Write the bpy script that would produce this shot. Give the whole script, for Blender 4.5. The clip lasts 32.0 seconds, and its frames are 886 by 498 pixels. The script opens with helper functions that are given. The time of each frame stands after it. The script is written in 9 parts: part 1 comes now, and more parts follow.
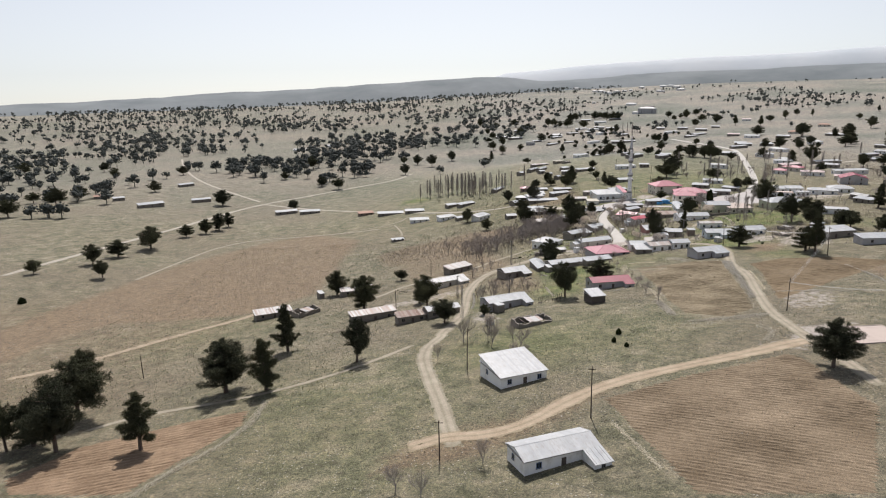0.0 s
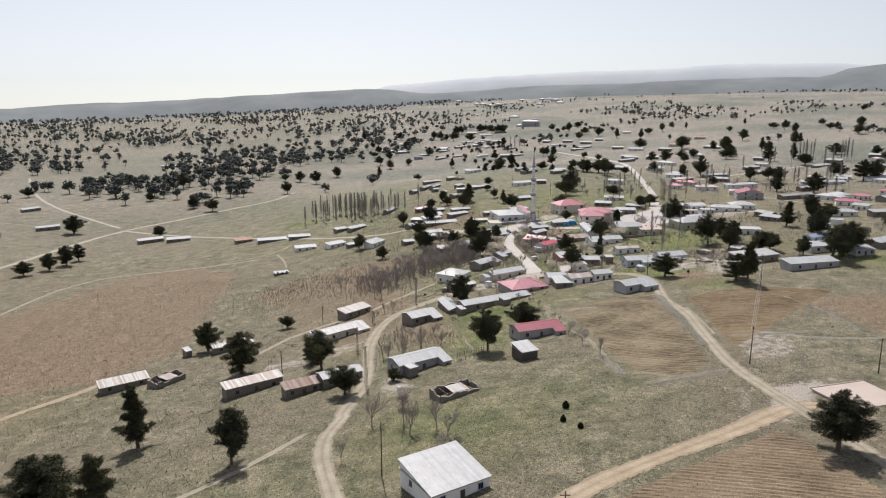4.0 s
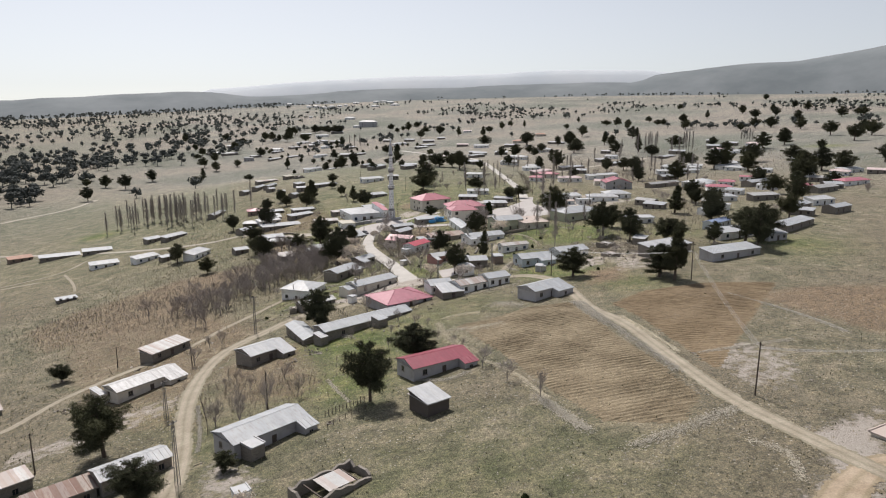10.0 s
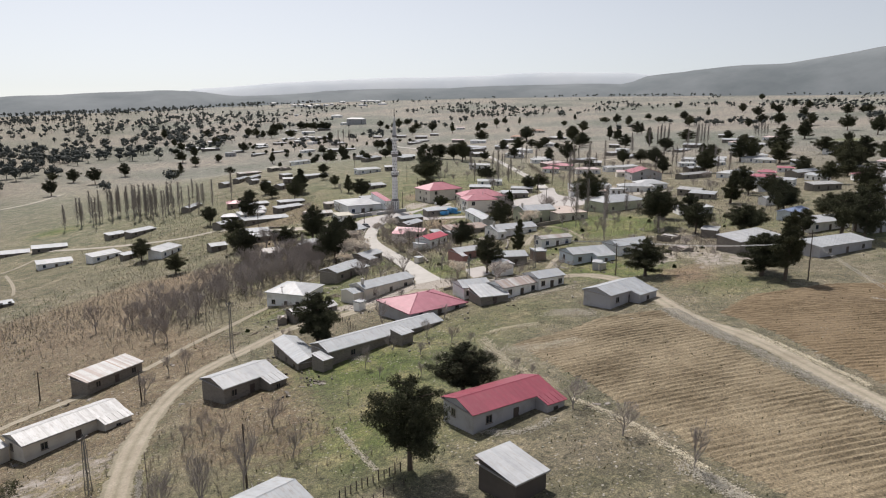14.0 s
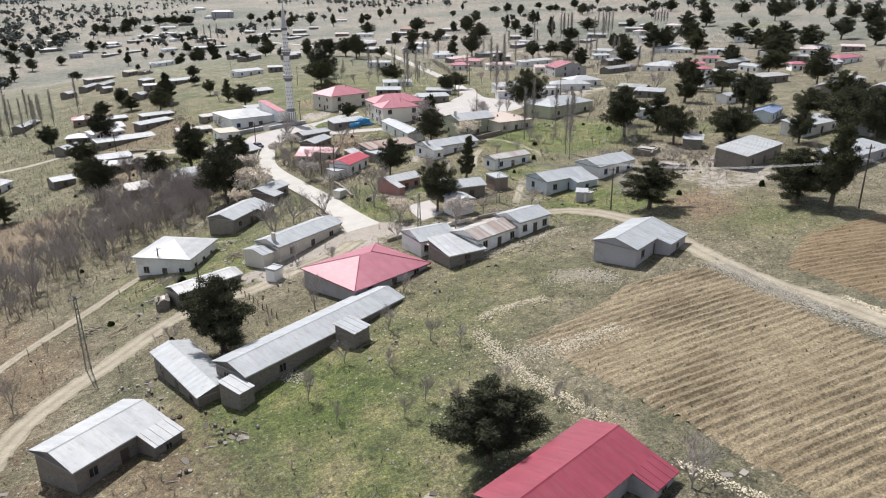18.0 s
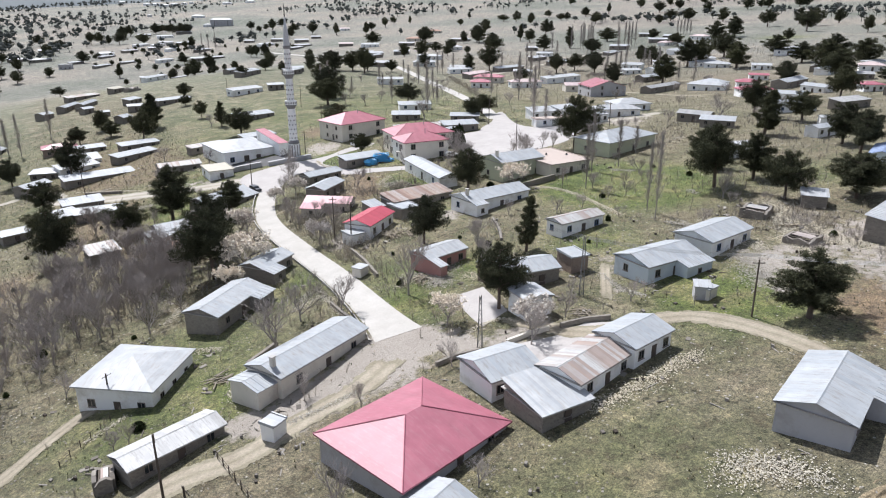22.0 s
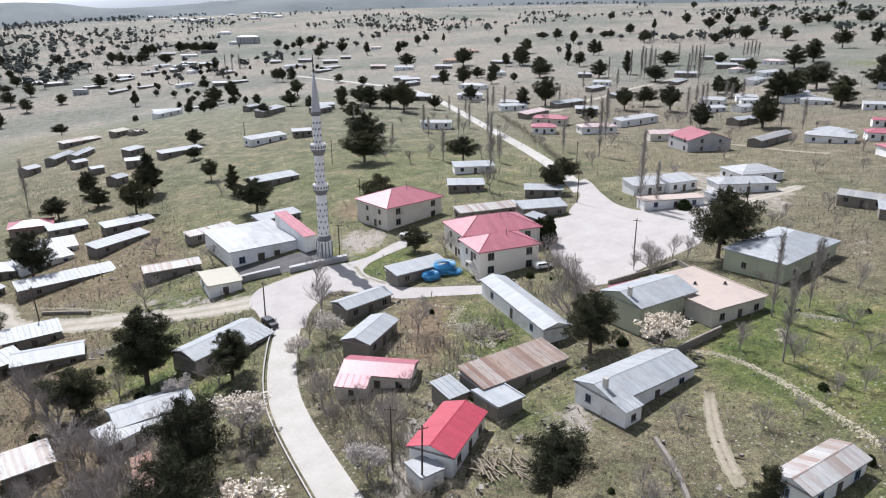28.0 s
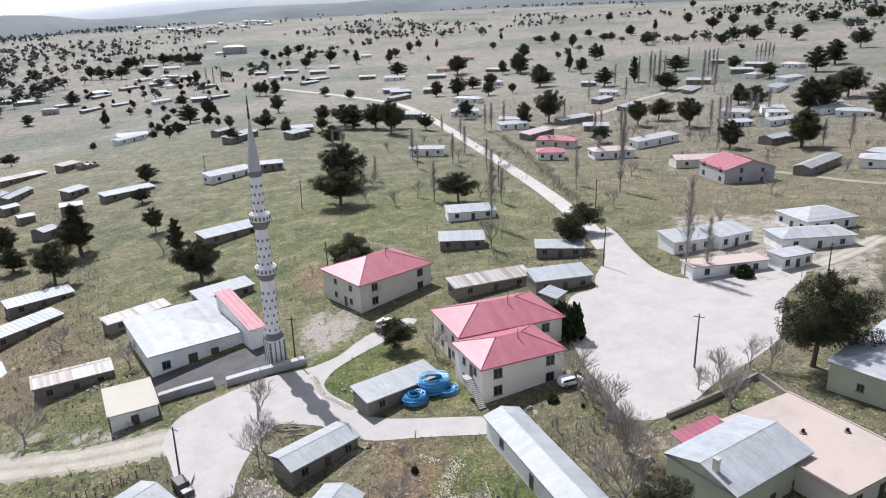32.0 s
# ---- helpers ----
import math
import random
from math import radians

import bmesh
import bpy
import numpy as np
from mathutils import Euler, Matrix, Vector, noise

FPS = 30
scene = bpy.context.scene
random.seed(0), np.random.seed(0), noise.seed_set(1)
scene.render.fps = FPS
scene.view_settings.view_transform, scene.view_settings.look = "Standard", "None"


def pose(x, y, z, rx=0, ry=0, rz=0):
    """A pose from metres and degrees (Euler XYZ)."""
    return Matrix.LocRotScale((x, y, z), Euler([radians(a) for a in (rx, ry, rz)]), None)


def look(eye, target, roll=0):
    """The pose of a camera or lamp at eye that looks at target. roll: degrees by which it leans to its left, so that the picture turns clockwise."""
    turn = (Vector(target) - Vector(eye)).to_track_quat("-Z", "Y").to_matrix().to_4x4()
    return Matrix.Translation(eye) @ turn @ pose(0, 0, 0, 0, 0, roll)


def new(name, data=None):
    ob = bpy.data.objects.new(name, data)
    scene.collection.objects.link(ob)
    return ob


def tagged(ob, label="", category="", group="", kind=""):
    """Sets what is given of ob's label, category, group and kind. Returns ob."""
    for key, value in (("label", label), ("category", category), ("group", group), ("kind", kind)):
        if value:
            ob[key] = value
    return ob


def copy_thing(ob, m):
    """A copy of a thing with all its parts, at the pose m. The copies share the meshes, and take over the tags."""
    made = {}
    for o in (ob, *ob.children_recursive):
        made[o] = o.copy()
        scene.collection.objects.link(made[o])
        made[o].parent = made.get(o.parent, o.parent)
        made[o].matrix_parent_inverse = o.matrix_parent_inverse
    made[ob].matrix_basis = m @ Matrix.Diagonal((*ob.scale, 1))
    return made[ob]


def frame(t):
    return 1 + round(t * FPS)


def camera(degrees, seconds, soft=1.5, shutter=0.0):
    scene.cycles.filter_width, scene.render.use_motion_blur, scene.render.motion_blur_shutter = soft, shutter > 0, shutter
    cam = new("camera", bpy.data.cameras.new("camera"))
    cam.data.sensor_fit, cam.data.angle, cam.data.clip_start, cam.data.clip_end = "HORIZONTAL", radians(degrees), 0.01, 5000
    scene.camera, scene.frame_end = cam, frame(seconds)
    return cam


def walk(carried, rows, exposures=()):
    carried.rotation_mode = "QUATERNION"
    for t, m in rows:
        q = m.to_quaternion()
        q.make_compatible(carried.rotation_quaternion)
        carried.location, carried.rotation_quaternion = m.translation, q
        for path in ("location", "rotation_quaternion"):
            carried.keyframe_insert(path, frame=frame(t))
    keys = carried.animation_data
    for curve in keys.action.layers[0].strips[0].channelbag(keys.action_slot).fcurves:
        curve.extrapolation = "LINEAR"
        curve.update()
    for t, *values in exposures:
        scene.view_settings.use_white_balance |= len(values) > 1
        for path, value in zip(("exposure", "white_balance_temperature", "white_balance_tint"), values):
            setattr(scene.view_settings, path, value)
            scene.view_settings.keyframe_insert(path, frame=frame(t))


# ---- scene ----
cam = camera(64.55, 32.0, soft=1.1)
PATH = [
    (0, (0.00, -0.00, 78.00), (-0.739, 9.692, 75.661), -0.79),
    (1, (-2.31, 11.91, 77.99), (-2.620, 21.635, 75.690), -0.65),
    (2, (-4.47, 23.34, 78.17), (-4.363, 33.083, 75.908), -0.54),
    (3, (-5.73, 35.17, 78.24), (-5.193, 44.899, 76.009), -0.46),
    (3.5, (-6.28, 41.14, 78.24), (-5.548, 50.868, 76.022), -0.42),
    (5.5, (-6.69, 63.61, 76.20), (-5.239, 73.275, 74.069), -0.33),
    (6, (-6.85, 69.12, 74.27), (-5.086, 78.736, 72.149), -0.39),
    (7, (-5.82, 80.55, 71.03), (-3.392, 90.019, 68.923), -0.53),
    (7.5, (-5.59, 86.69, 69.16), (-2.806, 96.066, 67.057), -0.49),
    (8, (-5.26, 92.73, 67.31), (-2.210, 102.020, 65.220), -0.48),
    (9, (-4.30, 104.45, 64.29), (-1.195, 113.722, 62.194), -0.42),
    (10, (-3.37, 116.60, 61.27), (-0.230, 125.854, 59.162), -0.14),
    (11, (-1.73, 130.20, 57.57), (1.455, 139.447, 55.484), -0.10),
    (12, (-0.69, 143.35, 54.16), (2.543, 152.580, 52.076), -0.00),
    (13, (-0.00, 156.00, 50.91), (3.278, 165.219, 48.834), 0.05),
    (13.5, (0.58, 162.43, 49.02), (3.871, 171.644, 46.948), 0.10),
    (15.5, (2.90, 190.47, 43.20), (6.709, 199.490, 41.175), 0.34),
    (16, (3.86, 196.61, 43.20), (7.866, 205.525, 41.096), 0.26),
    (16.5, (4.50, 202.58, 43.41), (8.674, 211.333, 40.955), 0.10),
    (17, (5.56, 208.74, 43.58), (9.886, 217.290, 40.735), -0.01),
    (17.5, (6.76, 214.46, 43.72), (11.261, 222.792, 40.498), -0.16),
    (18, (7.98, 220.28, 43.93), (12.644, 228.433, 40.489), -0.24),
    (18.5, (9.28, 226.07, 44.27), (14.149, 234.099, 40.832), -0.27),
    (19, (10.85, 231.63, 44.80), (15.787, 239.618, 41.353), -0.39),
    (20, (14.15, 242.73, 44.86), (19.076, 250.740, 41.443), -0.24),
    (21, (17.59, 253.34, 45.06), (22.483, 261.379, 41.686), -0.22),
    (22, (21.56, 263.89, 45.26), (26.237, 272.066, 41.902), -0.18),
    (23, (25.32, 274.80, 45.54), (29.947, 283.010, 42.193), -0.09),
    (24, (29.17, 285.88, 45.47), (33.772, 294.116, 42.165), -0.26),
    (25, (32.69, 296.31, 46.30), (37.173, 304.610, 42.996), -0.22),
    (25.5, (34.38, 301.76, 47.09), (38.838, 310.077, 43.782), -0.25),
    (27.5, (40.65, 322.53, 52.97), (45.045, 330.905, 49.731), -0.33),
    (28, (42.45, 327.94, 53.26), (46.842, 336.321, 50.039), -0.39),
    (28.5, (44.15, 333.22, 53.75), (48.528, 341.614, 50.539), -0.68),
    (29, (45.51, 339.07, 54.13), (49.923, 347.453, 50.913), -0.46),
    (29.5, (47.36, 344.65, 54.24), (51.769, 353.033, 51.041), -0.73),
    (30, (49.28, 350.14, 54.67), (53.720, 358.512, 51.480), -0.79),
    (31, (56.29, 359.21, 55.41), (60.722, 367.586, 52.216), -1.19),
    (32, (65.25, 366.72, 55.75), (69.664, 375.111, 52.564), -1.61),
]
walk(cam, [(t, look(eye, target, roll)) for t, eye, target, roll in PATH],
     exposures=((0, 0.03, 6620, 12.5), (8, -0.03, 6680, 12.5), (15.8, -0.05, 6680, 12.5), (18.2, 0.34, 6400, 11), (22, 0.4, 6130, 11.5), (25, 0.36, 6100, 12.5), (32, 0.3, 6100, 12.5)))

# ---- daylight ----
SUN_HIGH, SUN_TURN = 54.0, -4.0          # degrees above the horizon, degrees from +y towards +x
world = bpy.data.worlds.new("world")
scene.world = world
world.use_nodes = True
wn = world.node_tree
sky = wn.nodes.new("ShaderNodeTexSky")
sky.sky_type = "NISHITA"
sky.sun_disc = False
sky.sun_elevation = radians(SUN_HIGH)
sky.sun_rotation = radians(SUN_TURN)
sky.air_density, sky.dust_density, sky.ozone_density = 1.0, 1.0, 1.0
# the plain lies below the eye, so the bright air reaches a little under the level line
way = wn.nodes.new("ShaderNodeTexCoord")
lift = wn.nodes.new("ShaderNodeVectorMath")
lift.operation = "ADD"
lift.inputs[1].default_value = (0, 0, 0.07)
wn.links.new(way.outputs["Generated"], lift.inputs[0])
wn.links.new(lift.outputs[0], sky.inputs["Vector"])
veil = wn.nodes.new("ShaderNodeHueSaturation")          # thin high cloud takes most of the blue out
veil.inputs["Saturation"].default_value = 0.45
veil.inputs["Value"].default_value = 1.0
wn.links.new(sky.outputs[0], veil.inputs["Color"])
wn.links.new(veil.outputs[0], wn.nodes["Background"].inputs[0])
wn.nodes["Background"].inputs[1].default_value = 0.114
sun = new("sun", bpy.data.lights.new("sun", "SUN"))
sun.data.energy, sun.data.angle, sun.data.color = 5.0, radians(0.5), (1.0, 0.965, 0.92)
sdir = Vector((math.sin(radians(SUN_TURN)) * math.cos(radians(SUN_HIGH)), math.cos(radians(SUN_TURN)) * math.cos(radians(SUN_HIGH)), math.sin(radians(SUN_HIGH))))
sun.matrix_world = look(sdir * 100, (0, 0, 0))


# ---- materials ----
def material(name, rough=0.8, metal=0.0):
    m = bpy.data.materials.new(name)
    m.use_nodes = True
    nt = m.node_tree
    b = nt.nodes["Principled BSDF"]
    b.inputs["Roughness"].default_value = rough
    b.inputs["Metallic"].default_value = metal
    return m, nt, b


def node(nt, kind, **put):
    n = nt.nodes.new(kind)
    for k, v in put.items():
        n.inputs[k.replace("_", " ")].default_value = v
    return n


def coords(nt, which="Object"):
    return nt.nodes.new("ShaderNodeTexCoord").outputs[which]


def noise_tex(nt, vec, scale, detail=4.0, rough=0.6):
    n = node(nt, "ShaderNodeTexNoise", Scale=scale, Detail=detail, Roughness=rough)
    nt.links.new(vec, n.inputs["Vector"])
    return n.outputs["Fac"]


def ramp(nt, fac, *stops):
    r = nt.nodes.new("ShaderNodeValToRGB")
    els = r.color_ramp.elements
    while len(els) < len(stops):
        els.new(0.5)
    for e, (p, c) in zip(els, stops):
        e.position, e.color = p, (*c, 1)
    nt.links.new(fac, r.inputs[0])
    return r.outputs[0]


def mix(nt, fac, a, b, kind="MIX"):
    m = nt.nodes.new("ShaderNodeMix")
    m.data_type, m.blend_type = "RGBA", kind
    for sock, v in ((m.inputs[0], fac), (m.inputs[6], a), (m.inputs[7], b)):
        if isinstance(v, (int, float)):
            sock.default_value = v
        elif isinstance(v, tuple):
            sock.default_value = (*v, 1)
        else:
            nt.links.new(v, sock)
    return m.outputs[2]


def bump(nt, b, fac, strength, dist):
    n = node(nt, "ShaderNodeBump", Strength=strength, Distance=dist)
    nt.links.new(fac, n.inputs["Height"])
    nt.links.new(n.outputs[0], b.inputs["Normal"])


def grey(v, d):
    return (v[0] * d, v[1] * d, v[2] * d)


def weathered(name, col, rough=0.85, spread=0.25, scale=0.6, stain=None, metal=0.0, rel=0.15, per=None):
    """A plain coat with broad stains and fine grain; per: random tone for each object or island."""
    m, nt, b = material(name, rough, metal)
    vec = coords(nt)
    c = mix(nt, noise_tex(nt, vec, scale, 5), grey(col, 1 - spread), grey(col, 1 + spread * 0.6))
    if stain:
        big = ramp(nt, noise_tex(nt, vec, scale * 0.5, 6, 0.7), (0.5, (0, 0, 0)), (0.68, (1, 1, 1)))
        c = mix(nt, big, c, stain)
    if per:
        src = nt.nodes.new("ShaderNodeObjectInfo").outputs["Random"] if per == "object" else nt.nodes.new("ShaderNodeNewGeometry").outputs["Random Per Island"]
        c = mix(nt, 1.0, c, ramp(nt, src, (0.0, (0.78, 0.78, 0.78)), (1.0, (1.12, 1.12, 1.12))), "MULTIPLY")
    nt.links.new(c, b.inputs["Base Color"])
    bump(nt, b, noise_tex(nt, vec, 14, 4), rel, 0.02)
    return m


def sheet_metal(name, tones, rust=None, rough=0.54, metal=0.0, gloss=0.4):
    """Roofing sheets whose tone changes from sheet to sheet, with run-off stains down the slope."""
    m, nt, b = material(name, rough, metal)
    vec = coords(nt)
    b.inputs["Specular IOR Level"].default_value = gloss
    strip = node(nt, "ShaderNodeMapping", Scale=(0.95, 0.0, 0.0))
    nt.links.new(vec, strip.inputs[0])
    cell = nt.nodes.new("ShaderNodeVectorMath")
    cell.operation = "FLOOR"
    nt.links.new(strip.outputs[0], cell.inputs[0])
    white = nt.nodes.new("ShaderNodeTexWhiteNoise")
    nt.links.new(cell.outputs[0], white.inputs["Vector"])
    isl = white.outputs["Value"]
    obj = nt.nodes.new("ShaderNodeObjectInfo").outputs["Random"]
    add = nt.nodes.new("ShaderNodeMath")
    add.operation = "ADD"
    nt.links.new(isl, add.inputs[0])
    nt.links.new(obj, add.inputs[1])
    frac = nt.nodes.new("ShaderNodeMath")
    frac.operation = "FRACT"
    nt.links.new(add.outputs[0], frac.inputs[0])
    n = len(tones)
    c = ramp(nt, frac.outputs[0], *[(i / max(1, n - 1), t) for i, t in enumerate(tones)])
    stretch = node(nt, "ShaderNodeMapping", Scale=(2.2, 0.35, 0.35))
    nt.links.new(vec, stretch.inputs[0])
    run = noise_tex(nt, stretch.outputs[0], 1.6, 6, 0.7)
    if rust:
        c = mix(nt, ramp(nt, run, (0.5, (0, 0, 0)), (0.72, (1, 1, 1))), c, rust)
    c = mix(nt, 1.0, c, ramp(nt, noise_tex(nt, vec, 0.45, 5), (0.25, (0.8, 0.8, 0.8)), (0.75, (1.1, 1.1, 1.1))), "MULTIPLY")
    nt.links.new(c, b.inputs["Base Color"])
    bump(nt, b, run, 0.12, 0.02)
    return m


def masonry(name, light, dark, mortar, scale=2.2):
    """Rubble stone in mortar."""
    m, nt, b = material(name, 0.9)
    vec = coords(nt)
    flat = node(nt, "ShaderNodeMapping", Scale=(1, 1, 1.7))
    nt.links.new(vec, flat.inputs[0])
    v = node(nt, "ShaderNodeTexVoronoi", Scale=scale)
    nt.links.new(flat.outputs[0], v.inputs["Vector"])
    e = nt.nodes.new("ShaderNodeTexVoronoi")
    e.feature = "DISTANCE_TO_EDGE"
    e.inputs["Scale"].default_value = scale
    nt.links.new(flat.outputs[0], e.inputs["Vector"])
    c = mix(nt, v.outputs["Color"], dark, light)
    c = mix(nt, noise_tex(nt, vec, 0.5, 5), c, grey(light, 0.6))
    gap = ramp(nt, e.outputs["Distance"], (0.02, (1, 1, 1)), (0.09, (0, 0, 0)))
    nt.links.new(mix(nt, gap, c, mortar), b.inputs["Base Color"])
    bump(nt, b, e.outputs["Distance"], 0.6, 0.06)
    return m


def leafy(name, dark, light, rough=0.75):
    m, nt, b = material(name, rough)
    isl = nt.nodes.new("ShaderNodeNewGeometry").outputs["Random Per Island"]
    obj = nt.nodes.new("ShaderNodeObjectInfo").outputs["Random"]
    c = mix(nt, isl, dark, light)
    c = mix(nt, 1.0, c, ramp(nt, obj, (0, (0.75, 0.75, 0.75)), (1, (1.2, 1.15, 1.0))), "MULTIPLY")
    nt.links.new(c, b.inputs["Base Color"])
    b.inputs["Specular IOR Level"].default_value = 0.06
    return m


ROOF = {
    "white": sheet_metal("white_roof_sheet", ((0.375, 0.392, 0.412), (0.425, 0.437, 0.45), (0.345, 0.364, 0.386)), (0.33, 0.312, 0.288)),
    "silver": sheet_metal("galvanised_sheet", ((0.322, 0.35, 0.38), (0.38, 0.4, 0.42), (0.345, 0.366, 0.39)), (0.29, 0.272, 0.248)),
    "grey": sheet_metal("dull_grey_sheet", ((0.281, 0.289, 0.296), (0.359, 0.359, 0.359)), (0.269, 0.244, 0.218)),
    "striped": sheet_metal("mixed_old_sheets", ((0.43, 0.437, 0.44), (0.26, 0.19, 0.16), (0.47, 0.47, 0.465), (0.4, 0.405, 0.405), (0.3, 0.22, 0.185), (0.45, 0.45, 0.445)), (0.3, 0.245, 0.21)),
    "patchy": sheet_metal("patched_sheets", ((0.406, 0.413, 0.413), (0.312, 0.312, 0.312), (0.302, 0.218, 0.185), (0.452, 0.452, 0.445)), (0.312, 0.265, 0.234)),
    "spotted": sheet_metal("spotted_white_sheet", ((0.468, 0.476, 0.484), (0.53, 0.53, 0.53), (0.374, 0.374, 0.374)), (0.281, 0.265, 0.25)),
    "rust": sheet_metal("rusted_sheets", ((0.227, 0.143, 0.109), (0.33, 0.29, 0.26), (0.286, 0.202, 0.16), (0.36, 0.33, 0.31), (0.185, 0.109, 0.084), (0.25, 0.18, 0.15)), (0.168, 0.084, 0.0588), 0.75, 0.0),
    "red": sheet_metal("crimson_painted_sheet", ((0.225, 0.034, 0.06), (0.26, 0.043, 0.07)), (0.25, 0.065, 0.085), 0.52, 0.0, 0.45),
    "redb": sheet_metal("scarlet_painted_sheet", ((0.37, 0.04, 0.07), (0.42, 0.05, 0.08)), (0.36, 0.06, 0.085), 0.52, 0.0, 0.45),
    "pink": sheet_metal("faded_red_sheet", ((0.33, 0.1, 0.14), (0.36, 0.118, 0.158)), (0.36, 0.15, 0.185), 0.52, 0.0, 0.5),
    "pinkr": sheet_metal("sunbleached_red_sheet", ((0.36, 0.105, 0.14), (0.4, 0.125, 0.16)), (0.4, 0.17, 0.2), 0.46, 0.0, 0.6),
    "palepink": sheet_metal("pale_pink_sheet", ((0.484, 0.39, 0.39), (0.53, 0.437, 0.429)), (0.437, 0.312, 0.304), 0.62, 0.0),
    "tile": sheet_metal("old_clay_tile", ((0.378, 0.227, 0.176), (0.437, 0.286, 0.227)), (0.302, 0.21, 0.168), 0.85, 0.0),
    "bluer": sheet_metal("blue_painted_sheet", ((0.202, 0.269, 0.437), (0.234, 0.296, 0.437)), (0.234, 0.257, 0.328), 0.62, 0.0),
    "cream": weathered("cream_roof_screed", (0.46, 0.435, 0.37), 0.9, 0.12, 0.4, (0.39, 0.365, 0.31)),
    "slab": weathered("pink_concrete_roof", (0.437, 0.367, 0.328), 0.9, 0.12, 0.3, (0.359, 0.304, 0.273)),
}
WALL = {
    "white": weathered("whitewash", (0.85, 0.85, 0.845), 0.9, 0.08, 0.5, (0.62, 0.6, 0.56)),
    "grey": weathered("grey_render", (0.43, 0.425, 0.44), 0.92, 0.16, 0.5, (0.32, 0.305, 0.3)),
    "cream": weathered("cream_render", (0.66, 0.62, 0.55), 0.92, 0.12, 0.5, (0.5, 0.46, 0.41)),
    "cream2": weathered("ivory_paint", (0.85, 0.8, 0.72), 0.88, 0.05, 0.35, (0.76, 0.71, 0.63)),
    "stone": masonry("rubble_masonry", (0.31, 0.28, 0.245), (0.15, 0.132, 0.116), (0.235, 0.212, 0.185)),
    "brown": masonry("brown_masonry", (0.33, 0.25, 0.2), (0.2, 0.15, 0.12), (0.27, 0.22, 0.19)),
    "redwall": weathered("faded_red_wash", (0.42, 0.22, 0.2), 0.92, 0.2, 0.6, (0.34, 0.24, 0.22)),
    "blue": weathered("pale_blue_wash", (0.56, 0.62, 0.67), 0.9, 0.1, 0.5, (0.46, 0.49, 0.51)),
    "dark": weathered("dark_weathered_boards", (0.1, 0.085, 0.075), 0.9, 0.25, 0.8),
    "green": weathered("pale_green_wash", (0.5, 0.52, 0.38), 0.9, 0.1, 0.5, (0.42, 0.42, 0.32)),
}
M_FASCIA = weathered("roof_edge_board", (0.36, 0.34, 0.32), 0.8, 0.15)
M_FRAME = weathered("brown_timber_frame", (0.2, 0.17, 0.15), 0.6, 0.1)
M_BLUEFRAME = weathered("blue_timber_frame", (0.1, 0.16, 0.3), 0.6, 0.15)
M_DOOR = weathered("dark_timber_door", (0.09, 0.07, 0.06), 0.6, 0.2)
M_TRUNK = weathered("pine_bark", (0.13, 0.1, 0.08), 0.95, 0.3, 3)
M_TWIG = weathered("bare_twigs", (0.33, 0.295, 0.275), 0.95, 0.25, 2)
M_POPLAR = weathered("poplar_bark", (0.3, 0.27, 0.25), 0.95, 0.2, 2)
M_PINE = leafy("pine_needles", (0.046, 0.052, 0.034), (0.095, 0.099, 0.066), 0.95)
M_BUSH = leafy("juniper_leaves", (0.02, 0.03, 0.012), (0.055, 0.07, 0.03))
# pine foliage for the far plain, lightened and greyed: haze put into its colour
M_FARTREE = leafy("haze_paled_foliage", (0.07, 0.08, 0.075), (0.12, 0.13, 0.122))
M_BLOSSOM = leafy("blossom", (0.6, 0.55, 0.52), (0.78, 0.74, 0.72))
M_SHRUB = leafy("leafless_shrubs", (0.21, 0.19, 0.172), (0.42, 0.39, 0.36), 0.95)
M_STONE = leafy("field_stones", (0.4, 0.375, 0.33), (0.68, 0.645, 0.575), 0.95)
M_PEBBLE = leafy("loose_field_stones", (0.2, 0.185, 0.16), (0.42, 0.395, 0.35), 0.95)
M_POLE = weathered("creosoted_pole", (0.1, 0.08, 0.065), 0.9, 0.25, 2)
M_WIRE = weathered("aluminium_wire", (0.5, 0.5, 0.5), 0.5, 0.05)
M_STEEL = weathered("grey_steel_angle", (0.2, 0.2, 0.2), 0.6, 0.2, 2, (0.16, 0.13, 0.11), 0.3)
M_HOSE = weathered("blue_plastic_pipe", (0.09, 0.36, 0.64), 0.4, 0.2, 1.5, per="island")
M_LEAD = weathered("lead_cladding", (0.3, 0.3, 0.33), 0.55, 0.2, 1.0, (0.22, 0.22, 0.24), 0.3)
M_CONE = weathered("pale_lead_sheet", (0.5, 0.5, 0.52), 0.5, 0.12, 1.0, (0.4, 0.4, 0.42), 0.2)
M_MINARET = weathered("pale_cut_stone", (0.84, 0.83, 0.83), 0.85, 0.07, 0.4, (0.7, 0.69, 0.7))
M_DARKSTONE = weathered("dark_stone_band", (0.2, 0.195, 0.2), 0.85, 0.15, 0.8)
M_TYRE = weathered("tyre_rubber", (0.02, 0.02, 0.02), 0.8, 0.1)
M_CARWHITE = weathered("white_car_paint", (0.72, 0.72, 0.72), 0.3, 0.04)
M_CARDARK = weathered("dark_car_paint", (0.05, 0.05, 0.06), 0.35, 0.05)
M_KERB = weathered("kerb_concrete", (0.4, 0.385, 0.365), 0.9, 0.15, 0.8)
M_PLANK = leafy("grey_weathered_planks", (0.17, 0.15, 0.128), (0.36, 0.325, 0.28), 0.9)
M_SCRAP = leafy("weathered_scrap", (0.06, 0.05, 0.042), (0.4, 0.375, 0.35), 0.9)
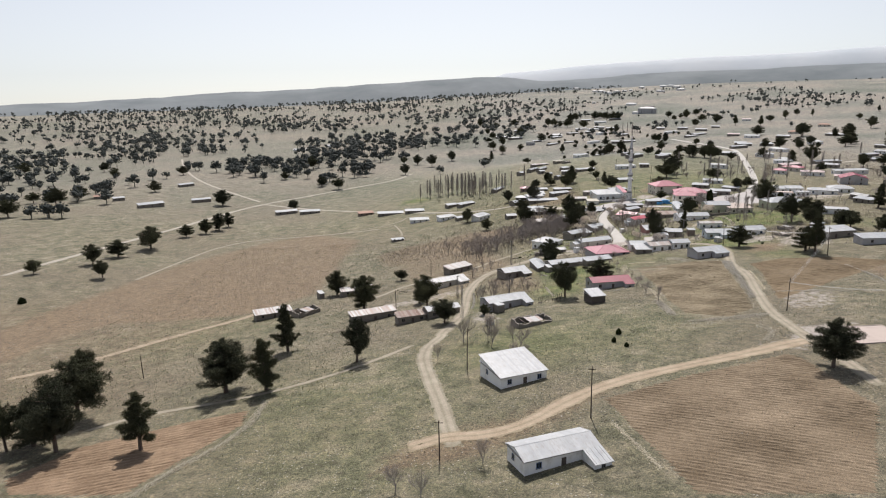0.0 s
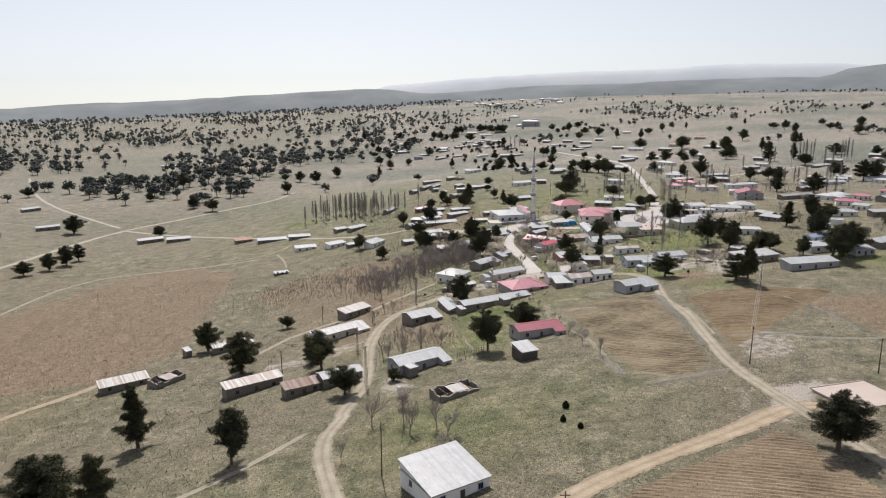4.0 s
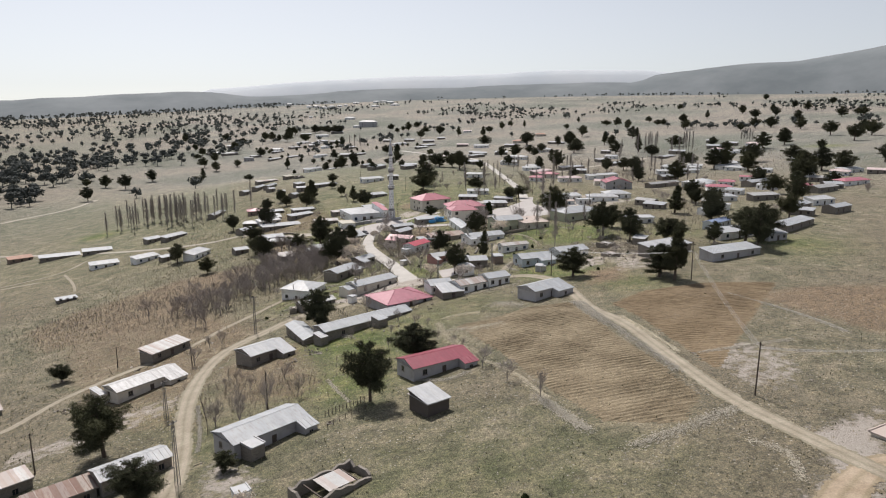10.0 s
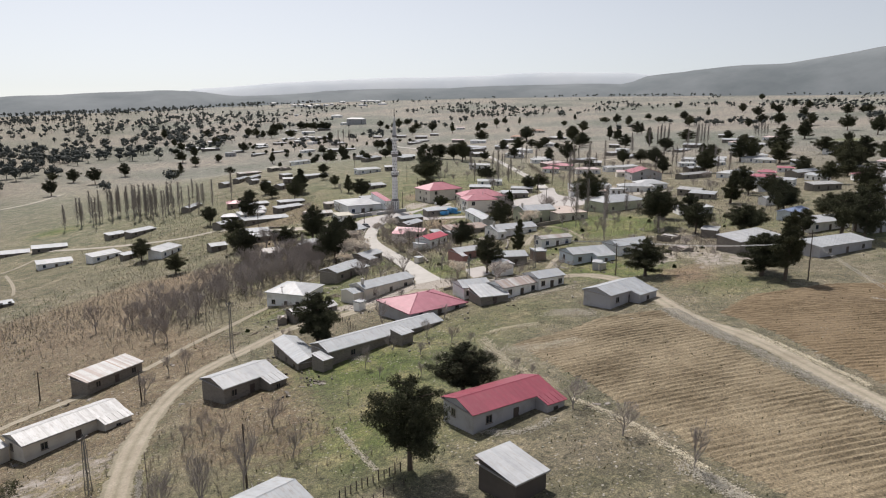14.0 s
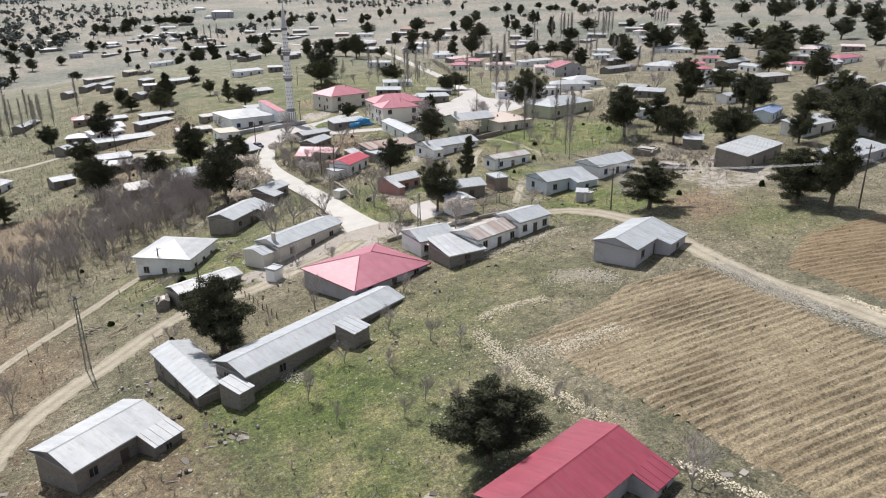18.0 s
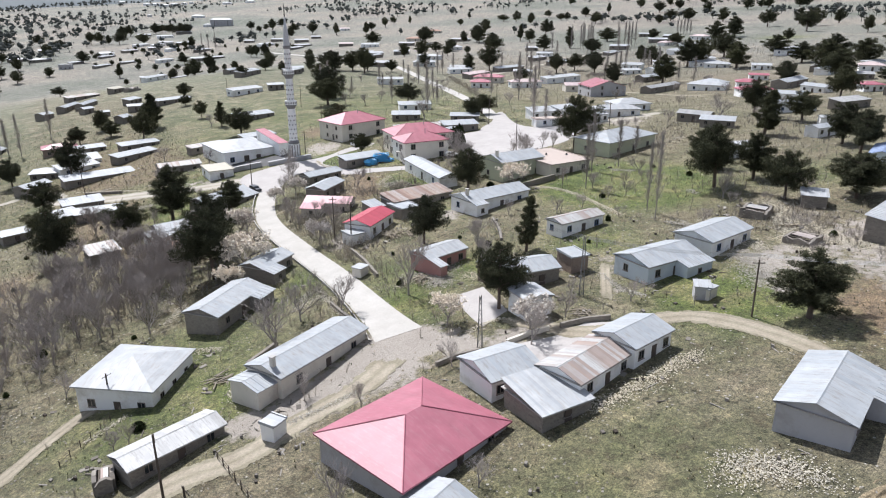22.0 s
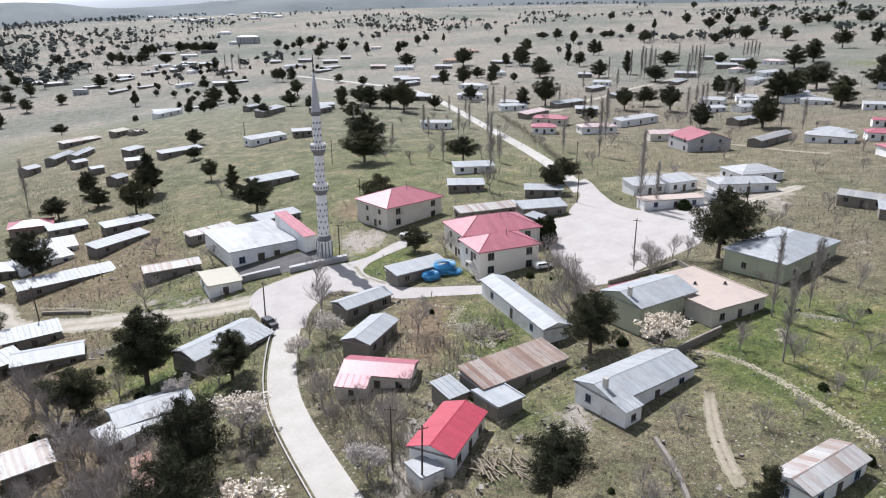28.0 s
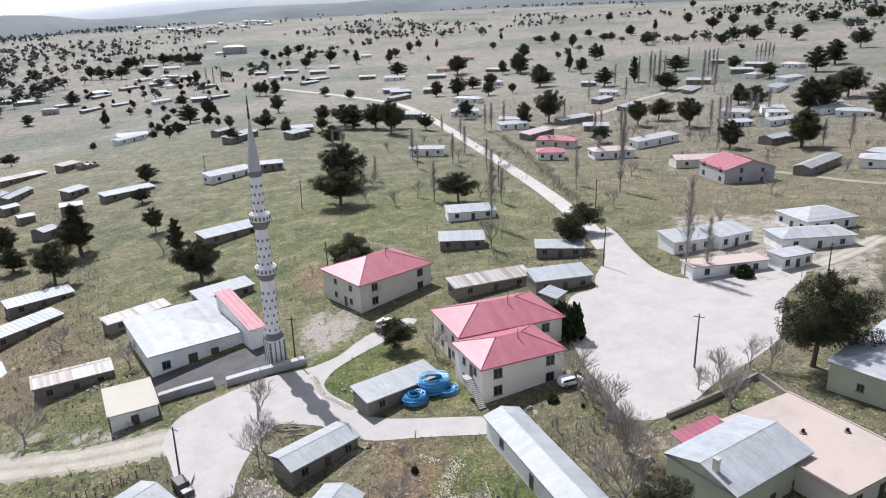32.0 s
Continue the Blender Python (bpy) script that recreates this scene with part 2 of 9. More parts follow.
M_WEED = leafy("low_weeds", (0.03, 0.036, 0.018), (0.12, 0.125, 0.065), 0.95)
M_STRAW = leafy("dry_stalks", (0.34, 0.28, 0.2), (0.52, 0.45, 0.34), 0.95)
M_GLASS, gt, gb = material("window_glass", 0.08)
gb.inputs["Base Color"].default_value = (0.025, 0.03, 0.035, 1)


def ground_material():
    """Steppe pasture: olive turf, dry grass and bare soil by the cover layer, with pale stones scattered in it."""
    m, nt, b = material("steppe_ground", 0.95)
    geo = nt.nodes.new("ShaderNodeNewGeometry").outputs["Position"]
    cover = nt.nodes.new("ShaderNodeAttribute")
    cover.attribute_name = "cover"
    sep = nt.nodes.new("ShaderNodeSeparateColor")
    nt.links.new(cover.outputs["Color"], sep.inputs[0])
    broad, mid, fine = noise_tex(nt, geo, 0.018, 6, 0.6), noise_tex(nt, geo, 0.13, 8, 0.68), noise_tex(nt, geo, 1.7, 6, 0.8)
    patch = noise_tex(nt, geo, 0.4, 7, 0.72)
    grit = noise_tex(nt, geo, 5.0, 3, 0.7)
    turf = ramp(nt, mid, (0.36, (0.095, 0.096, 0.056)), (0.5, (0.162, 0.15, 0.099)), (0.64, (0.25, 0.222, 0.162)))
    turf = mix(nt, ramp(nt, broad, (0.42, (0, 0, 0)), (0.62, (0.8, 0.8, 0.8))), turf, mix(nt, mid, (0.125, 0.107, 0.074), (0.21, 0.178, 0.128)))
    lush = ramp(nt, mid, (0.35, (0.068, 0.1, 0.022)), (0.5, (0.118, 0.142, 0.042)), (0.64, (0.21, 0.195, 0.09)))
    soil = mix(nt, mid, (0.145, 0.103, 0.064), (0.235, 0.178, 0.118))
    # far plain: grass tones greyed and paled, distance haze mixed into the colour
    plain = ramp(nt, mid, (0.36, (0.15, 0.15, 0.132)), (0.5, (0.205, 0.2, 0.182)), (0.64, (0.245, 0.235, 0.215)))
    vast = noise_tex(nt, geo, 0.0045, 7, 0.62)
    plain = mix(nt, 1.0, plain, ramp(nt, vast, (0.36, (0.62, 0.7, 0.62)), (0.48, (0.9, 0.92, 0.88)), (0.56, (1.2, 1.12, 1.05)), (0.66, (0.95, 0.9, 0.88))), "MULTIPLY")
    dust = mix(nt, mid, (0.31, 0.275, 0.238), (0.42, 0.382, 0.34))

    def worn(amount, soft):
        """Ragged patches where the amount beats the noise."""
        cut = nt.nodes.new("ShaderNodeMath")
        cut.operation = "SUBTRACT"
        nt.links.new(amount, cut.inputs[0])
        nt.links.new(ramp(nt, patch, (0.28, (0.05, 0.05, 0.05)), (0.72, (0.95, 0.95, 0.95))), cut.inputs[1])
        edge = nt.nodes.new("ShaderNodeMapRange")
        edge.inputs["From Min"].default_value, edge.inputs["From Max"].default_value = -soft, soft
        nt.links.new(cut.outputs[0], edge.inputs["Value"])
        return edge.outputs[0]

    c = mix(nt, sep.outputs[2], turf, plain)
    c = mix(nt, sep.outputs[1], c, lush)
    c = mix(nt, worn(sep.outputs[0], 0.3), c, soil)
    c = mix(nt, 1.0, c, ramp(nt, fine, (0.3, (0.3, 0.31, 0.3)), (0.5, (0.92, 0.92, 0.92)), (0.7, (1.75, 1.68, 1.56))), "MULTIPLY")
    c = mix(nt, 1.0, c, ramp(nt, patch, (0.32, (0.6, 0.62, 0.6)), (0.5, (1, 1, 1)), (0.68, (1.32, 1.28, 1.22))), "MULTIPLY")
    v = node(nt, "ShaderNodeTexVoronoi", Scale=0.95)
    nt.links.new(geo, v.inputs["Vector"])
    spot = ramp(nt, v.outputs["Distance"], (0.1, (1, 1, 1)), (0.19, (0, 0, 0)))
    where = ramp(nt, noise_tex(nt, geo, 0.05, 5), (0.44, (0, 0, 0)), (0.56, (1, 1, 1)))
    c = mix(nt, mix(nt, 1.0, spot, where, "MULTIPLY"), c, (0.42, 0.395, 0.355))
    tuft = node(nt, "ShaderNodeTexVoronoi", Scale=0.55)
    nt.links.new(geo, tuft.inputs["Vector"])
    c = mix(nt, 1.0, c, ramp(nt, tuft.outputs["Distance"], (0.08, (0.42, 0.46, 0.42)), (0.24, (1, 1, 1))), "MULTIPLY")
    c = mix(nt, 1.0, c, ramp(nt, grit, (0.32, (0.42, 0.42, 0.42)), (0.5, (0.95, 0.95, 0.95)), (0.68, (1.6, 1.57, 1.5))), "MULTIPLY")
    c = mix(nt, worn(cover.outputs["Alpha"], 0.16), c, mix(nt, 1.0, dust, ramp(nt, fine, (0.3, (0.84, 0.84, 0.84)), (0.7, (1.1, 1.1, 1.1))), "MULTIPLY"))
    nt.links.new(c, b.inputs["Base Color"])
    rough = nt.nodes.new("ShaderNodeMath")
    rough.operation = "MULTIPLY_ADD"
    rough.inputs[1].default_value = 0.35
    nt.links.new(grit, rough.inputs[0])
    nt.links.new(fine, rough.inputs[2])
    bump(nt, b, rough.outputs[0], 0.85, 0.45)
    return m


def track_material(name, a, d, edge=None, rel=0.3, mottled=0.35, broad=0.25):
    m, nt, b = material(name, 0.95)
    geo = nt.nodes.new("ShaderNodeNewGeometry").outputs["Position"]
    c = mix(nt, ramp(nt, noise_tex(nt, geo, broad, 6, 0.7), (0.35, (0, 0, 0)), (0.65, (1, 1, 1))), a, d)
    c = mix(nt, 1.0, c, ramp(nt, noise_tex(nt, geo, 3.0, 5, 0.75), (0.25, (1 - mottled,) * 3), (0.75, (1 + mottled * 0.6,) * 3)), "MULTIPLY")
    if edge:
        att = nt.nodes.new("ShaderNodeAttribute")
        att.attribute_name = "verge"
        rag = ramp(nt, noise_tex(nt, geo, 0.55, 7, 0.72), (0.3, (0.08, 0.08, 0.08)), (0.7, (0.92, 0.92, 0.92)))
        lim = nt.nodes.new("ShaderNodeMath")
        lim.operation = "GREATER_THAN"
        nt.links.new(att.outputs["Fac"], lim.inputs[0])
        nt.links.new(rag, lim.inputs[1])
        nt.links.new(lim.outputs[0], b.inputs["Alpha"])      # turf shows through where the wear ends
    if rel > 0.5:
        c = mix(nt, 1.0, c, ramp(nt, noise_tex(nt, geo, 9.0, 3, 0.7), (0.3, (0.5, 0.5, 0.48)), (0.5, (0.95, 0.95, 0.93)), (0.7, (1.5, 1.48, 1.4))), "MULTIPLY")
    if edge:
        c = mix(nt, 1.0, c, ramp(nt, att.outputs["Fac"], (0.3, (0.86, 0.88, 0.82)), (0.78, (0.8, 0.82, 0.76)), (0.95, (1.06, 1.06, 1.06))), "MULTIPLY")
    nt.links.new(c, b.inputs["Base Color"])
    bump(nt, b, noise_tex(nt, geo, 1.5, 5), rel, 0.08)
    return m


TRACK = {
    "concrete": track_material("concrete_street", (0.39, 0.372, 0.345), (0.46, 0.442, 0.415), None, 0.1, 0.12),
    "square": track_material("dusty_paving", (0.36, 0.338, 0.325), (0.42, 0.397, 0.384), None, 0.1, 0.1),
    # dark grey paving, darkened further to hold the shadow lying on the court
    "court": track_material("dark_shaded_paving", (0.075, 0.074, 0.076), (0.11, 0.108, 0.11), None, 0.1, 0.15),
    "gravel": track_material("gravel_road", (0.326, 0.292, 0.248), (0.408, 0.374, 0.321), (0.163, 0.142, 0.0949)),
    "dirt": track_material("dirt_track", (0.25, 0.215, 0.163), (0.335, 0.297, 0.235), (0.155, 0.138, 0.0867)),
    "clay": track_material("red_clay_track", (0.275, 0.213, 0.148), (0.37, 0.3, 0.222), (0.163, 0.133, 0.0908)),
}
FIELD = {
    "field": track_material("stubble_field", (0.18, 0.14, 0.088), (0.28, 0.228, 0.152), None, 0.9, 0.95, 0.16),
    "field2": track_material("ploughed_brown_field", (0.145, 0.104, 0.06), (0.245, 0.182, 0.112), None, 0.8, 0.7, 0.07),
    "field3": track_material("ploughed_tan_field", (0.16, 0.117, 0.074), (0.265, 0.203, 0.14), None, 0.8, 0.7, 0.07),
    "field4": track_material("ploughed_red_field", (0.19, 0.126, 0.078), (0.285, 0.2, 0.132), None, 0.8, 0.5),
}


# ---- the lie of the land ----
SWELL = np.array([-1.0, -0.9, 0.3, -1.0, -1.0, -0.2, -3.5, -4.1, 4.3, 1.9, -2.5, -0.9, -3.7, -7.2, -0.5, 0.8, -2.1, -0.8, -1.8, -4.7, -4.2, 1.8, 1.8, -0.2, -4.3, -4.2, -0.9, 1.7, -2.6, -2.7, -5.6, -4.6, 1.0, 4.6, -1.8, -3.5, -2.2, -2.4, 0.6, 7.5, 4.2, -0.8, -0.4, -1.8, -6.0, -6.6, -2.2, -0.5])
SX, SY = [a.ravel() for a in np.meshgrid(np.arange(-240, 361, 120.0), np.arange(60, 901, 120.0))]


def land(x, y):
    """Height of the ground at places x, y (arrays or numbers)."""
    x, y = np.asarray(x, float), np.asarray(y, float)
    z = 3 + 50 * np.tanh((x - 75) / 1000) - 30 * np.tanh((y - 300) / 900)
    far = np.clip((np.hypot(x - 80, y - 400) - 620) / 1900, 0, 1)
    z = z + 50 * far * far * (3 - 2 * far)
    return z + np.exp(-((x[..., None] - SX) ** 2 + (y[..., None] - SY) ** 2) / 24200.0) @ SWELL


def lie(x, y):
    return float(land(x, y))


def part(name, bm, mat, parent=None, label=""):
    """Links a bmesh as one mesh object under a thing or a part."""
    me = bpy.data.meshes.new(name)
    bm.to_mesh(me)
    bm.free()
    me.materials.append(mat)
    ob = new(name, me)
    ob.parent = parent
    if label:
        tagged(ob, label)
    return ob


def from_lists(name, verts, faces, mat, parent=None):
    me = bpy.data.meshes.new(name)
    me.from_pydata(verts, [], faces)
    me.materials.append(mat)
    ob = new(name, me)
    ob.parent = parent
    return ob


def thing(name, x, y, z, turn, label, category, group=""):
    ob = new(name)
    ob.empty_display_size = 0.5
    ob.matrix_world = pose(x, y, z, 0, 0, turn)
    return tagged(ob, label, category, group)


def box(bm, x0, y0, z0, x1, y1, z1):
    v = [bm.verts.new(c) for c in ((x0, y0, z0), (x1, y0, z0), (x1, y1, z0), (x0, y1, z0), (x0, y0, z1), (x1, y0, z1), (x1, y1, z1), (x0, y1, z1))]
    for f in ((3, 2, 1, 0), (4, 5, 6, 7), (0, 1, 5, 4), (1, 2, 6, 5), (2, 3, 7, 6), (3, 0, 4, 7)):
        bm.faces.new([v[i] for i in f])
    return v


def hull_prism(bm, ring, axis, a, b):
    """A solid from a closed ring of (u, z) carried along x or y from a to b."""
    put = (lambda u, z, s: (s, u, z)) if axis == "x" else (lambda u, z, s: (u, s, z))
    p, q = [bm.verts.new(put(u, z, a)) for u, z in ring], [bm.verts.new(put(u, z, b)) for u, z in ring]
    n = len(ring)
    bm.faces.new(p)
    bm.faces.new(q[::-1])
    for i in range(n):
        bm.faces.new((p[i], q[i], q[(i + 1) % n], p[(i + 1) % n]))
    bmesh.ops.recalc_face_normals(bm, faces=bm.faces[:])


def inside(poly, x, y):
    """Which of the places lie within the polygon."""
    hit = np.zeros(np.shape(x), bool)
    px, py = np.array(poly, float).T
    for i in range(len(px)):
        x0, y0, x1, y1 = px[i - 1], py[i - 1], px[i], py[i]
        cross = (y0 > y) != (y1 > y)
        with np.errstate(divide="ignore", invalid="ignore"):
            hit ^= cross & (x < (x1 - x0) * (y - y0) / (y1 - y0) + x0)
    return hit


def soft_blob(x, y, cx, cy, r):
    return np.exp(-(((x - cx) ** 2 + (y - cy) ** 2) / r**2))


BARE = (
    ([(138, 268), (156, 268), (174.4, 262), (190, 246), (186, 225), (160, 214), (147, 213), (139, 230)], 0.95),
    ([(-6, 141), (4, 144), (22, 157), (30, 158), (18, 145), (6, 133), (-8, 124), (-24, 122), (-22, 131)], 0.75),
    ([(-202.8, 361.7), (-192.3, 411.2), (-161.5, 471.3), (-130.8, 494.7), (-90.4, 459.1), (-89.5, 384.5), (-85.3, 316.4), (-108.7, 287.8), (-170.9, 286.7), (-181.7, 270), (-185, 233), (-212.3, 270.1)], 0.75),
    ([(115.9, 317.9), (128.5, 317), (119.9, 302.5), (109, 303.1)], 0.9),
    ([(109.2, 521.4), (115.3, 520.6), (113.3, 509.1), (107, 506.5), (104.9, 512.2)], 0.8),
    ([(97.7, 447), (103.5, 439.7), (96.6, 426.6), (89.9, 421.7), (88.6, 429.3), (91.3, 438.5)], 0.9),
    ([(98.2, 445.6), (103.4, 441.6), (99.5, 431.3), (93.7, 435.7)], 0.8),
    ([(-58.8, 363.4), (-31.9, 365.1), (-0, 398.9), (15, 437.4), (-17.4, 437.2), (-57.1, 417.6), (-71.7, 399.2)], 0.6),
    ([(-60.2, 397.9), (-9.9, 378.9), (9, 333.5), (-4.4, 292.3), (-8, 257.1), (-32.4, 274.7)], 0.5),
    ([(-4.4, 299.4), (18, 304.1), (20.4, 265.9), (11.9, 259.5), (-4.2, 269.3)], 0.55),
    ([(21, 510), (27, 536), (41, 564), (63, 540), (62, 503), (50, 493), (34, 495)], 0.45),
    ([(21, 504), (33, 489), (44, 475), (44, 447), (45, 427), (48, 412), (25, 430)], 0.45),
    ([(12, 685), (19, 866), (67, 705), (69, 585), (49, 559), (33, 556), (18, 565)], 0.3),
    ([(196, 470), (300, 440), (420, 560), (470, 720), (330, 700), (215, 575)], 0.2),
)
DUST = (
    ([(94.5, 239), (110.7, 237.5), (112, 226), (103.7, 214.2), (91, 211)], 0.5),
    ([(85.8, 197.6), (90.5, 196.4), (104.8, 198.3), (79.9, 177.8), (70.9, 181.9), (79.2, 185), (83.7, 190.4)], 0.85),
    ([(-48.3, 274.6), (-37.6, 275.3), (-27.2, 282.9), (-11.2, 287.1), (-10.4, 276.6), (-22.4, 269.8), (-35.7, 264.4), (-46.2, 266.1)], 0.5),
    ([(-8.2, 231.7), (-7.2, 243.1), (1.2, 232.1), (2.5, 224.6), (-2.1, 223), (-8.1, 227.1)], 0.6),
    ([(56.7, 351.2), (61, 353.2), (69.1, 350), (69.3, 345.7), (72.4, 341), (79.7, 338.5), (76.7, 333.7), (70.1, 337.6), (64.3, 341.8), (58.6, 337.2), (53.5, 337.3), (47.2, 337.3), (41.6, 336), (35.5, 341), (32.2, 345.6), (41.6, 344.7)], 1.0),
    ([(71.8, 399.3), (76, 406.8), (80.4, 408.5), (80.5, 405), (76.9, 401.3), (74, 392.1), (70, 395.1)], 0.9),
    ([(96.5, 488.7), (101.8, 496.6), (112.2, 492.8), (107.8, 482), (97.1, 477.2)], 0.75),
    ([(102.1, 400.9), (103.7, 397.7), (98.1, 389.7), (93.7, 390), (94.5, 397.5)], 0.6),
    ([(105.3, 352.9), (108.9, 352.8), (94.1, 336.2), (92.1, 338)], 0.6),
    ([(46.5, 490.8), (61.6, 480.3), (70, 477.3), (68.6, 472.8), (58.9, 476.2), (46.9, 483.3)], 0.6),
    ([(126.5, 340.4), (135.8, 335.8), (125.7, 323.8), (112.3, 320.9), (113.9, 328.5)], 0.6),
    ([(137.7, 340.1), (157, 336.9), (149.4, 311.4), (124.2, 311.5)], 0.55),
    ([(204.1, 500), (229.6, 478), (217.7, 449.3), (193.1, 434.6), (192.4, 451.1), (181.7, 474.2)], 0.55),
)
GREEN = (
    (23.8, 263.4, 14, 0.9), (24.4, 298.2, 12, 0.6), (138.1, 383.8, 16, 1), (139.2, 392.3, 14, 0.8), (141.6, 380.6, 14, 0.9), (151.0, 387.0, 13, 1), (135.0, 375.0, 8, 0.8), (111.5, 324.3, 12, 0.9), (104.3, 330.7, 10, 0.8), (102.9, 469.9, 9, 0.9), (113.2, 452.3, 5, 0.9), (46.4, 453.2, 12, 1), (49.8, 441.3, 10, 0.8), (-69.4, 602.2, 12, 0.9), (-2.7, 250.4, 12, 0.4), (-12.1, 272.7, 10, 0.4), (35.6, 369, 12, 0.5), (39.3, 350, 9, 0.8), (23, 354.4, 10, 0.6), (74.9, 372, 9, 0.5), (95.5, 400.3, 10, 0.5), (102.4, 430, 7, 0.8), (-47.2, 169, 40, 0.15), (-34.3, 139, 35, 0.18), (-119.6, 259.4, 30, 0.3), (4.1, 196.4, 20, 0.5), (37.6, 201.7, 28, 0.25), (140.6, 550.7, 60, 0.25), (201.9, 317.8, 20, 0.7), (578.3, 653.7, 20, 0.8), (120.4, 296.2, 14, 0.6), (180.7, 361.5, 14, 0.6), (59, 478.7, 14, 0.5), (143.5, 426.2, 6, 0.5), (99.8, 438.1, 8, 0.6), (41.3, 299.4, 16, 0.4), (55.1, 300, 14, 0.3), (30.7, 290.6, 12, 0.4), (70.7, 308.1, 12, 0.3), (36.9, 278.9, 14, 0.4), (101.9, 424.2, 7, 1), (89.6, 483.5, 8, 0.9), (100.5, 467.3, 6, 0.9), (58.6, 382.3, 8, 0.8), (69.5, 359.4, 8, 0.9), (86.2, 366.4, 7, 0.8), (109.6, 359.9, 9, 0.8),
)


def lines_between(lo, hi, step, far):
    """Grid lines: even in the middle, wider and wider outside."""
    mid = list(np.arange(lo, hi + 0.1, step))
    out, s, w = [], step, hi
    while w < far:
        s *= 1.16
        w += s
        out.append(w)
    s, w, low = step, lo, []
    while w > -far:
        s *= 1.16
        w -= s
        low.append(w)
    return np.array(low[::-1] + mid + out)


def finer(g, lo, hi):
    """Halves the steps of the grid where the ground is seen from near."""
    m = (g[:-1] + g[1:]) / 2
    return np.sort(np.r_[g, m[(m > lo) & (m < hi)]])


def eased(poly, x, y, soft):
    """1 inside a polygon, falling to 0 over a soft width round its outline."""
    rim = np.full(x.shape, 1e9)
    P = np.array(poly, float)
    for a, b in zip(P, np.roll(P, -1, axis=0)):
        n = np.hypot(*(b - a)) + 1e-9
        e = (b - a) / n
        t = np.clip((x - a[0]) * e[0] + (y - a[1]) * e[1], 0, n)
        rim = np.minimum(rim, np.hypot(x - a[0] - t * e[0], y - a[1] - t * e[1]))
    return np.clip(0.5 + np.where(inside(poly, x, y), rim, -rim) / (2 * soft), 0, 1)


def build_ground():
    gx, gy = np.r_[lines_between(-330, 560, 5.0, 4300)], lines_between(60, 900, 5.0, 4300)
    gx, gy = finer(gx, -110, 260), finer(gy, 100, 480)
    x, y = np.meshgrid(gx, gy)
    z = land(x, y)
    away = np.hypot(x, y - 200)
    z -= 25 * np.clip((away - 2600) / 1500, 0, 1)
    nx, ny = len(gx), len(gy)
    verts = np.stack([x, y, z], -1).reshape(-1, 3)
    i = (np.arange(ny - 1)[:, None] * nx + np.arange(nx - 1)).ravel()
    faces = np.stack([i, i + 1, i + nx + 1, i + nx], -1)
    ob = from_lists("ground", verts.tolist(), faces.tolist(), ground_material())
    soil = np.zeros(x.shape)
    for poly, much in BARE:
        soil = np.maximum(soil, much * eased(poly, x, y, 4.0))
    green = sum(a * soft_blob(x, y, cx, cy, r) for cx, cy, r, a in GREEN)
    green += 0.3 * np.exp(-(((x - 120) / 130) ** 4 + ((y - 450) / 130) ** 4)) * (0.6 + 0.4 * np.sin(x * 0.11) * np.sin(y * 0.13 + 1))
    green += 0.3 * np.exp(-(((x - 60) / 190) ** 4 + ((y - 660) / 200) ** 4))
    # share of the haze-greyed plain tone, growing to the north and east
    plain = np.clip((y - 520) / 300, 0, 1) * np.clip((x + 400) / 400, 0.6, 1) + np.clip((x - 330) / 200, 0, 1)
    soil += 0.5 * np.clip((-x - 60) / 80, 0, 1) * np.clip((420 - y) / 120, 0, 1) * (1 - 0.6 * np.clip((y - 300) / 60, 0, 1))
    soil += 0.36 * np.exp(-(((x - 110) / 130) ** 4 + ((y - 430) / 140) ** 4)) * (1 - np.clip(green, 0, 1))
    dust = np.zeros(x.shape)
    for poly, much in DUST:
        dust = np.maximum(dust, much * eased(poly, x, y, 2.5))
    cover = ob.data.color_attributes.new("cover", "FLOAT_COLOR", "POINT")
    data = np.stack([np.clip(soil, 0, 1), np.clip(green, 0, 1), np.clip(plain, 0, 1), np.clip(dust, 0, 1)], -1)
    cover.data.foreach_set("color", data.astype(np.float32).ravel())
    for p in ob.data.polygons:
        p.use_smooth = True
    return tagged(ob, "dry steppe pasture with olive turf, bare soil and scattered stones", "ground", kind="structure")


build_ground()


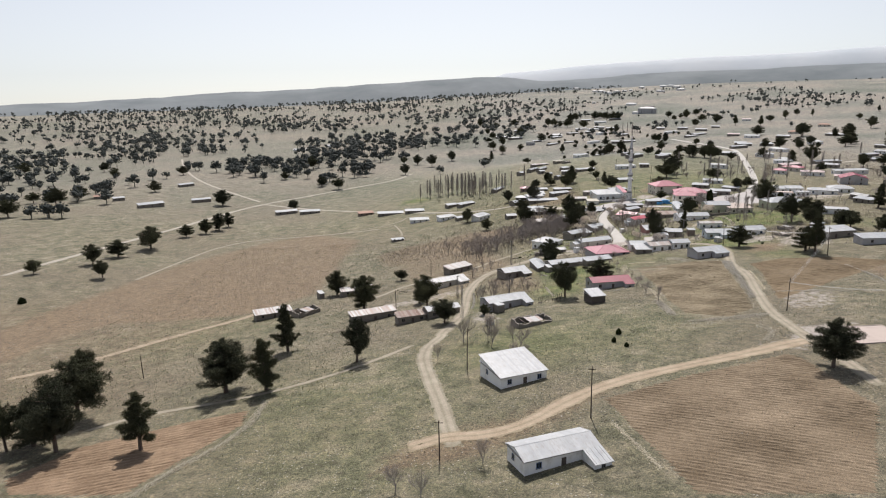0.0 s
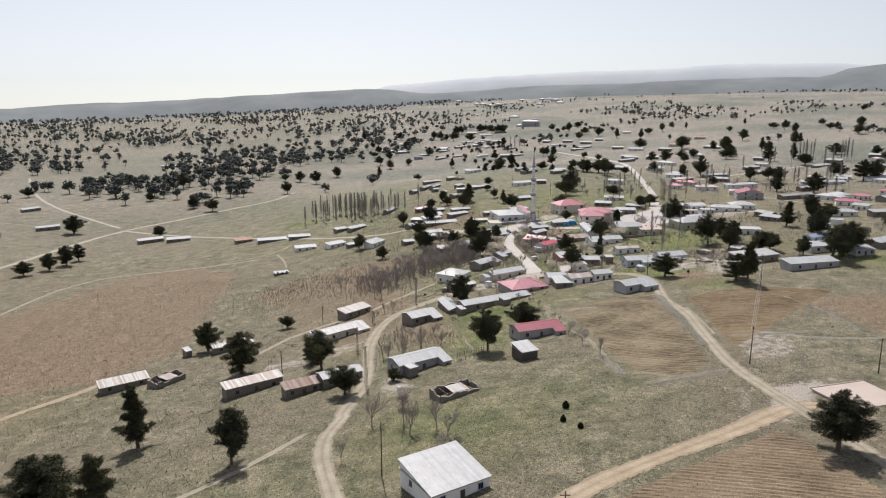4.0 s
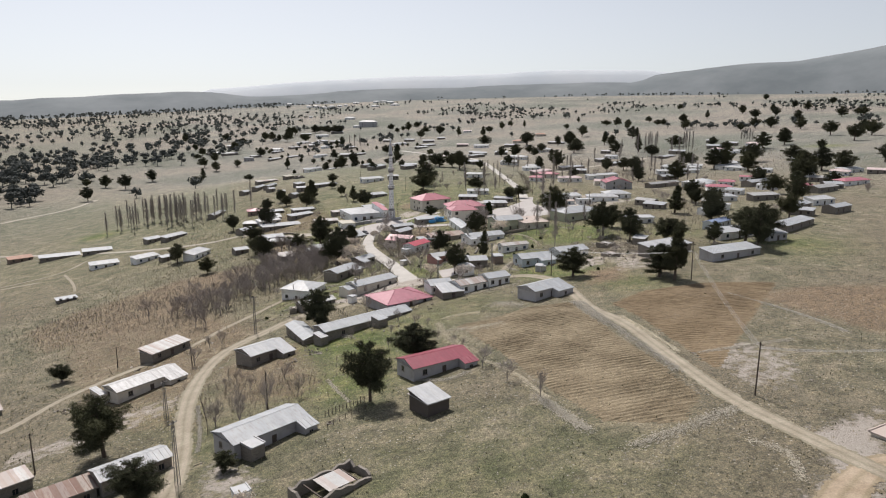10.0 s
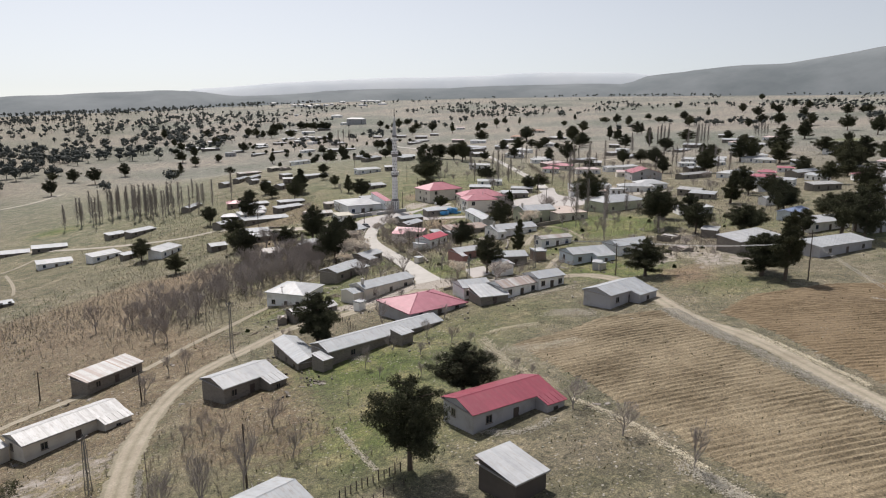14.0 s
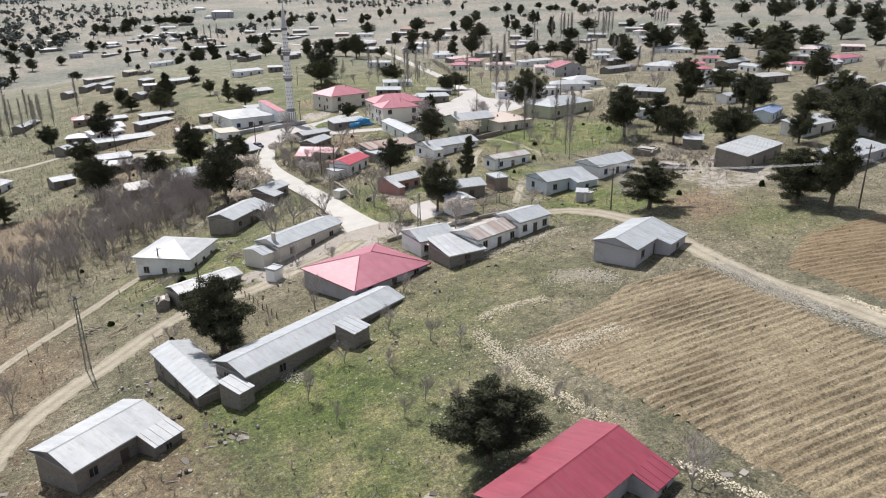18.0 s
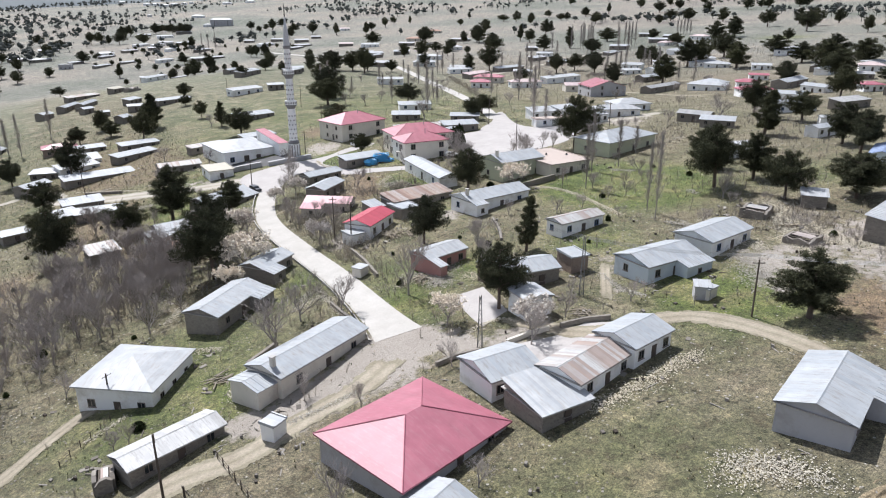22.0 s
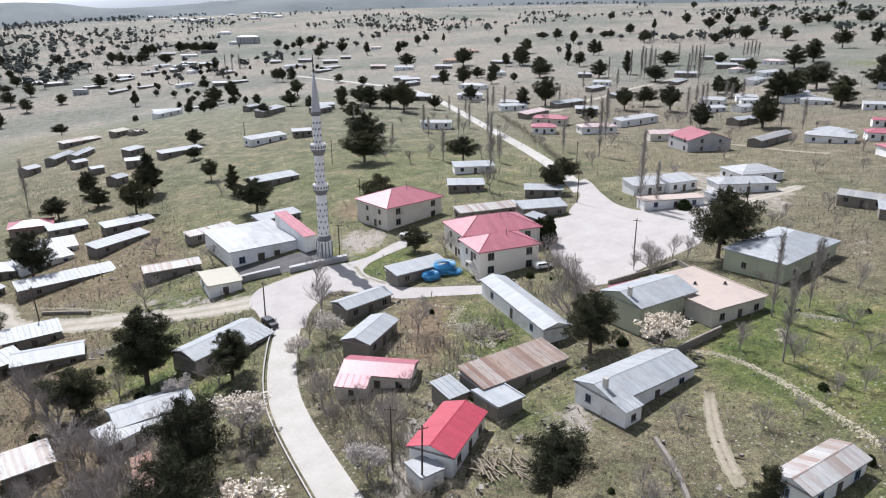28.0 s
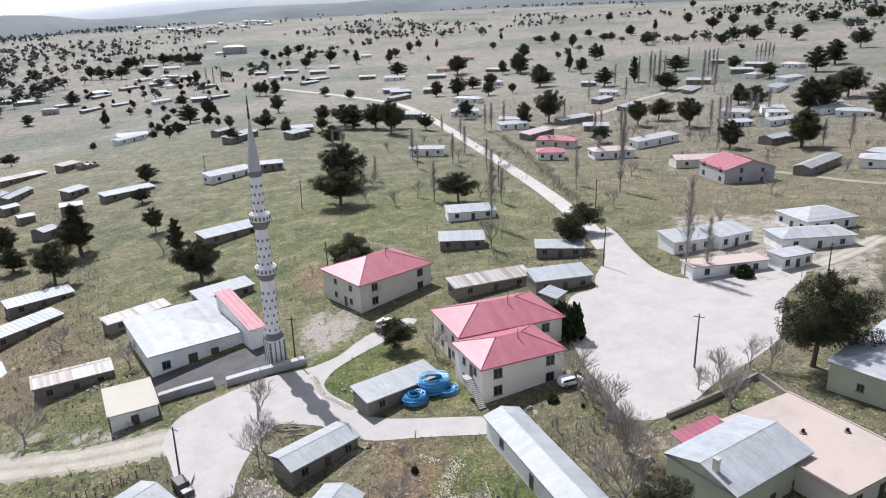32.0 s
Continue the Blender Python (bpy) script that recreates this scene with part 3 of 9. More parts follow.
def backdrop_hills():
    """The ring of far hills that closes the plain, higher towards the east."""
    # wooded hills whose blue-grey base colour includes the haze before them
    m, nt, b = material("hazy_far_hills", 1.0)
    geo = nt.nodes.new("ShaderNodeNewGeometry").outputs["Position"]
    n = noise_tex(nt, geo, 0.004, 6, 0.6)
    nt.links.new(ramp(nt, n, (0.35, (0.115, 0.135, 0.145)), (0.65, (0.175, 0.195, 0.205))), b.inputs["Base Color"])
    # farthest ring: haze painted as a pale blue-grey base colour
    m2, nt, b = material("hazed_farthest_hills", 1.0)
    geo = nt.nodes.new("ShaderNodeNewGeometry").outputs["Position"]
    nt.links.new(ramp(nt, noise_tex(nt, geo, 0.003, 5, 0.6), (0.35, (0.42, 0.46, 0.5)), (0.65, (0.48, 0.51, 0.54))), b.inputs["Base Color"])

    def ring(name, mat, r0, r1, crest, seed, label):
        verts, faces, steps, rows = [], [], 400, 10
        for k in range(rows):
            f = k / (rows - 1)
            r = r0 + (r1 - r0) * f
            for s in range(steps):
                az = 2 * math.pi * s / steps
                deg = (math.degrees(az) + 180) % 360 - 180
                top = crest(deg)
                wob = noise.fractal(Vector((math.cos(az) * 9, math.sin(az) * 9, seed)), 1.0, 2.0, 5) * 6
                wob += noise.noise(Vector((math.cos(az) * 40, math.sin(az) * 40, seed + f * 3))) * 3
                rise = math.sin(min(1, f * 1.15) * math.pi / 2) ** 1.6
                verts.append((math.sin(az) * r, 200 + math.cos(az) * r, -150 + rise * max(10, top + 150 + wob)))
        for k in range(rows - 1):
            for s in range(steps):
                a, c = k * steps + s, k * steps + (s + 1) % steps
                faces.append((a, c, c + steps, a + steps))
        ob = from_lists(name, verts, faces, mat)
        for p in ob.data.polygons:
            p.use_smooth = True
        return tagged(ob, label, "hills", kind="structure")

    near = lambda d: np.interp(d, (-180, -60, -38, -31, -23.5, -14.5, -5, -0.5, 2, 4, 6, 15, 23, 30, 34.6, 36, 40, 46, 49, 52, 62, 90, 180), (10, -10, 0, 13, 28, 51, 79, 92, 80, 64, 72, 102, 116, 124, 126, 160, 186, 200, 233, 260, 300, 300, -10))
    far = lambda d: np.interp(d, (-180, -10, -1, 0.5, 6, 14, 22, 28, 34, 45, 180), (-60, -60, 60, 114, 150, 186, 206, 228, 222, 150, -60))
    ring("backdrop_hills", m, 2300, 3300, near, 3.0, "low wooded hills, grey with distance haze put into the colour")
    ring("backdrop_far_hills", m2, 3900, 4600, far, 8.0, "farthest hills on the skyline, haze painted in as a pale colour")


backdrop_hills()


# ---- roads, paving and fields ----
def smooth_line(pts, step=2.0):
    """Even steps along a soft curve through the points."""
    p = np.array(pts, float)
    for _ in range(3):
        q = [p[0]]
        for a, b in zip(p[:-1], p[1:]):
            q += [a * 0.75 + b * 0.25, a * 0.25 + b * 0.75]
        p = np.array(q + [p[-1]])
    d = np.r_[0, np.cumsum(np.hypot(*np.diff(p, axis=0).T))]
    s = np.linspace(0, d[-1], max(3, int(d[-1] / step)))
    return np.stack([np.interp(s, d, p[:, 0]), np.interp(s, d, p[:, 1])], -1)


LIFT = [0.035]
WAYS, FOOT, PAVED = [], [], []


TAKEN = {}


def free_of(x, y, gap=0.4):
    """Whether a place is clear of the roads, paving and houses, by a half-metre raster of the village."""
    key = (len(WAYS), len(PAVED), len(FOOT))
    if TAKEN.get("key") != key:
        gx, gy = np.meshgrid(np.arange(-120, 320, 0.5), np.arange(100, 560, 0.5))
        used = np.zeros(gx.shape, bool)
        for poly in PAVED:
            used |= inside(poly, gx, gy)
        for p, w in WAYS:
            for q in p:
                a, b = int((q[0] - w / 2 + 120) * 2), int((q[0] + w / 2 + 120) * 2) + 2
                c, d = int((q[1] - w / 2 - 100) * 2), int((q[1] + w / 2 - 100) * 2) + 2
                if a < 0 or c < 0 or b > gx.shape[1] or d > gx.shape[0]:
                    continue
                used[c:d, a:b] |= (gx[c:d, a:b] - q[0]) ** 2 + (gy[c:d, a:b] - q[1]) ** 2 < (w / 2 + 0.3) ** 2
        for fx, fy, co, si, hx, hy in FOOT:
            r = math.hypot(hx, hy) + 1
            a, b, c, d = int((fx - r + 120) * 2), int((fx + r + 120) * 2), int((fy - r - 100) * 2), int((fy + r - 100) * 2)
            if a < 0 or c < 0 or b > gx.shape[1] or d > gx.shape[0]:
                continue
            X, Y = gx[c:d, a:b] - fx, gy[c:d, a:b] - fy
            used[c:d, a:b] |= (abs(X * co + Y * si) < hx + 0.3) & (abs(Y * co - X * si) < hy + 0.3)
        TAKEN["key"], TAKEN["used"] = key, used
    i, j = int((x + 120) * 2), int((y - 100) * 2)
    used = TAKEN["used"]
    if not (0 <= i < used.shape[1] and 0 <= j < used.shape[0]):
        return True
    k = int(gap * 2)
    return not used[max(0, j - k):j + k + 1, max(0, i - k):i + k + 1].any()


def road(name, kind, width, pts, label, kerbs=False, flare=0.0):
    p = smooth_line(pts)
    grow = 1 + flare * np.exp(-np.r_[0, np.cumsum(np.hypot(*np.diff(p, axis=0).T))] / 9)
    WAYS.append((p, width))
    d = np.gradient(p, axis=0)
    d /= np.hypot(*d.T)[:, None] + 1e-9
    side = np.stack([-d[:, 1], d[:, 0]], -1)
    LIFT[0] += 0.005
    across = (-0.5, -0.36, -0.22, -0.12, 0, 0.12, 0.22, 0.36, 0.5)
    verge = (0.0, 0.55, 1, 0.97, 0.78, 0.97, 1, 0.55, 0.0)
    verts, faces, val = [], [], []
    wig = np.array([noise.noise(Vector((q[0] * 0.08, q[1] * 0.08, 1.0))) for q in p])
    n = len(across)
    for i in range(len(p)):
        for a, v in zip(across, verge):
            q = p[i] + side[i] * a * width * (grow[i] if kind == "concrete" else 1.3 + 0.3 * wig[i])
            verts.append((q[0], q[1], lie(q[0], q[1]) + LIFT[0] - (0.1 if abs(a) == 0.5 else 0)))
            end = 1.0 if kind == "concrete" else min(1.0, i / 2, (len(p) - 1 - i) / 2)
            val.append(v * end)
    for i in range(len(p) - 1):
        for j in range(n - 1):
            a = i * n + j
            faces.append((a, a + 1, a + n + 1, a + n))
    ob = from_lists(name, verts, faces, TRACK[kind])
    at = ob.data.attributes.new("verge", "FLOAT", "POINT")
    at.data.foreach_set("value", np.array(val, np.float32))
    tagged(ob, label, "road", kind="structure")
    if kerbs:
        for s in (-1, 1):
            bm = bmesh.new()
            rows = []
            for i in range(len(p)):
                prof = ((0.0, -0.2), (0.0, 0.1), (0.2, 0.1), (0.2, -0.2))
                rows.append([bm.verts.new((*(p[i] + side[i] * s * (width * grow[i] / 2 + u)), lie(*p[i]) + LIFT[0] + z)) for u, z in prof])
            for a, b in zip(rows[:-1], rows[1:]):
                for j in range(3):
                    bm.faces.new((a[j], a[j + 1], b[j + 1], b[j]))
            bmesh.ops.recalc_face_normals(bm, faces=bm.faces[:])
            part("kerb", bm, M_KERB, ob, "pale concrete kerb")
    return ob


def paving(name, poly, label, mat=None, lift=0.055, category="pavement"):
    q = np.array(poly, float)
    for _ in range(2 if len(poly) > 8 else 0):
        r = np.roll(q, -1, axis=0)
        q = np.stack([q * 0.8 + r * 0.2, q * 0.2 + r * 0.8], 1).reshape(-1, 2)
    poly = [tuple(v) for v in q]
    PAVED.append(poly)
    bm = bmesh.new()
    f = bm.faces.new([bm.verts.new((x, y, 0)) for x, y in poly])
    bmesh.ops.triangulate(bm, faces=[f])
    for _ in range(4):
        long = [e for e in bm.edges if e.calc_length() > 6]
        if long:
            bmesh.ops.subdivide_edges(bm, edges=long, cuts=1)
    bmesh.ops.triangulate(bm, faces=[q for q in bm.faces if len(q.verts) > 4])
    for v in bm.verts:
        v.co.z = lie(v.co.x, v.co.y) + lift
    bmesh.ops.recalc_face_normals(bm, faces=bm.faces[:])
    if bm.faces[:] and sum(q.normal.z for q in bm.faces) < 0:
        bmesh.ops.reverse_faces(bm, faces=bm.faces[:])
    LIFT[0] += 0.002
    return tagged(part(name, bm, mat or TRACK["square"]), label, category, kind="structure")


def noise_field(x, y):
    return 0.65 + 0.5 * np.sin(x * 0.19 + 1.3 * np.sin(y * 0.11)) * np.sin(y * 0.23 + 0.7)


def furrowed(name, kind, poly, turn, gap, deep, label, fine=0.28):
    """A ploughed field: ridges and furrows along the direction turn (degrees)."""
    c, s = math.cos(radians(turn)), math.sin(radians(turn))
    P = np.array(poly, float)
    u, v = P @ (c, s), P @ (-s, c)
    us, vs = np.arange(u.min(), u.max(), 1.3), np.arange(v.min(), v.max(), fine)
    U, V = np.meshgrid(us, vs)
    X, Y = U * c - V * s, U * s + V * c
    wob = np.sin(X * 0.11 + Y * 0.07) * 0.07 + np.sin(X * 0.031 - Y * 0.05) * 0.12
    lumps = np.random.default_rng(5).uniform(-0.05, 0.05, U.shape)
    ridge = 0.5 + 0.5 * np.sin((V + wob) * 2 * math.pi / gap)
    edge = np.clip(noise_field(X, Y), 0.25, 1)
    rim = np.full(X.shape, 99.0)
    for a, b in zip(P, np.roll(P, -1, axis=0)):
        e = (b - a) / (np.hypot(*(b - a)) + 1e-9)
        t = np.clip((X - a[0]) * e[0] + (Y - a[1]) * e[1], 0, np.hypot(*(b - a)))
        rim = np.minimum(rim, np.hypot(X - a[0] - t * e[0], Y - a[1] - t * e[1]))
    rim = np.clip((rim + np.random.default_rng(8).uniform(-0.5, 0.3, X.shape)) / 2.2, 0, 1)
    Z = land(X, Y) - 0.14 + (0.19 + deep * ridge * edge + lumps) * rim
    keep = inside(poly, X + np.random.default_rng(6).uniform(-0.9, 0.9, X.shape), Y)
    ny, nx = U.shape
    q = keep[:-1, :-1] & keep[1:, :-1] & keep[:-1, 1:] & keep[1:, 1:]
    iy, ix = np.nonzero(q)
    a = iy * nx + ix
    ids = np.stack([a, a + 1, a + nx + 1, a + nx], -1)
    used, inv = np.unique(ids, return_inverse=True)
    verts = np.stack([X, Y, Z], -1).reshape(-1, 3)[used]
    ob = from_lists(name, verts.tolist(), inv.reshape(ids.shape).tolist(), FIELD[kind])
    return tagged(ob, label, "field", kind="structure")


road("road", "concrete", 6.0, [(63.3, 350.4), (64.4, 364.7), (65.2, 379.9), (64.8, 396.7), (64.7, 422), (66.8, 433.7), (70.7, 445.5), (72.9, 450.7), (75.3, 456.4)], "pale concrete village road", kerbs=True, flare=0.55)
road("road", "gravel", 7.0, [(79.3, 468.8), (73.2, 469), (66.6, 470), (56.5, 473.9), (47.1, 479.5), (21.6, 493.9), (21.2, 509.5), (12.9, 513.6)], "pale gravel road across dry pasture")
road("road", "concrete", 6.0, [(172.5, 487.3), (180.8, 504.8), (192.2, 533.3), (207.7, 583.2), (224.4, 646.5), (242.4, 715.4), (270.1, 831.3), (279, 946.5), (256.5, 1058.1)], "pale concrete village road")
road("road", "gravel", 4.5, [(177.3, 455), (192.9, 451.5), (208.4, 451.9), (227.6, 455.3)], "pale gravel road across dry pasture")
road("road", "dirt", 3.5, [(268.3, 536.4), (274.2, 513.7), (274.7, 492.5), (281.4, 480)], "rutted dirt track worn into the turf")
road("road", "dirt", 4.4, [(61, 345.6), (52.4, 339.6), (43.4, 338.3), (34.7, 334.9), (28.4, 337), (20.2, 333.7), (10.9, 325.1), (6.3, 322), (-3.3, 312.5), (-9.9, 288.8), (-11.4, 267.8), (-11.1, 255.9), (-11.7, 234.2), (-18.6, 211.3), (-15.8, 215.9), (-22.3, 198.6), (-17.4, 173.4), (-12.5, 153.2), (-9.6, 137.6), (-7.7, 129.5)], "rutted dirt track worn into the turf")
road("road", "clay", 5.2, [(-20.6, 131.4), (-15.5, 134.2), (-9.7, 137), (-1.8, 135.8), (8, 141), (16.2, 150.6), (28, 160.3), (45.9, 168.2), (66.4, 175.9), (83.3, 184.5), (90.8, 184.8), (93.2, 177.8)], "reddish clay track with wheel ruts")
road("road", "dirt", 4.0, [(78.2, 345), (82.6, 330.1), (96.9, 328.3), (101.5, 319.6), (102.1, 306.9), (97.4, 291), (94.6, 277.6), (95.4, 263.8), (89.4, 238.1), (84.3, 212.1), (84.6, 197.1), (84.8, 188.3), (86.5, 168), (86.5, 150.6)], "rutted dirt track worn into the turf")
road("road", "dirt", 2.4, [(25, 364.4), (18, 360.6), (6.4, 348.4), (-2.2, 340.8), (-10.2, 328.5), (-41, 309.9), (-50.1, 292.3), (-56.5, 287.6)], "rutted dirt track worn into the turf")
road("road", "dirt", 2.0, [(-24.2, 207.6), (-39.1, 190.4), (-56, 177.9), (-72.9, 171.1), (-95.2, 167.3), (-108.1, 156.9)], "rutted dirt track worn into the turf")
road("road", "gravel", 4.5, [(-280.4, 364.1), (-273.7, 406.1), (-265.1, 456.7), (-255.2, 521.9), (-244.4, 612), (-226.6, 666.6), (-186.1, 712.7), (-145.8, 752.3), (-111.7, 776.3), (-99.3, 834.5)], "pale gravel road across dry pasture")
road("road", "gravel", 3.5, [(-233.3, 676.7), (-273.4, 719.8), (-341.7, 795.2), (-414.9, 914.6), (-509.4, 1110.9)], "pale gravel road across dry pasture")
road("road", "gravel", 3.5, [(-225.5, 663.3), (-175.5, 628.3), (-113.9, 583.5), (-50.9, 532.8), (-6.9, 508.8), (13.9, 512.7)], "pale gravel road across dry pasture")
road("road", "dirt", 2.2, [(-202.5, 364.3), (-197.4, 406.4), (-191.5, 454.2), (-173.7, 483.2), (-129.1, 487.9), (-80.2, 492.9)], "rutted dirt track worn into the turf")
road("road", "clay", 4.0, [(-168, 210), (-151.8, 222.9), (-139.9, 239.6), (-125.1, 261), (-107.5, 277.7), (-101.8, 290.3)], "reddish clay track with wheel ruts")
road("road", "dirt", 2.0, [(118.5, 390.2), (110.6, 381.9), (106.5, 376.2), (103.5, 370.7)], "rutted dirt track worn into the turf")
road("road", "dirt", 1.8, [(104.6, 351.1), (99.9, 345.8), (95.2, 340.3), (91.9, 336.3)], "rutted dirt track worn into the turf")
paving("pavement", [(142.9, 465.1), (148.6, 470.3), (154.2, 469.4), (157.9, 474.5), (168.5, 482.7), (178, 497.3), (184.7, 501.5), (181.9, 494.1), (176.4, 484), (170.9, 471), (170.6, 463.5), (174.9, 458.6), (185, 461.6), (197.7, 454.9), (190.4, 448.4), (179.7, 445.4), (170.7, 439.2), (163.3, 433.5), (153.3, 431.4), (144, 430.3), (137.8, 428.3), (130.5, 428), (127.2, 430.5), (129.7, 437), (131.9, 444.9), (134.7, 451.2), (137.1, 457.5)], "broad dusty village square")
paving("pavement", [(72.4, 475), (79.1, 476.8), (88.1, 477.9), (95, 475.5), (101, 476), (106.9, 479.8), (117.1, 482.8), (119.3, 479.7), (112.4, 476.4), (104.7, 474.4), (98.7, 472.1), (95.5, 468.9), (95.3, 465.4), (97, 460), (97.9, 455.3), (100.3, 452.1), (114.8, 441.9), (112.4, 438.1), (102.4, 444.9), (95.3, 449), (93.1, 454.8), (89.7, 459), (85.8, 462.5), (83, 460.3), (79.8, 456.9), (77.3, 452.8), (76, 448.9), (69.8, 453.6), (69.9, 459.3), (69.9, 464), (69.3, 468.6)], "pale paved forecourt before the mosque")
furrowed("field", "field", [(56.8, 287.4), (71, 289.3), (81.2, 292.2), (95.1, 288.4), (90, 258.9), (86.2, 234.9), (81.9, 215.3), (71.1, 206.7), (58.3, 215), (57.5, 231.3), (58, 264.3)], -8, 1.4, 0.34, "stubble field with regular furrows")
furrowed("field", "field2", [(100.3, 280.5), (115.7, 287.8), (138.5, 286.4), (157.2, 275.7), (90.1, 221.9), (94.7, 243.3), (99.7, 265.6)], -20, 1.4, 0.28, "brown ploughed field with even furrows")
furrowed("field", "field3", [(24, 151.7), (44.6, 162.6), (76.4, 176.1), (78.7, 168.5), (82.1, 142), (64.4, 107.8), (34.1, 108.9), (28.8, 130.1)], -25, 1.3, 0.28, "tan ploughed field with fine furrows")
furrowed("field", "field4", [(-110.3, 132.8), (-101.6, 148.9), (-82.7, 158), (-62.9, 164.4), (-60.3, 153.6), (-65.9, 139.8), (-71.6, 127.1), (-74.7, 120.2), (-103.7, 124)], 15, 1.6, 0.28, "reddish ploughed strip field")
paving("pavement", [(76, 356.3), (82.1, 356), (79.8, 345.5), (73.9, 343.5), (74.3, 347.4)], "pale concrete terrace before a house")
paving("pavement", [(20.2 + 2.6 * math.cos(k * 0.785), 286.9 + 2.2 * math.sin(k * 0.785)) for k in range(8)], "round dusty concrete slab in the grass", TRACK["dirt"], 0.09)
road("road", "dirt", 1.6, [(-112.4, 491.5), (-93, 498.6), (-74.9, 505.4), (-66.3, 528.8)], "rutted dirt track worn into the turf")
road("road", "gravel", 5.0, [(276.0, 646.0), (294.6, 656.5), (327.2, 676.8), (356.7, 688.5), (385.7, 703.1), (409.3, 708.1), (435.0, 716.1), (456.1, 722.1)], "pale gravel road between far houses")
road("road", "dirt", 1.3, [(-74.6, 503.9), (-65, 473.9), (-61.9, 455.1)], "rutted dirt track worn into the turf")
paving("pavement", [(70.5, 492.2), (91.4, 490.7), (91.3, 482.1), (95.8, 478), (87.5, 479.8), (80.8, 480.5), (71, 482.4)], "dark paved courtyard before the mosque, with shade painted into it", TRACK["court"])
paving("pavement", [(73.6, 335.9), (79.8, 333.9), (85.7, 334.2), (88.6, 331.8), (89.4, 328.4), (84.1, 327.4), (77.4, 326.8), (73.2, 330.2)], "pale beaten yard behind the long house")


# ---- houses ----
def slope_sheets(bm, x0, x1, y0, z0, y1, z1, thick=0.07, wide=1.05, only=None):
    """A roof slope from its eave (y0, z0) to its top (y1, z1), of lapped sheets side by side."""
    n = max(2, round((x1 - x0) / wide))
    for i in range(n):
        if only is not None and i != only:
            continue
        a, b = x0 + (x1 - x0) * i / n, x0 + (x1 - x0) * (i + 1) / n
        up = 0.006 * (i % 2)
        v = [bm.verts.new(c) for c in ((a, y0, z0 + up), (b, y0, z0 + up), (b, y1, z1 + up), (a, y1, z1 + up),
                                       (a, y0, z0 + thick + up), (b, y0, z0 + thick + up), (b, y1, z1 + thick + up), (a, y1, z1 + thick + up))]
        for f in ((3, 2, 1, 0), (4, 5, 6, 7), (0, 1, 5, 4), (1, 2, 6, 5), (2, 3, 7, 6), (3, 0, 4, 7)):
            bm.faces.new([v[k] for k in f])
    return n


def roof_slope(root, roof, x0, x1, y0, z0, y1, z1, single):
    """One slope of a roof: of sheets that can be told apart, or as one sheeted part."""
    if not single:
        bm = bmesh.new()
        n = max(2, round((x1 - x0) / 1.05))
        prof = []
        for i in range(n):
            a, w = x0 + (x1 - x0) * i / n, (x1 - x0) / n
            prof += [(a, 0.07), (a + w * 0.42, 0.07), (a + w * 0.46, 0.12), (a + w * 0.54, 0.12), (a + w * 0.58, 0.07)]
        prof += [(x1, 0.07), (x1, -0.01), (x0, -0.01)]
        lo, hi = [bm.verts.new((a, y0, z0 + u)) for a, u in prof], [bm.verts.new((a, y1, z1 + u)) for a, u in prof]
        for i in range(len(prof)):
            k = (i + 1) % len(prof)
            bm.faces.new((lo[i], lo[k], hi[k], hi[i]))
        bm.faces.new(lo)
        bm.faces.new(hi[::-1])
        bmesh.ops.recalc_face_normals(bm, faces=bm.faces[:])
        return part("roof", bm, ROOF[roof], root)
    bm = bmesh.new()
    box(bm, x0 + 0.05, min(y0, y1) + 0.02, min(z0, z1) - 0.16, x1 - 0.05, max(y0, y1) - 0.02, min(z0, z1) - 0.06)
    base = part("roof", bm, M_FASCIA, root)
    n = max(2, round((x1 - x0) / 1.05))
    for i in range(n):
        bm = bmesh.new()
        slope_sheets(bm, x0, x1, y0, z0, y1, z1, only=i)
        bmesh.ops.recalc_face_normals(bm, faces=bm.faces[:])
        part("roof_sheet", bm, ROOF[roof], base)
    return base


def window(root, x, y, z, w, h, side, blue=False, fine=True):
    """A casement on a wall that faces -y (side 0), +x (1), +y (2) or -x (3): frame, sill and two panes."""
    m = pose(x, y, z, 0, 0, 90 * side)
    bm = bmesh.new()
    t = 0.09
    for c in ((-w / 2, -0.06, 0, -w / 2 + t, 0.05, h), (w / 2 - t, -0.06, 0, w / 2, 0.05, h), (-w / 2 + t, -0.06, h - t, w / 2 - t, 0.05, h),
              (-w / 2 + t, -0.06, 0, w / 2 - t, 0.05, t), (-0.04, -0.055, t, 0.04, 0.05, h - t)):
        box(bm, *c)
    fr = part("window", bm, M_BLUEFRAME if blue else M_FRAME, root)
    fr.matrix_local = m
    if not fine:
        bm = bmesh.new()
        box(bm, -w / 2 + t, -0.03, t, w / 2 - t, 0.04, h - t)
        part("pane", bm, M_GLASS, fr)
        return fr
    bm = bmesh.new()
    box(bm, -w / 2 - 0.1, -0.16, -0.08, w / 2 + 0.1, 0.04, -0.01)
    part("sill", bm, M_FRAME, fr)
    for s in (-1, 1):
        bm = bmesh.new()
        lo, hi = (-w / 2 + t, -0.04) if s < 0 else (0.04, w / 2 - t)
        box(bm, lo, -0.03, t, hi, 0.04, h - t)
        part("pane", bm, M_GLASS, fr)
    return fr


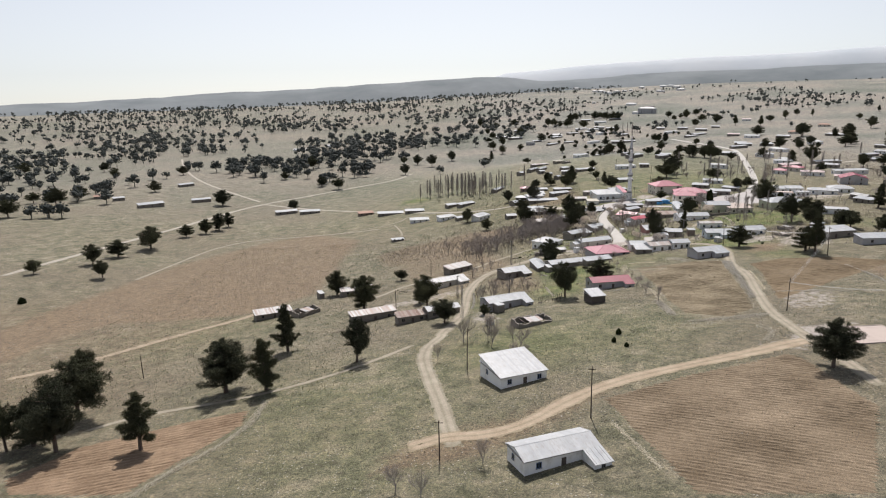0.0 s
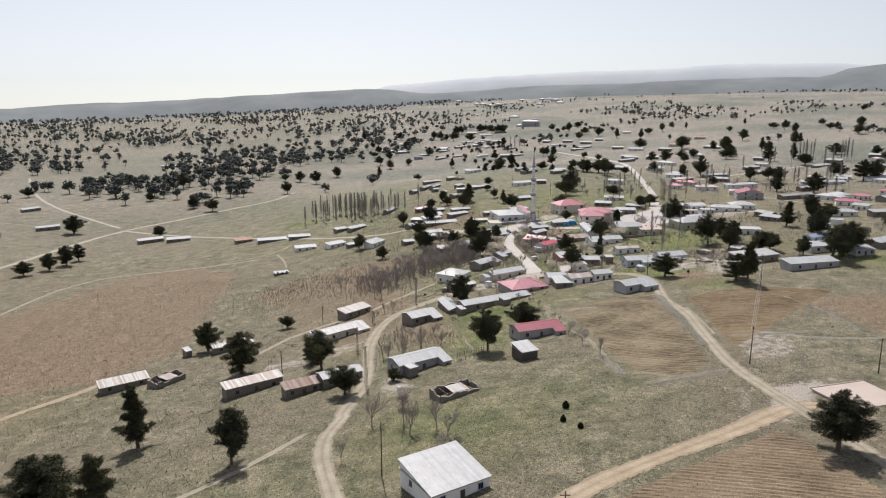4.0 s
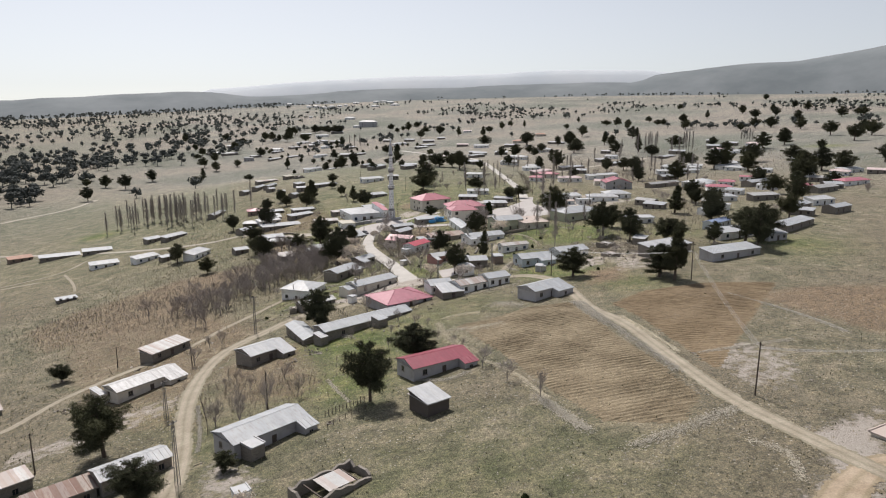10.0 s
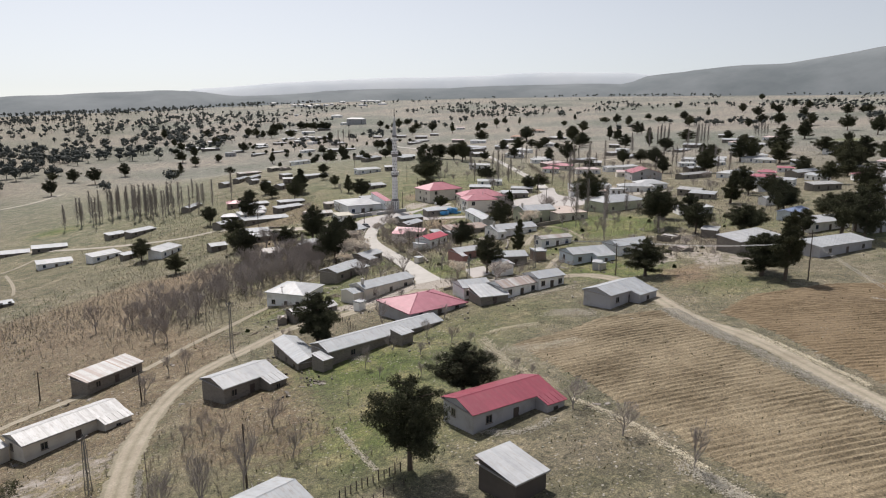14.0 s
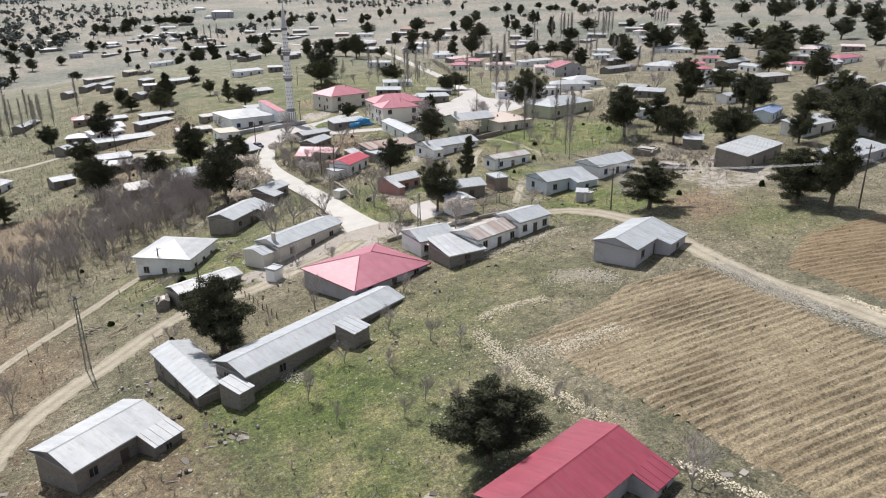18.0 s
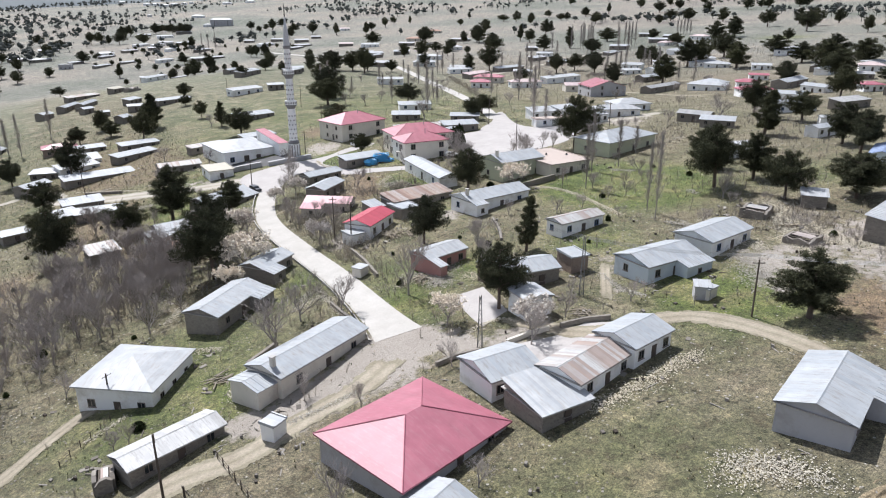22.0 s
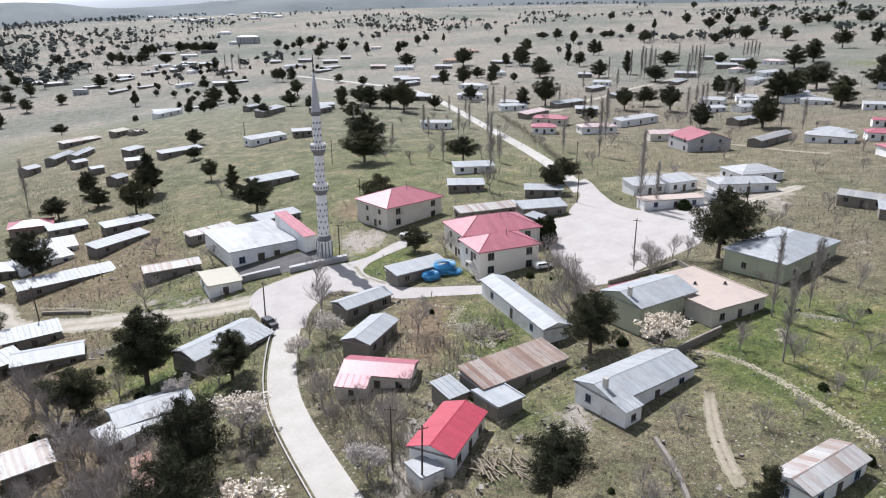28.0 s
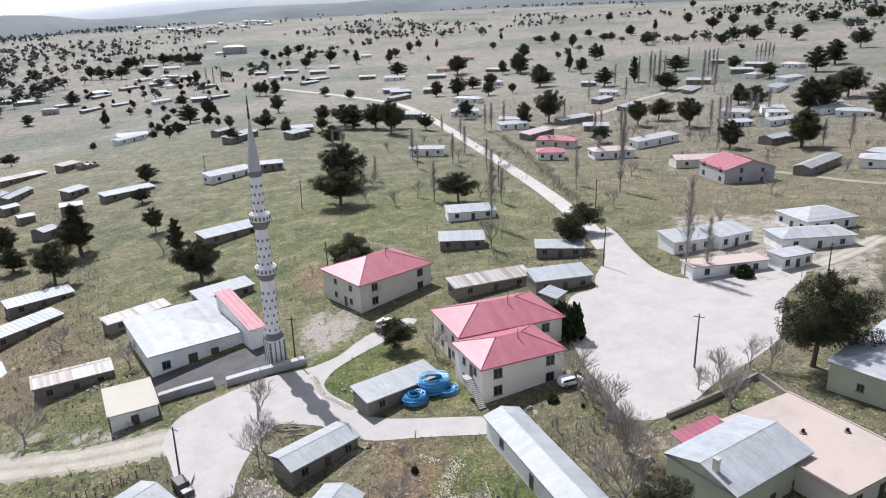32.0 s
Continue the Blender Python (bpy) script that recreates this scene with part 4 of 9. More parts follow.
def doorway(root, x, y, z, w, h, side, mat=None, fine=True):
    bm = bmesh.new()
    box(bm, -w / 2, -0.07, 0, w / 2, 0.05, h)
    d = part("door", bm, mat or M_DOOR, root)
    d.matrix_local = pose(x, y, z, 0, 0, 90 * side)
    if not fine:
        return d
    bm = bmesh.new()
    box(bm, w / 2 - 0.16, -0.13, 1.0, w / 2 - 0.1, -0.07, 1.12)
    part("handle", bm, M_LEAD, d, "dull metal handle")
    return d


def chimney(root, x, y, z, tall=1.3, mat=None):
    bm = bmesh.new()
    box(bm, x - 0.3, y - 0.3, z - 0.8, x + 0.3, y + 0.3, z + tall)
    stack = part("chimney", bm, mat or WALL["cream"], root, "square plastered chimney")
    bm = bmesh.new()
    box(bm, x - 0.38, y - 0.38, z + tall + 0.004, x + 0.38, y + 0.38, z + tall + 0.1)
    part("cap", bm, M_KERB, stack)


LOOKS = {"white": "white", "silver": "galvanised", "grey": "dull grey", "striped": "mixed old metal", "patchy": "patched metal", "spotted": "spotted white",
         "rust": "rusted metal", "red": "crimson metal", "redb": "bright red metal", "pink": "faded red metal", "pinkr": "sun-bleached red metal",
         "palepink": "pale pink metal", "tile": "old clay-coloured", "bluer": "blue metal", "cream": "cream screeded flat", "slab": "pinkish concrete flat", "none": "fallen"}
WALLS = {"white": "whitewashed", "grey": "grey rendered", "cream": "cream rendered", "cream2": "ivory painted", "stone": "rubble stone", "brown": "brown stone",
         "redwall": "faded red", "blue": "pale blue", "green": "pale green", "dark": "dark boarded"}
SHAPES = {"g": "gabled", "m": "lean-to", "h": "hipped", "f": "flat", "r": "roofless"}


def house(x, y, z, turn, L, W, h, shape, roof, wall, wing=None, windows=False, single=False, storeys=1, name="house", extra="", flue=False, stair=False):
    """A village building: length L, depth W, eaves at h. Its front looks to its own -y."""
    tint = WALLS[wall]
    if shape == "r":
        label = f"{tint} ruin with broken walls and no roof"
    else:
        label = f"{tint} {name.replace('_', ' ')} with a {SHAPES[shape]} {LOOKS[roof]} roof{extra}"
    root = thing(name, x, y, z, turn, label, "building" if name != "house" else "house", "village houses" if name == "house" else "")
    hx, hy, o = L / 2, W / 2, min(0.35, L * 0.06)
    fine = -60 < x < 205 and y < 525
    FOOT.append((x, y, math.cos(radians(turn)), math.sin(radians(turn)), hx, hy + (wing[2] if wing else 0)))
    wx, wy, low = hx - o, hy - o, -2.2
    pitch = 0.3 if L > 6 else 0.22
    if shape == "r":
        rnd = random.Random(int(x * 7 + y))
        for a, b, along in ((-hx, hx, 0), (-hx, hx, 1), (-hy, hy, 2), (-hy, hy, 3)):
            bm = bmesh.new()
            n = max(3, int((b - a) / 1.1))
            tops = [h * rnd.uniform(0.55, 1.05) for _ in range(n + 1)]
            ring = [(a, low)] + [(a + (b - a) * i / n, tops[i]) for i in range(n + 1)] + [(b, low)]
            if along < 2:
                s = (-hy, hy)[along]
                hull_prism(bm, ring, "y", s - 0.25, s + 0.25)
            else:
                s = (-hx, hx)[along - 2]
                hull_prism(bm, [(u * (hy - 0.27) / hy, v) for u, v in ring], "x", s - 0.24, s + 0.24)
            part("broken_wall", bm, WALL[wall], root)
        for i in range(3):
            bm = bmesh.new()
            box(bm, -hx * 0.6 + i * hx * 0.6, -hy * 0.9, h * 0.62, -hx * 0.6 + i * hx * 0.6 + 0.2, hy * 0.9, h * 0.62 + 0.2)
            part("beam", bm, M_POLE, root, "weathered timber beam")
        bm = bmesh.new()
        slope_sheets(bm, -hx * 0.3, hx * 0.55, -hy * 0.8, h * 0.62 + 0.24, hy * 0.8, h * 0.62 + 0.3)
        part("fallen_sheet", bm, ROOF["patchy"], root, "fallen roofing sheets")
        return root
    top = h
    bm = bmesh.new()
    if shape == "g":
        top = h + hy * pitch
        hull_prism(bm, [(-wy, low), (wy, low), (wy, h + o * pitch - 0.05), (0, top - 0.05), (-wy, h + o * pitch - 0.05)], "x", -wx, wx)
    elif shape == "m":
        top = h + W * 0.13
        hull_prism(bm, [(-wy, low), (wy, low), (wy, top - o * 0.13 - 0.05), (-wy, h + o * 0.13 - 0.05)], "x", -wx, wx)
    else:
        box(bm, -wx, -wy, low, wx, wy, h - 0.02)
    part("wall", bm, WALL[wall], root)
    if shape == "g":
        roof_slope(root, roof, -hx, hx, -hy, h, -0.02, top, single)
        roof_slope(root, roof, -hx, hx, hy, h, 0.02, top, single)
        bm = bmesh.new()
        hull_prism(bm, [(-0.22, top - 0.0), (0, top + 0.12), (0.22, top - 0.0), (0, top + 0.04)], "x", -hx - 0.02, hx + 0.02)
        part("ridge_cap", bm, ROOF[roof], root)
    elif shape == "m":
        roof_slope(root, roof, -hx, hx, -hy, h, hy, top, single)
    elif shape == "h":
        rise = min(hx, hy) * (0.2 if name == "mosque" else 0.33 if storeys == 1 else 0.42)
        top = h + rise
        k = abs(hx - hy)
        ends = ((-k, 0), (k, 0)) if hx >= hy else ((0, -k), (0, k))
        bm = bmesh.new()
        e = [bm.verts.new((sx * (hx + 0.15), sy * (hy + 0.15), h + 0.12)) for sx, sy in ((-1, -1), (1, -1), (1, 1), (-1, 1))]
        f = [bm.verts.new((sx * (hx + 0.15), sy * (hy + 0.15), h - 0.08)) for sx, sy in ((-1, -1), (1, -1), (1, 1), (-1, 1))]
        r = [bm.verts.new((*q, top)) for q in ends]
        if hx >= hy:
            quads = ((e[0], e[1], r[1], r[0]), (e[1], e[2], r[1]), (e[2], e[3], r[0], r[1]), (e[3], e[0], r[0]))
        else:
            quads = ((e[0], e[1], r[0]), (e[1], e[2], r[1], r[0]), (e[2], e[3], r[1]), (e[3], e[0], r[0], r[1]))
        for q in quads:
            bm.faces.new(q)
        for i in range(4):
            bm.faces.new((f[i], f[(i + 1) % 4], e[(i + 1) % 4], e[i]))
        bm.faces.new(f[::-1])
        bmesh.ops.recalc_face_normals(bm, faces=bm.faces[:])
        part("roof", bm, ROOF[roof], root)
        for cx, cy in (((-1, -1), (1, -1), (1, 1), (-1, 1)) if roof[0] in "rp" else ()):
            end = ends[0] if (cx < 0 if hx >= hy else cy < 0) else ends[1]
            a, b = Vector((cx * (hx + 0.15), cy * (hy + 0.15), h + 0.14)), Vector((*end, top + 0.04))
            bm = bmesh.new()
            bmesh.ops.create_cone(bm, segments=5, radius1=0.07, radius2=0.07, depth=(b - a).length, cap_ends=True,
                                  matrix=Matrix.Translation((a + b) / 2) @ (b - a).to_track_quat("Z", "Y").to_matrix().to_4x4())
            part("hip_cap", bm, ROOF[roof], root)
    else:
        bm = bmesh.new()
        box(bm, -hx, -hy, h - 0.02, hx, hy, h + 0.2)
        slab = part("roof", bm, ROOF[roof], root)
        for a, b in ((-hx + 0.02, -hx + 0.25), (hx - 0.25, hx - 0.02)):
            bm = bmesh.new()
            box(bm, a, -hy + 0.02, h + 0.2, b, hy - 0.02, h + 0.34)
            part("parapet", bm, ROOF[roof], slab)
    if h < 1.5:
        return root
    if wing:
        s0, s1, dep = wing
        a, b = -hx + L * s0, -hx + L * s1
        fall = (pitch if shape == "g" else 0.13) * 0.7
        bm = bmesh.new()
        ia, ib = a + (o if s0 <= 0 else 0.1), b - (o if s1 >= 1 else 0.1)
        hull_prism(bm, [(-hy - dep + 0.3, low), (-wy - 0.004, low), (-wy - 0.004, h - 0.04), (-hy - dep + 0.3, h - dep * fall)], "x", ia, ib)
        part("porch_wing", bm, WALL[wall], root)
        roof_slope(root, roof, a, b, -hy - dep, h - dep * fall, -hy + 0.02, h + 0.035, False)
        if ib - ia > 2.4:
            window(root, (ia + ib) / 2, -hy - dep + 0.3, 0.9, 0.9, 1.0, 0)
    blue = wall == "white" and L > 12 and storeys == 1
    spots = [s for s in ([-0.3, 0.32] if L > 8 else [0.0]) if not (wing and wing[0] - 0.04 < 0.5 + s < wing[1] + 0.04)]
    for floor in range(storeys):
        zz = floor * 2.9 + 1.0
        if windows or L > 7:
            for s in spots if name != "mosque" else (-0.34,):
                window(root, s * L, -wy, zz, *((1.15, 1.25) if storeys == 1 and name != "mosque" else (1.5, 1.6)), 0, blue, fine)
        if windows:
            for k in ((-0.6, 0.0, 0.6) if W > 9 and storeys == 1 else (-0.35,)):
                window(root, wx, wy * k, zz, 1.0, 1.2 if W < 9 else 1.6, 1, blue, fine)
            window(root, -wx, wy * 0.3, zz, 1.0, 1.2, 3, blue, fine)
            if storeys > 1:
                window(root, wx, wy * 0.5, zz, 1.0, 1.2, 1)
                window(root, -wx, -wy * 0.5, zz, 1.0, 1.2, 3)
    if name == "mosque":
        doorway(root, -0.08 * L, -wy, 0.05, 1.7, 2.6, 0)
        doorway(root, 0.14 * L, -wy, 0.05, 1.5, 2.5, 0)
    elif storeys > 1:
        doorway(root, -wx, -0.1 * W, 3.0 if stair else 0.05, 1.0, 2.05, 3)
    elif L > 6 and not (wing and wing[0] < 0.5 < wing[1]):
        doorway(root, 0.02 * L, -wy, 0.05, 1.0, 2.05, 0, None, fine)
    if stair:
        bm = bmesh.new()
        box(bm, -wx - 1.3, -0.1 * W - 0.8, 2.75, -wx - 0.01, -0.1 * W + 0.9, 2.95)
        flight = part("outside_stair", bm, M_KERB, root, "concrete outside stair")
        for i in range(15):
            bm = bmesh.new()
            y1 = -0.1 * W - 0.82 - i * 0.28
            box(bm, -wx - 1.2, y1 - 0.28, 2.62 - i * 0.18, -wx - 0.01, y1 - 0.004, 2.78 - i * 0.18)
            part("step", bm, M_KERB, flight)
    if flue:
        chimney(root, -hx * 0.88, -0.3 * hy, top - (0.2 if shape == "g" else 0.5))
    if storeys > 1:
        bm = bmesh.new()
        bmesh.ops.create_cone(bm, segments=8, radius1=0.09, radius2=0.09, depth=2.4, cap_ends=True, matrix=Matrix.Translation((hx * 0.15, -hy * 0.2, top - 0.1)))
        part("stove_pipe", bm, M_LEAD, root, "thin dark stove pipe")
    return root


house(11.4, 125.0, 5.8, 25.2, 16.8, 8.0, 3.0, "g", "white", "white", wing=(0.75,1,4.5), windows=True, single=True)
house(4.7, 169.3, 3.5, 26.5, 13.6, 12.8, 3.0, "m", "white", "white", windows=True, single=True)
house(-127.8, 170.4, -13.0, -11.0, 8.4, 7.0, 3.0, "g", "white", "grey")
house(-93.7, 276.3, -18.6, 29.8, 15.8, 6.0, 2.6, "m", "striped", "stone", single=True)
house(-78.8, 273.8, -16.1, 51.1, 10.3, 6.0, 2.3, "r", "none", "stone")
house(-46.0, 249.5, -10.0, 29.1, 18.1, 5.0, 3.3, "m", "striped", "stone", single=True)
house(-30.3, 238.5, -6.6, 24.7, 11.0, 5.0, 2.9, "m", "rust", "stone", single=True)
house(-19.4, 242.9, -5.4, 26.9, 13.0, 6.0, 3.0, "g", "white", "stone")
house(-21.6, 297.8, -10.5, 35.1, 17.9, 7.0, 3.0, "g", "spotted", "cream", wing=(0.7,1,2.5), windows=True, single=True)
house(-31.7, 295.0, -11.3, 36.1, 1.8, 5.0, 2.6, "m", "white", "cream", name="shed")
house(-17.9, 326.8, -12.1, 42.8, 14.1, 6.0, 2.8, "m", "striped", "stone", single=True)
house(-63.3, 305.6, -17.4, 23.3, 15.6, 5.0, 2.6, "m", "striped", "stone", single=True)
house(-80.2, 305.2, -19.0, 36.7, 2.5, 4.0, 2.4, "m", "white", "stone", name="shed")
house(3.5, 244.3, -2.3, 28.2, 16.7, 8.0, 3.2, "g", "silver", "grey", wing=(0.8,1,3), windows=True, single=True)
house(135.4, 334.4, 4.5, 10.0, 5.4, 4.2, 1.3, "r", "none", "stone", name="pen")
house(142.8, 349.6, 4.6, 24.0, 6.0, 4.6, 1.6, "r", "none", "stone")
house(1.3, 237.2, -1.8, 29.9, 3.2, 4.0, 2.6, "f", "white", "stone", name="shed")
house(7.7, 298.7, -6.2, 29.6, 12.0, 8.0, 3.0, "g", "white", "stone", wing=(0.65,1,3), single=True)
house(11.9, 216.9, 0.9, 24.7, 11.7, 5.7, 2.0, "r", "none", "stone")
house(-1.5, 221.0, -1.0, 14.6, 2.7, 2.5, 2.3, "f", "white", "white", name="outbuilding")
house(34.8, 237.7, 2.1, 18.6, 5.7, 6.9, 2.8, "m", "white", "dark", single=True, name="shed")
house(42.9, 259.3, 1.0, 14.7, 15.9, 8.0, 3.0, "g", "red", "grey", wing=(0.75,1,2.5), windows=True, single=True)
house(37.3, 307.9, -4.0, 22.8, 30.7, 7.0, 3.0, "g", "silver", "stone", windows=True, single=True, name="long_barn")
house(40.8, 303.3, -2.2, 25.3, 3.5, 4.0, 2.3, "m", "silver", "stone", name="porch")
house(23.3, 298.7, -4.0, 26.1, 2.5, 4.0, 2.3, "m", "white", "stone", name="shed")
house(20.0, 309.4, -6.6, -78.5, 16.1, 5.7, 3.2, "g", "silver", "stone", single=True)
house(90.7, 300.6, 2.9, 20.6, 14.4, 8.0, 3.0, "g", "silver", "grey", wing=(0.5,1,2.5), single=True)
house(27.6, 364.4, -9.2, -37.2, 12.0, 12.5, 4.2, "h", "white", "white", windows=True)
house(28.6, 342.7, -7.1, 19.2, 12.9, 5.0, 2.5, "g", "spotted", "stone", single=True, name="barn")
house(21.0, 341.6, -7.7, -5.6, 1.9, 3.0, 2.2, "r", "none", "stone", name="pen")
house(39.8, 337.2, -4.9, 30.7, 2.5, 2.4, 2.3, "f", "white", "white", name="outbuilding")
house(49.7, 351.8, -4.8, 27.0, 18.3, 7.1, 3.2, "g", "silver", "cream", windows=True, flue=True, single=True)
house(52.2, 324.2, -2.5, 16.4, 16.8, 14.3, 2.3, "h", "pink", "grey")
house(84.8, 323.9, 1.0, 10.7, 8.8, 7.0, 3.0, "g", "silver", "white", windows=True, single=True)
house(75.6, 322.6, 0.1, 14.6, 11.9, 7.0, 2.9, "g", "striped", "white", single=True)
house(67.8, 320.2, -0.5, 1.1, 7.8, 8.0, 2.3, "m", "white", "stone", single=True)
house(67.1, 329.1, -1.2, 1.4, 8.1, 7.9, 3.0, "g", "silver", "white", single=True)
house(44.2, 379.3, -6.6, 42.1, 14.5, 7.2, 3.2, "g", "silver", "stone", wing=(0.65,1,2), single=True)
house(55.5, 392.8, -5.7, 36.1, 10.0, 6.0, 3.0, "g", "silver", "stone", wing=(0,0.4,2.5), single=True)
house(82.0, 371.2, -1.8, 12.8, 9.9, 6.0, 3.0, "g", "white", "redwall", wing=(0,0.2,3), single=True)
house(90.0, 352.9, -0.1, -7.7, 7.3, 7.0, 3.0, "g", "silver", "stone", single=True)
house(85.7, 356.2, -0.4, 13.0, 5.1, 7.0, 3.1, "g", "silver", "brown")
house(97.8, 351.9, 0.8, -6.4, 3.8, 5.0, 3.0, "f", "silver", "brown")
house(82.0, 342.8, 0.2, 86.7, 5.7, 5.2, 3.0, "g", "white", "white", windows=True, single=True)
house(107.6, 341.8, 1.9, 2.3, 13.1, 8.0, 3.1, "g", "silver", "blue", wing=(0.5,1,2.5), windows=True, single=True)
house(123.1, 343.6, 3.1, 8.7, 13.4, 8.0, 3.0, "g", "silver", "white", single=True)
house(111.5, 367.6, 1.1, 5.0, 12.1, 5.0, 3.0, "g", "striped", "white", windows=True, single=True)
house(109.6, 395.5, -0.3, 7.3, 18.1, 8.0, 3.2, "g", "silver", "white", wing=(0,0.2,2), windows=True, flue=True, single=True)
house(80.6, 399.5, -2.9, 38.0, 11.9, 6.8, 3.2, "g", "redb", "white", windows=True, single=True)
house(74.9, 395.2, -3.4, 7.5, 3.8, 4.0, 2.4, "f", "white", "white", name="porch")
house(80.3, 422.5, -4.3, -37.3, 11.8, 6.4, 3.0, "g", "pinkr", "cream", wing=(0,0.45,3), windows=True, single=True)
house(97.4, 409.2, -2.0, 6.8, 17.3, 6.7, 3.0, "m", "rust", "stone", single=True, name="barn")
house(90.8, 403.4, -1.9, 8.3, 5.3, 6.0, 2.5, "f", "silver", "stone", name="shed")
house(83.7, 434.7, -3.5, 39.6, 11.4, 5.9, 3.0, "g", "silver", "stone", single=True)
house(110.7, 426.8, -0.5, -95.9, 25.3, 5.7, 3.0, "g", "silver", "white", single=True)
house(86.0, 409.2, -2.6, 9.3, 3.9, 5.0, 2.5, "m", "silver", "stone", name="shed")
house(104.2, 457.8, -2.3, 8.7, 14.1, 5.2, 2.8, "m", "silver", "stone", single=True, name="barn")
house(88.0, 449.8, -3.7, 16.3, 11.7, 5.6, 2.8, "g", "silver", "stone", single=True, name="barn")
house(78.7, 503.3, -5.5, 6.8, 18.6, 21.4, 4.3, "h", "white", "white", windows=True, name="mosque")
house(66.6, 482.8, -6.5, 1.3, 7.9, 10.5, 3.0, "f", "cream", "white", windows=True, name="annexe")
house(71.4, 520.6, -6.0, 18.7, 14.1, 4.0, 2.6, "m", "striped", "stone", single=True)
house(89.5, 518.8, -4.0, 13.9, 13.3, 5.0, 2.8, "m", "silver", "stone", single=True)
house(58.2, 500.4, -7.9, 3.0, 13.5, 6.0, 3.0, "g", "striped", "stone", single=True)
house(118.7, 499.1, -1.4, 13.5, 19.4, 14.5, 6.0, "h", "pinkr", "cream", windows=True, storeys=2, name="two_storey_house")
house(120.8, 451.0, -0.6, -4.1, 14.9, 10.3, 6.0, "h", "pinkr", "cream2", windows=True, stair=True, storeys=2, name="two_storey_house")
house(126.0, 462.6, -0.6, -6.4, 19.9, 12.7, 6.1, "h", "pinkr", "cream2", windows=True, storeys=2, name="two_storey_house")
house(137.9, 484.1, -0.0, -6.0, 18.2, 5.0, 2.8, "m", "striped", "stone", windows=True, single=True)
house(149.6, 475.8, 1.0, -13.4, 12.9, 6.0, 3.0, "m", "silver", "stone", single=True)
house(142.6, 468.5, 1.1, 25.6, 4.7, 4.0, 2.6, "m", "silver", "stone", name="shed")
house(161.2, 491.1, 1.3, -32.8, 11.3, 5.0, 2.6, "m", "silver", "stone")
house(191.8, 618.8, 1.5, -31.6, 14.5, 6.0, 2.8, "g", "white", "white")
house(146.7, 511.5, 0.3, -26.2, 11.5, 6.0, 2.6, "m", "silver", "stone")
house(161.1, 531.8, 0.7, -19.3, 14.1, 6.0, 2.6, "m", "silver", "white")
house(127.8, 412.8, 1.1, 4.7, 14.4, 9.9, 5.0, "g", "silver", "green", windows=True, flue=True, single=True)
house(139.0, 410.8, 2.1, 0.2, 13.6, 17.3, 3.2, "f", "slab", "cream")
house(166.6, 415.8, 3.6, 10.9, 22.8, 13.0, 4.0, "h", "silver", "green", windows=True)
house(255.8, 521.1, 1.5, -108.7, 16.3, 18.0, 5.0, "g", "pinkr", "grey", windows=True, storeys=2)
house(223.5, 470.2, 3.5, -103.5, 11.2, 14.9, 3.2, "h", "white", "white", windows=True)
house(186.0, 476.5, 2.7, -10.7, 10.7, 7.0, 3.0, "m", "white", "white")
house(195.8, 473.5, 3.2, -2.4, 10.8, 7.0, 3.0, "m", "white", "white", windows=True)
house(180.8, 460.6, 2.8, -16.0, 17.9, 5.0, 2.7, "f", "slab", "white")
house(193.6, 455.1, 3.7, -8.7, 8.6, 5.0, 2.8, "f", "white", "white")
house(314.3, 505.7, 3.1, -78.0, 13.2, 9.0, 3.2, "h", "silver", "white", windows=True)
house(286.2, 513.1, 2.7, 14.7, 28.6, 6.0, 2.6, "g", "grey", "stone")
house(399.0, 573.7, 3.4, -59.2, 15.6, 8.0, 3.0, "h", "white", "white")
house(286.4, 589.5, -0.1, 9.2, 29.1, 6.0, 3.0, "m", "white", "white", windows=True)
house(250.1, 609.7, 0.2, -49.5, 16.9, 9.0, 3.0, "h", "pinkr", "cream", windows=True)
house(251.9, 577.1, 0.4, -18.7, 17.1, 8.0, 3.0, "h", "palepink", "white", windows=True)
house(260.7, 659.8, 0.4, -10.4, 16.1, 6.0, 2.6, "m", "white", "white")
house(256.9, 633.9, 0.1, 22.7, 22.4, 6.0, 2.6, "m", "palepink", "stone")
house(298.9, 769.6, -0.1, -55.8, 19.9, 8.0, 3.0, "h", "white", "white")
house(439.4, 954.6, 0.5, -58.0, 22.8, 8.0, 3.0, "h", "white", "stone")
house(278.4, 832.6, -2.3, 32.2, 26.0, 5.0, 2.5, "m", "silver", "stone")
house(300.2, 661.4, -0.4, 12.1, 26.0, 6.0, 2.6, "m", "silver", "stone")
house(357.7, 681.2, -0.5, 21.7, 26.0, 6.0, 2.6, "m", "silver", "stone")
house(427.0, 700.3, 2.3, 27.1, 26.0, 6.0, 2.6, "m", "silver", "stone")
house(364.0, 587.9, 1.2, -1.9, 19.5, 7.0, 2.8, "g", "white", "white")
house(349.0, 597.7, 0.4, -15.2, 12.9, 6.0, 2.6, "m", "white", "white")
house(323.6, 557.9, 1.1, 4.2, 15.6, 7.0, 2.8, "g", "silver", "stone")
house(544.7, 715.5, 10.4, -86.4, 16.5, 9.0, 3.2, "h", "palepink", "white")
house(490.1, 676.3, 7.2, 8.0, 26.0, 7.0, 2.8, "m", "white", "white")
house(362.1, 711.8, 0.3, 22.1, 19.7, 6.0, 2.6, "m", "white", "stone")
house(44.4, 710.4, -7.9, 31.7, 20.3, 5.0, 2.6, "m", "striped", "stone")
house(35.2, 671.3, -7.8, 63.2, 17.6, 5.0, 2.6, "g", "silver", "stone")
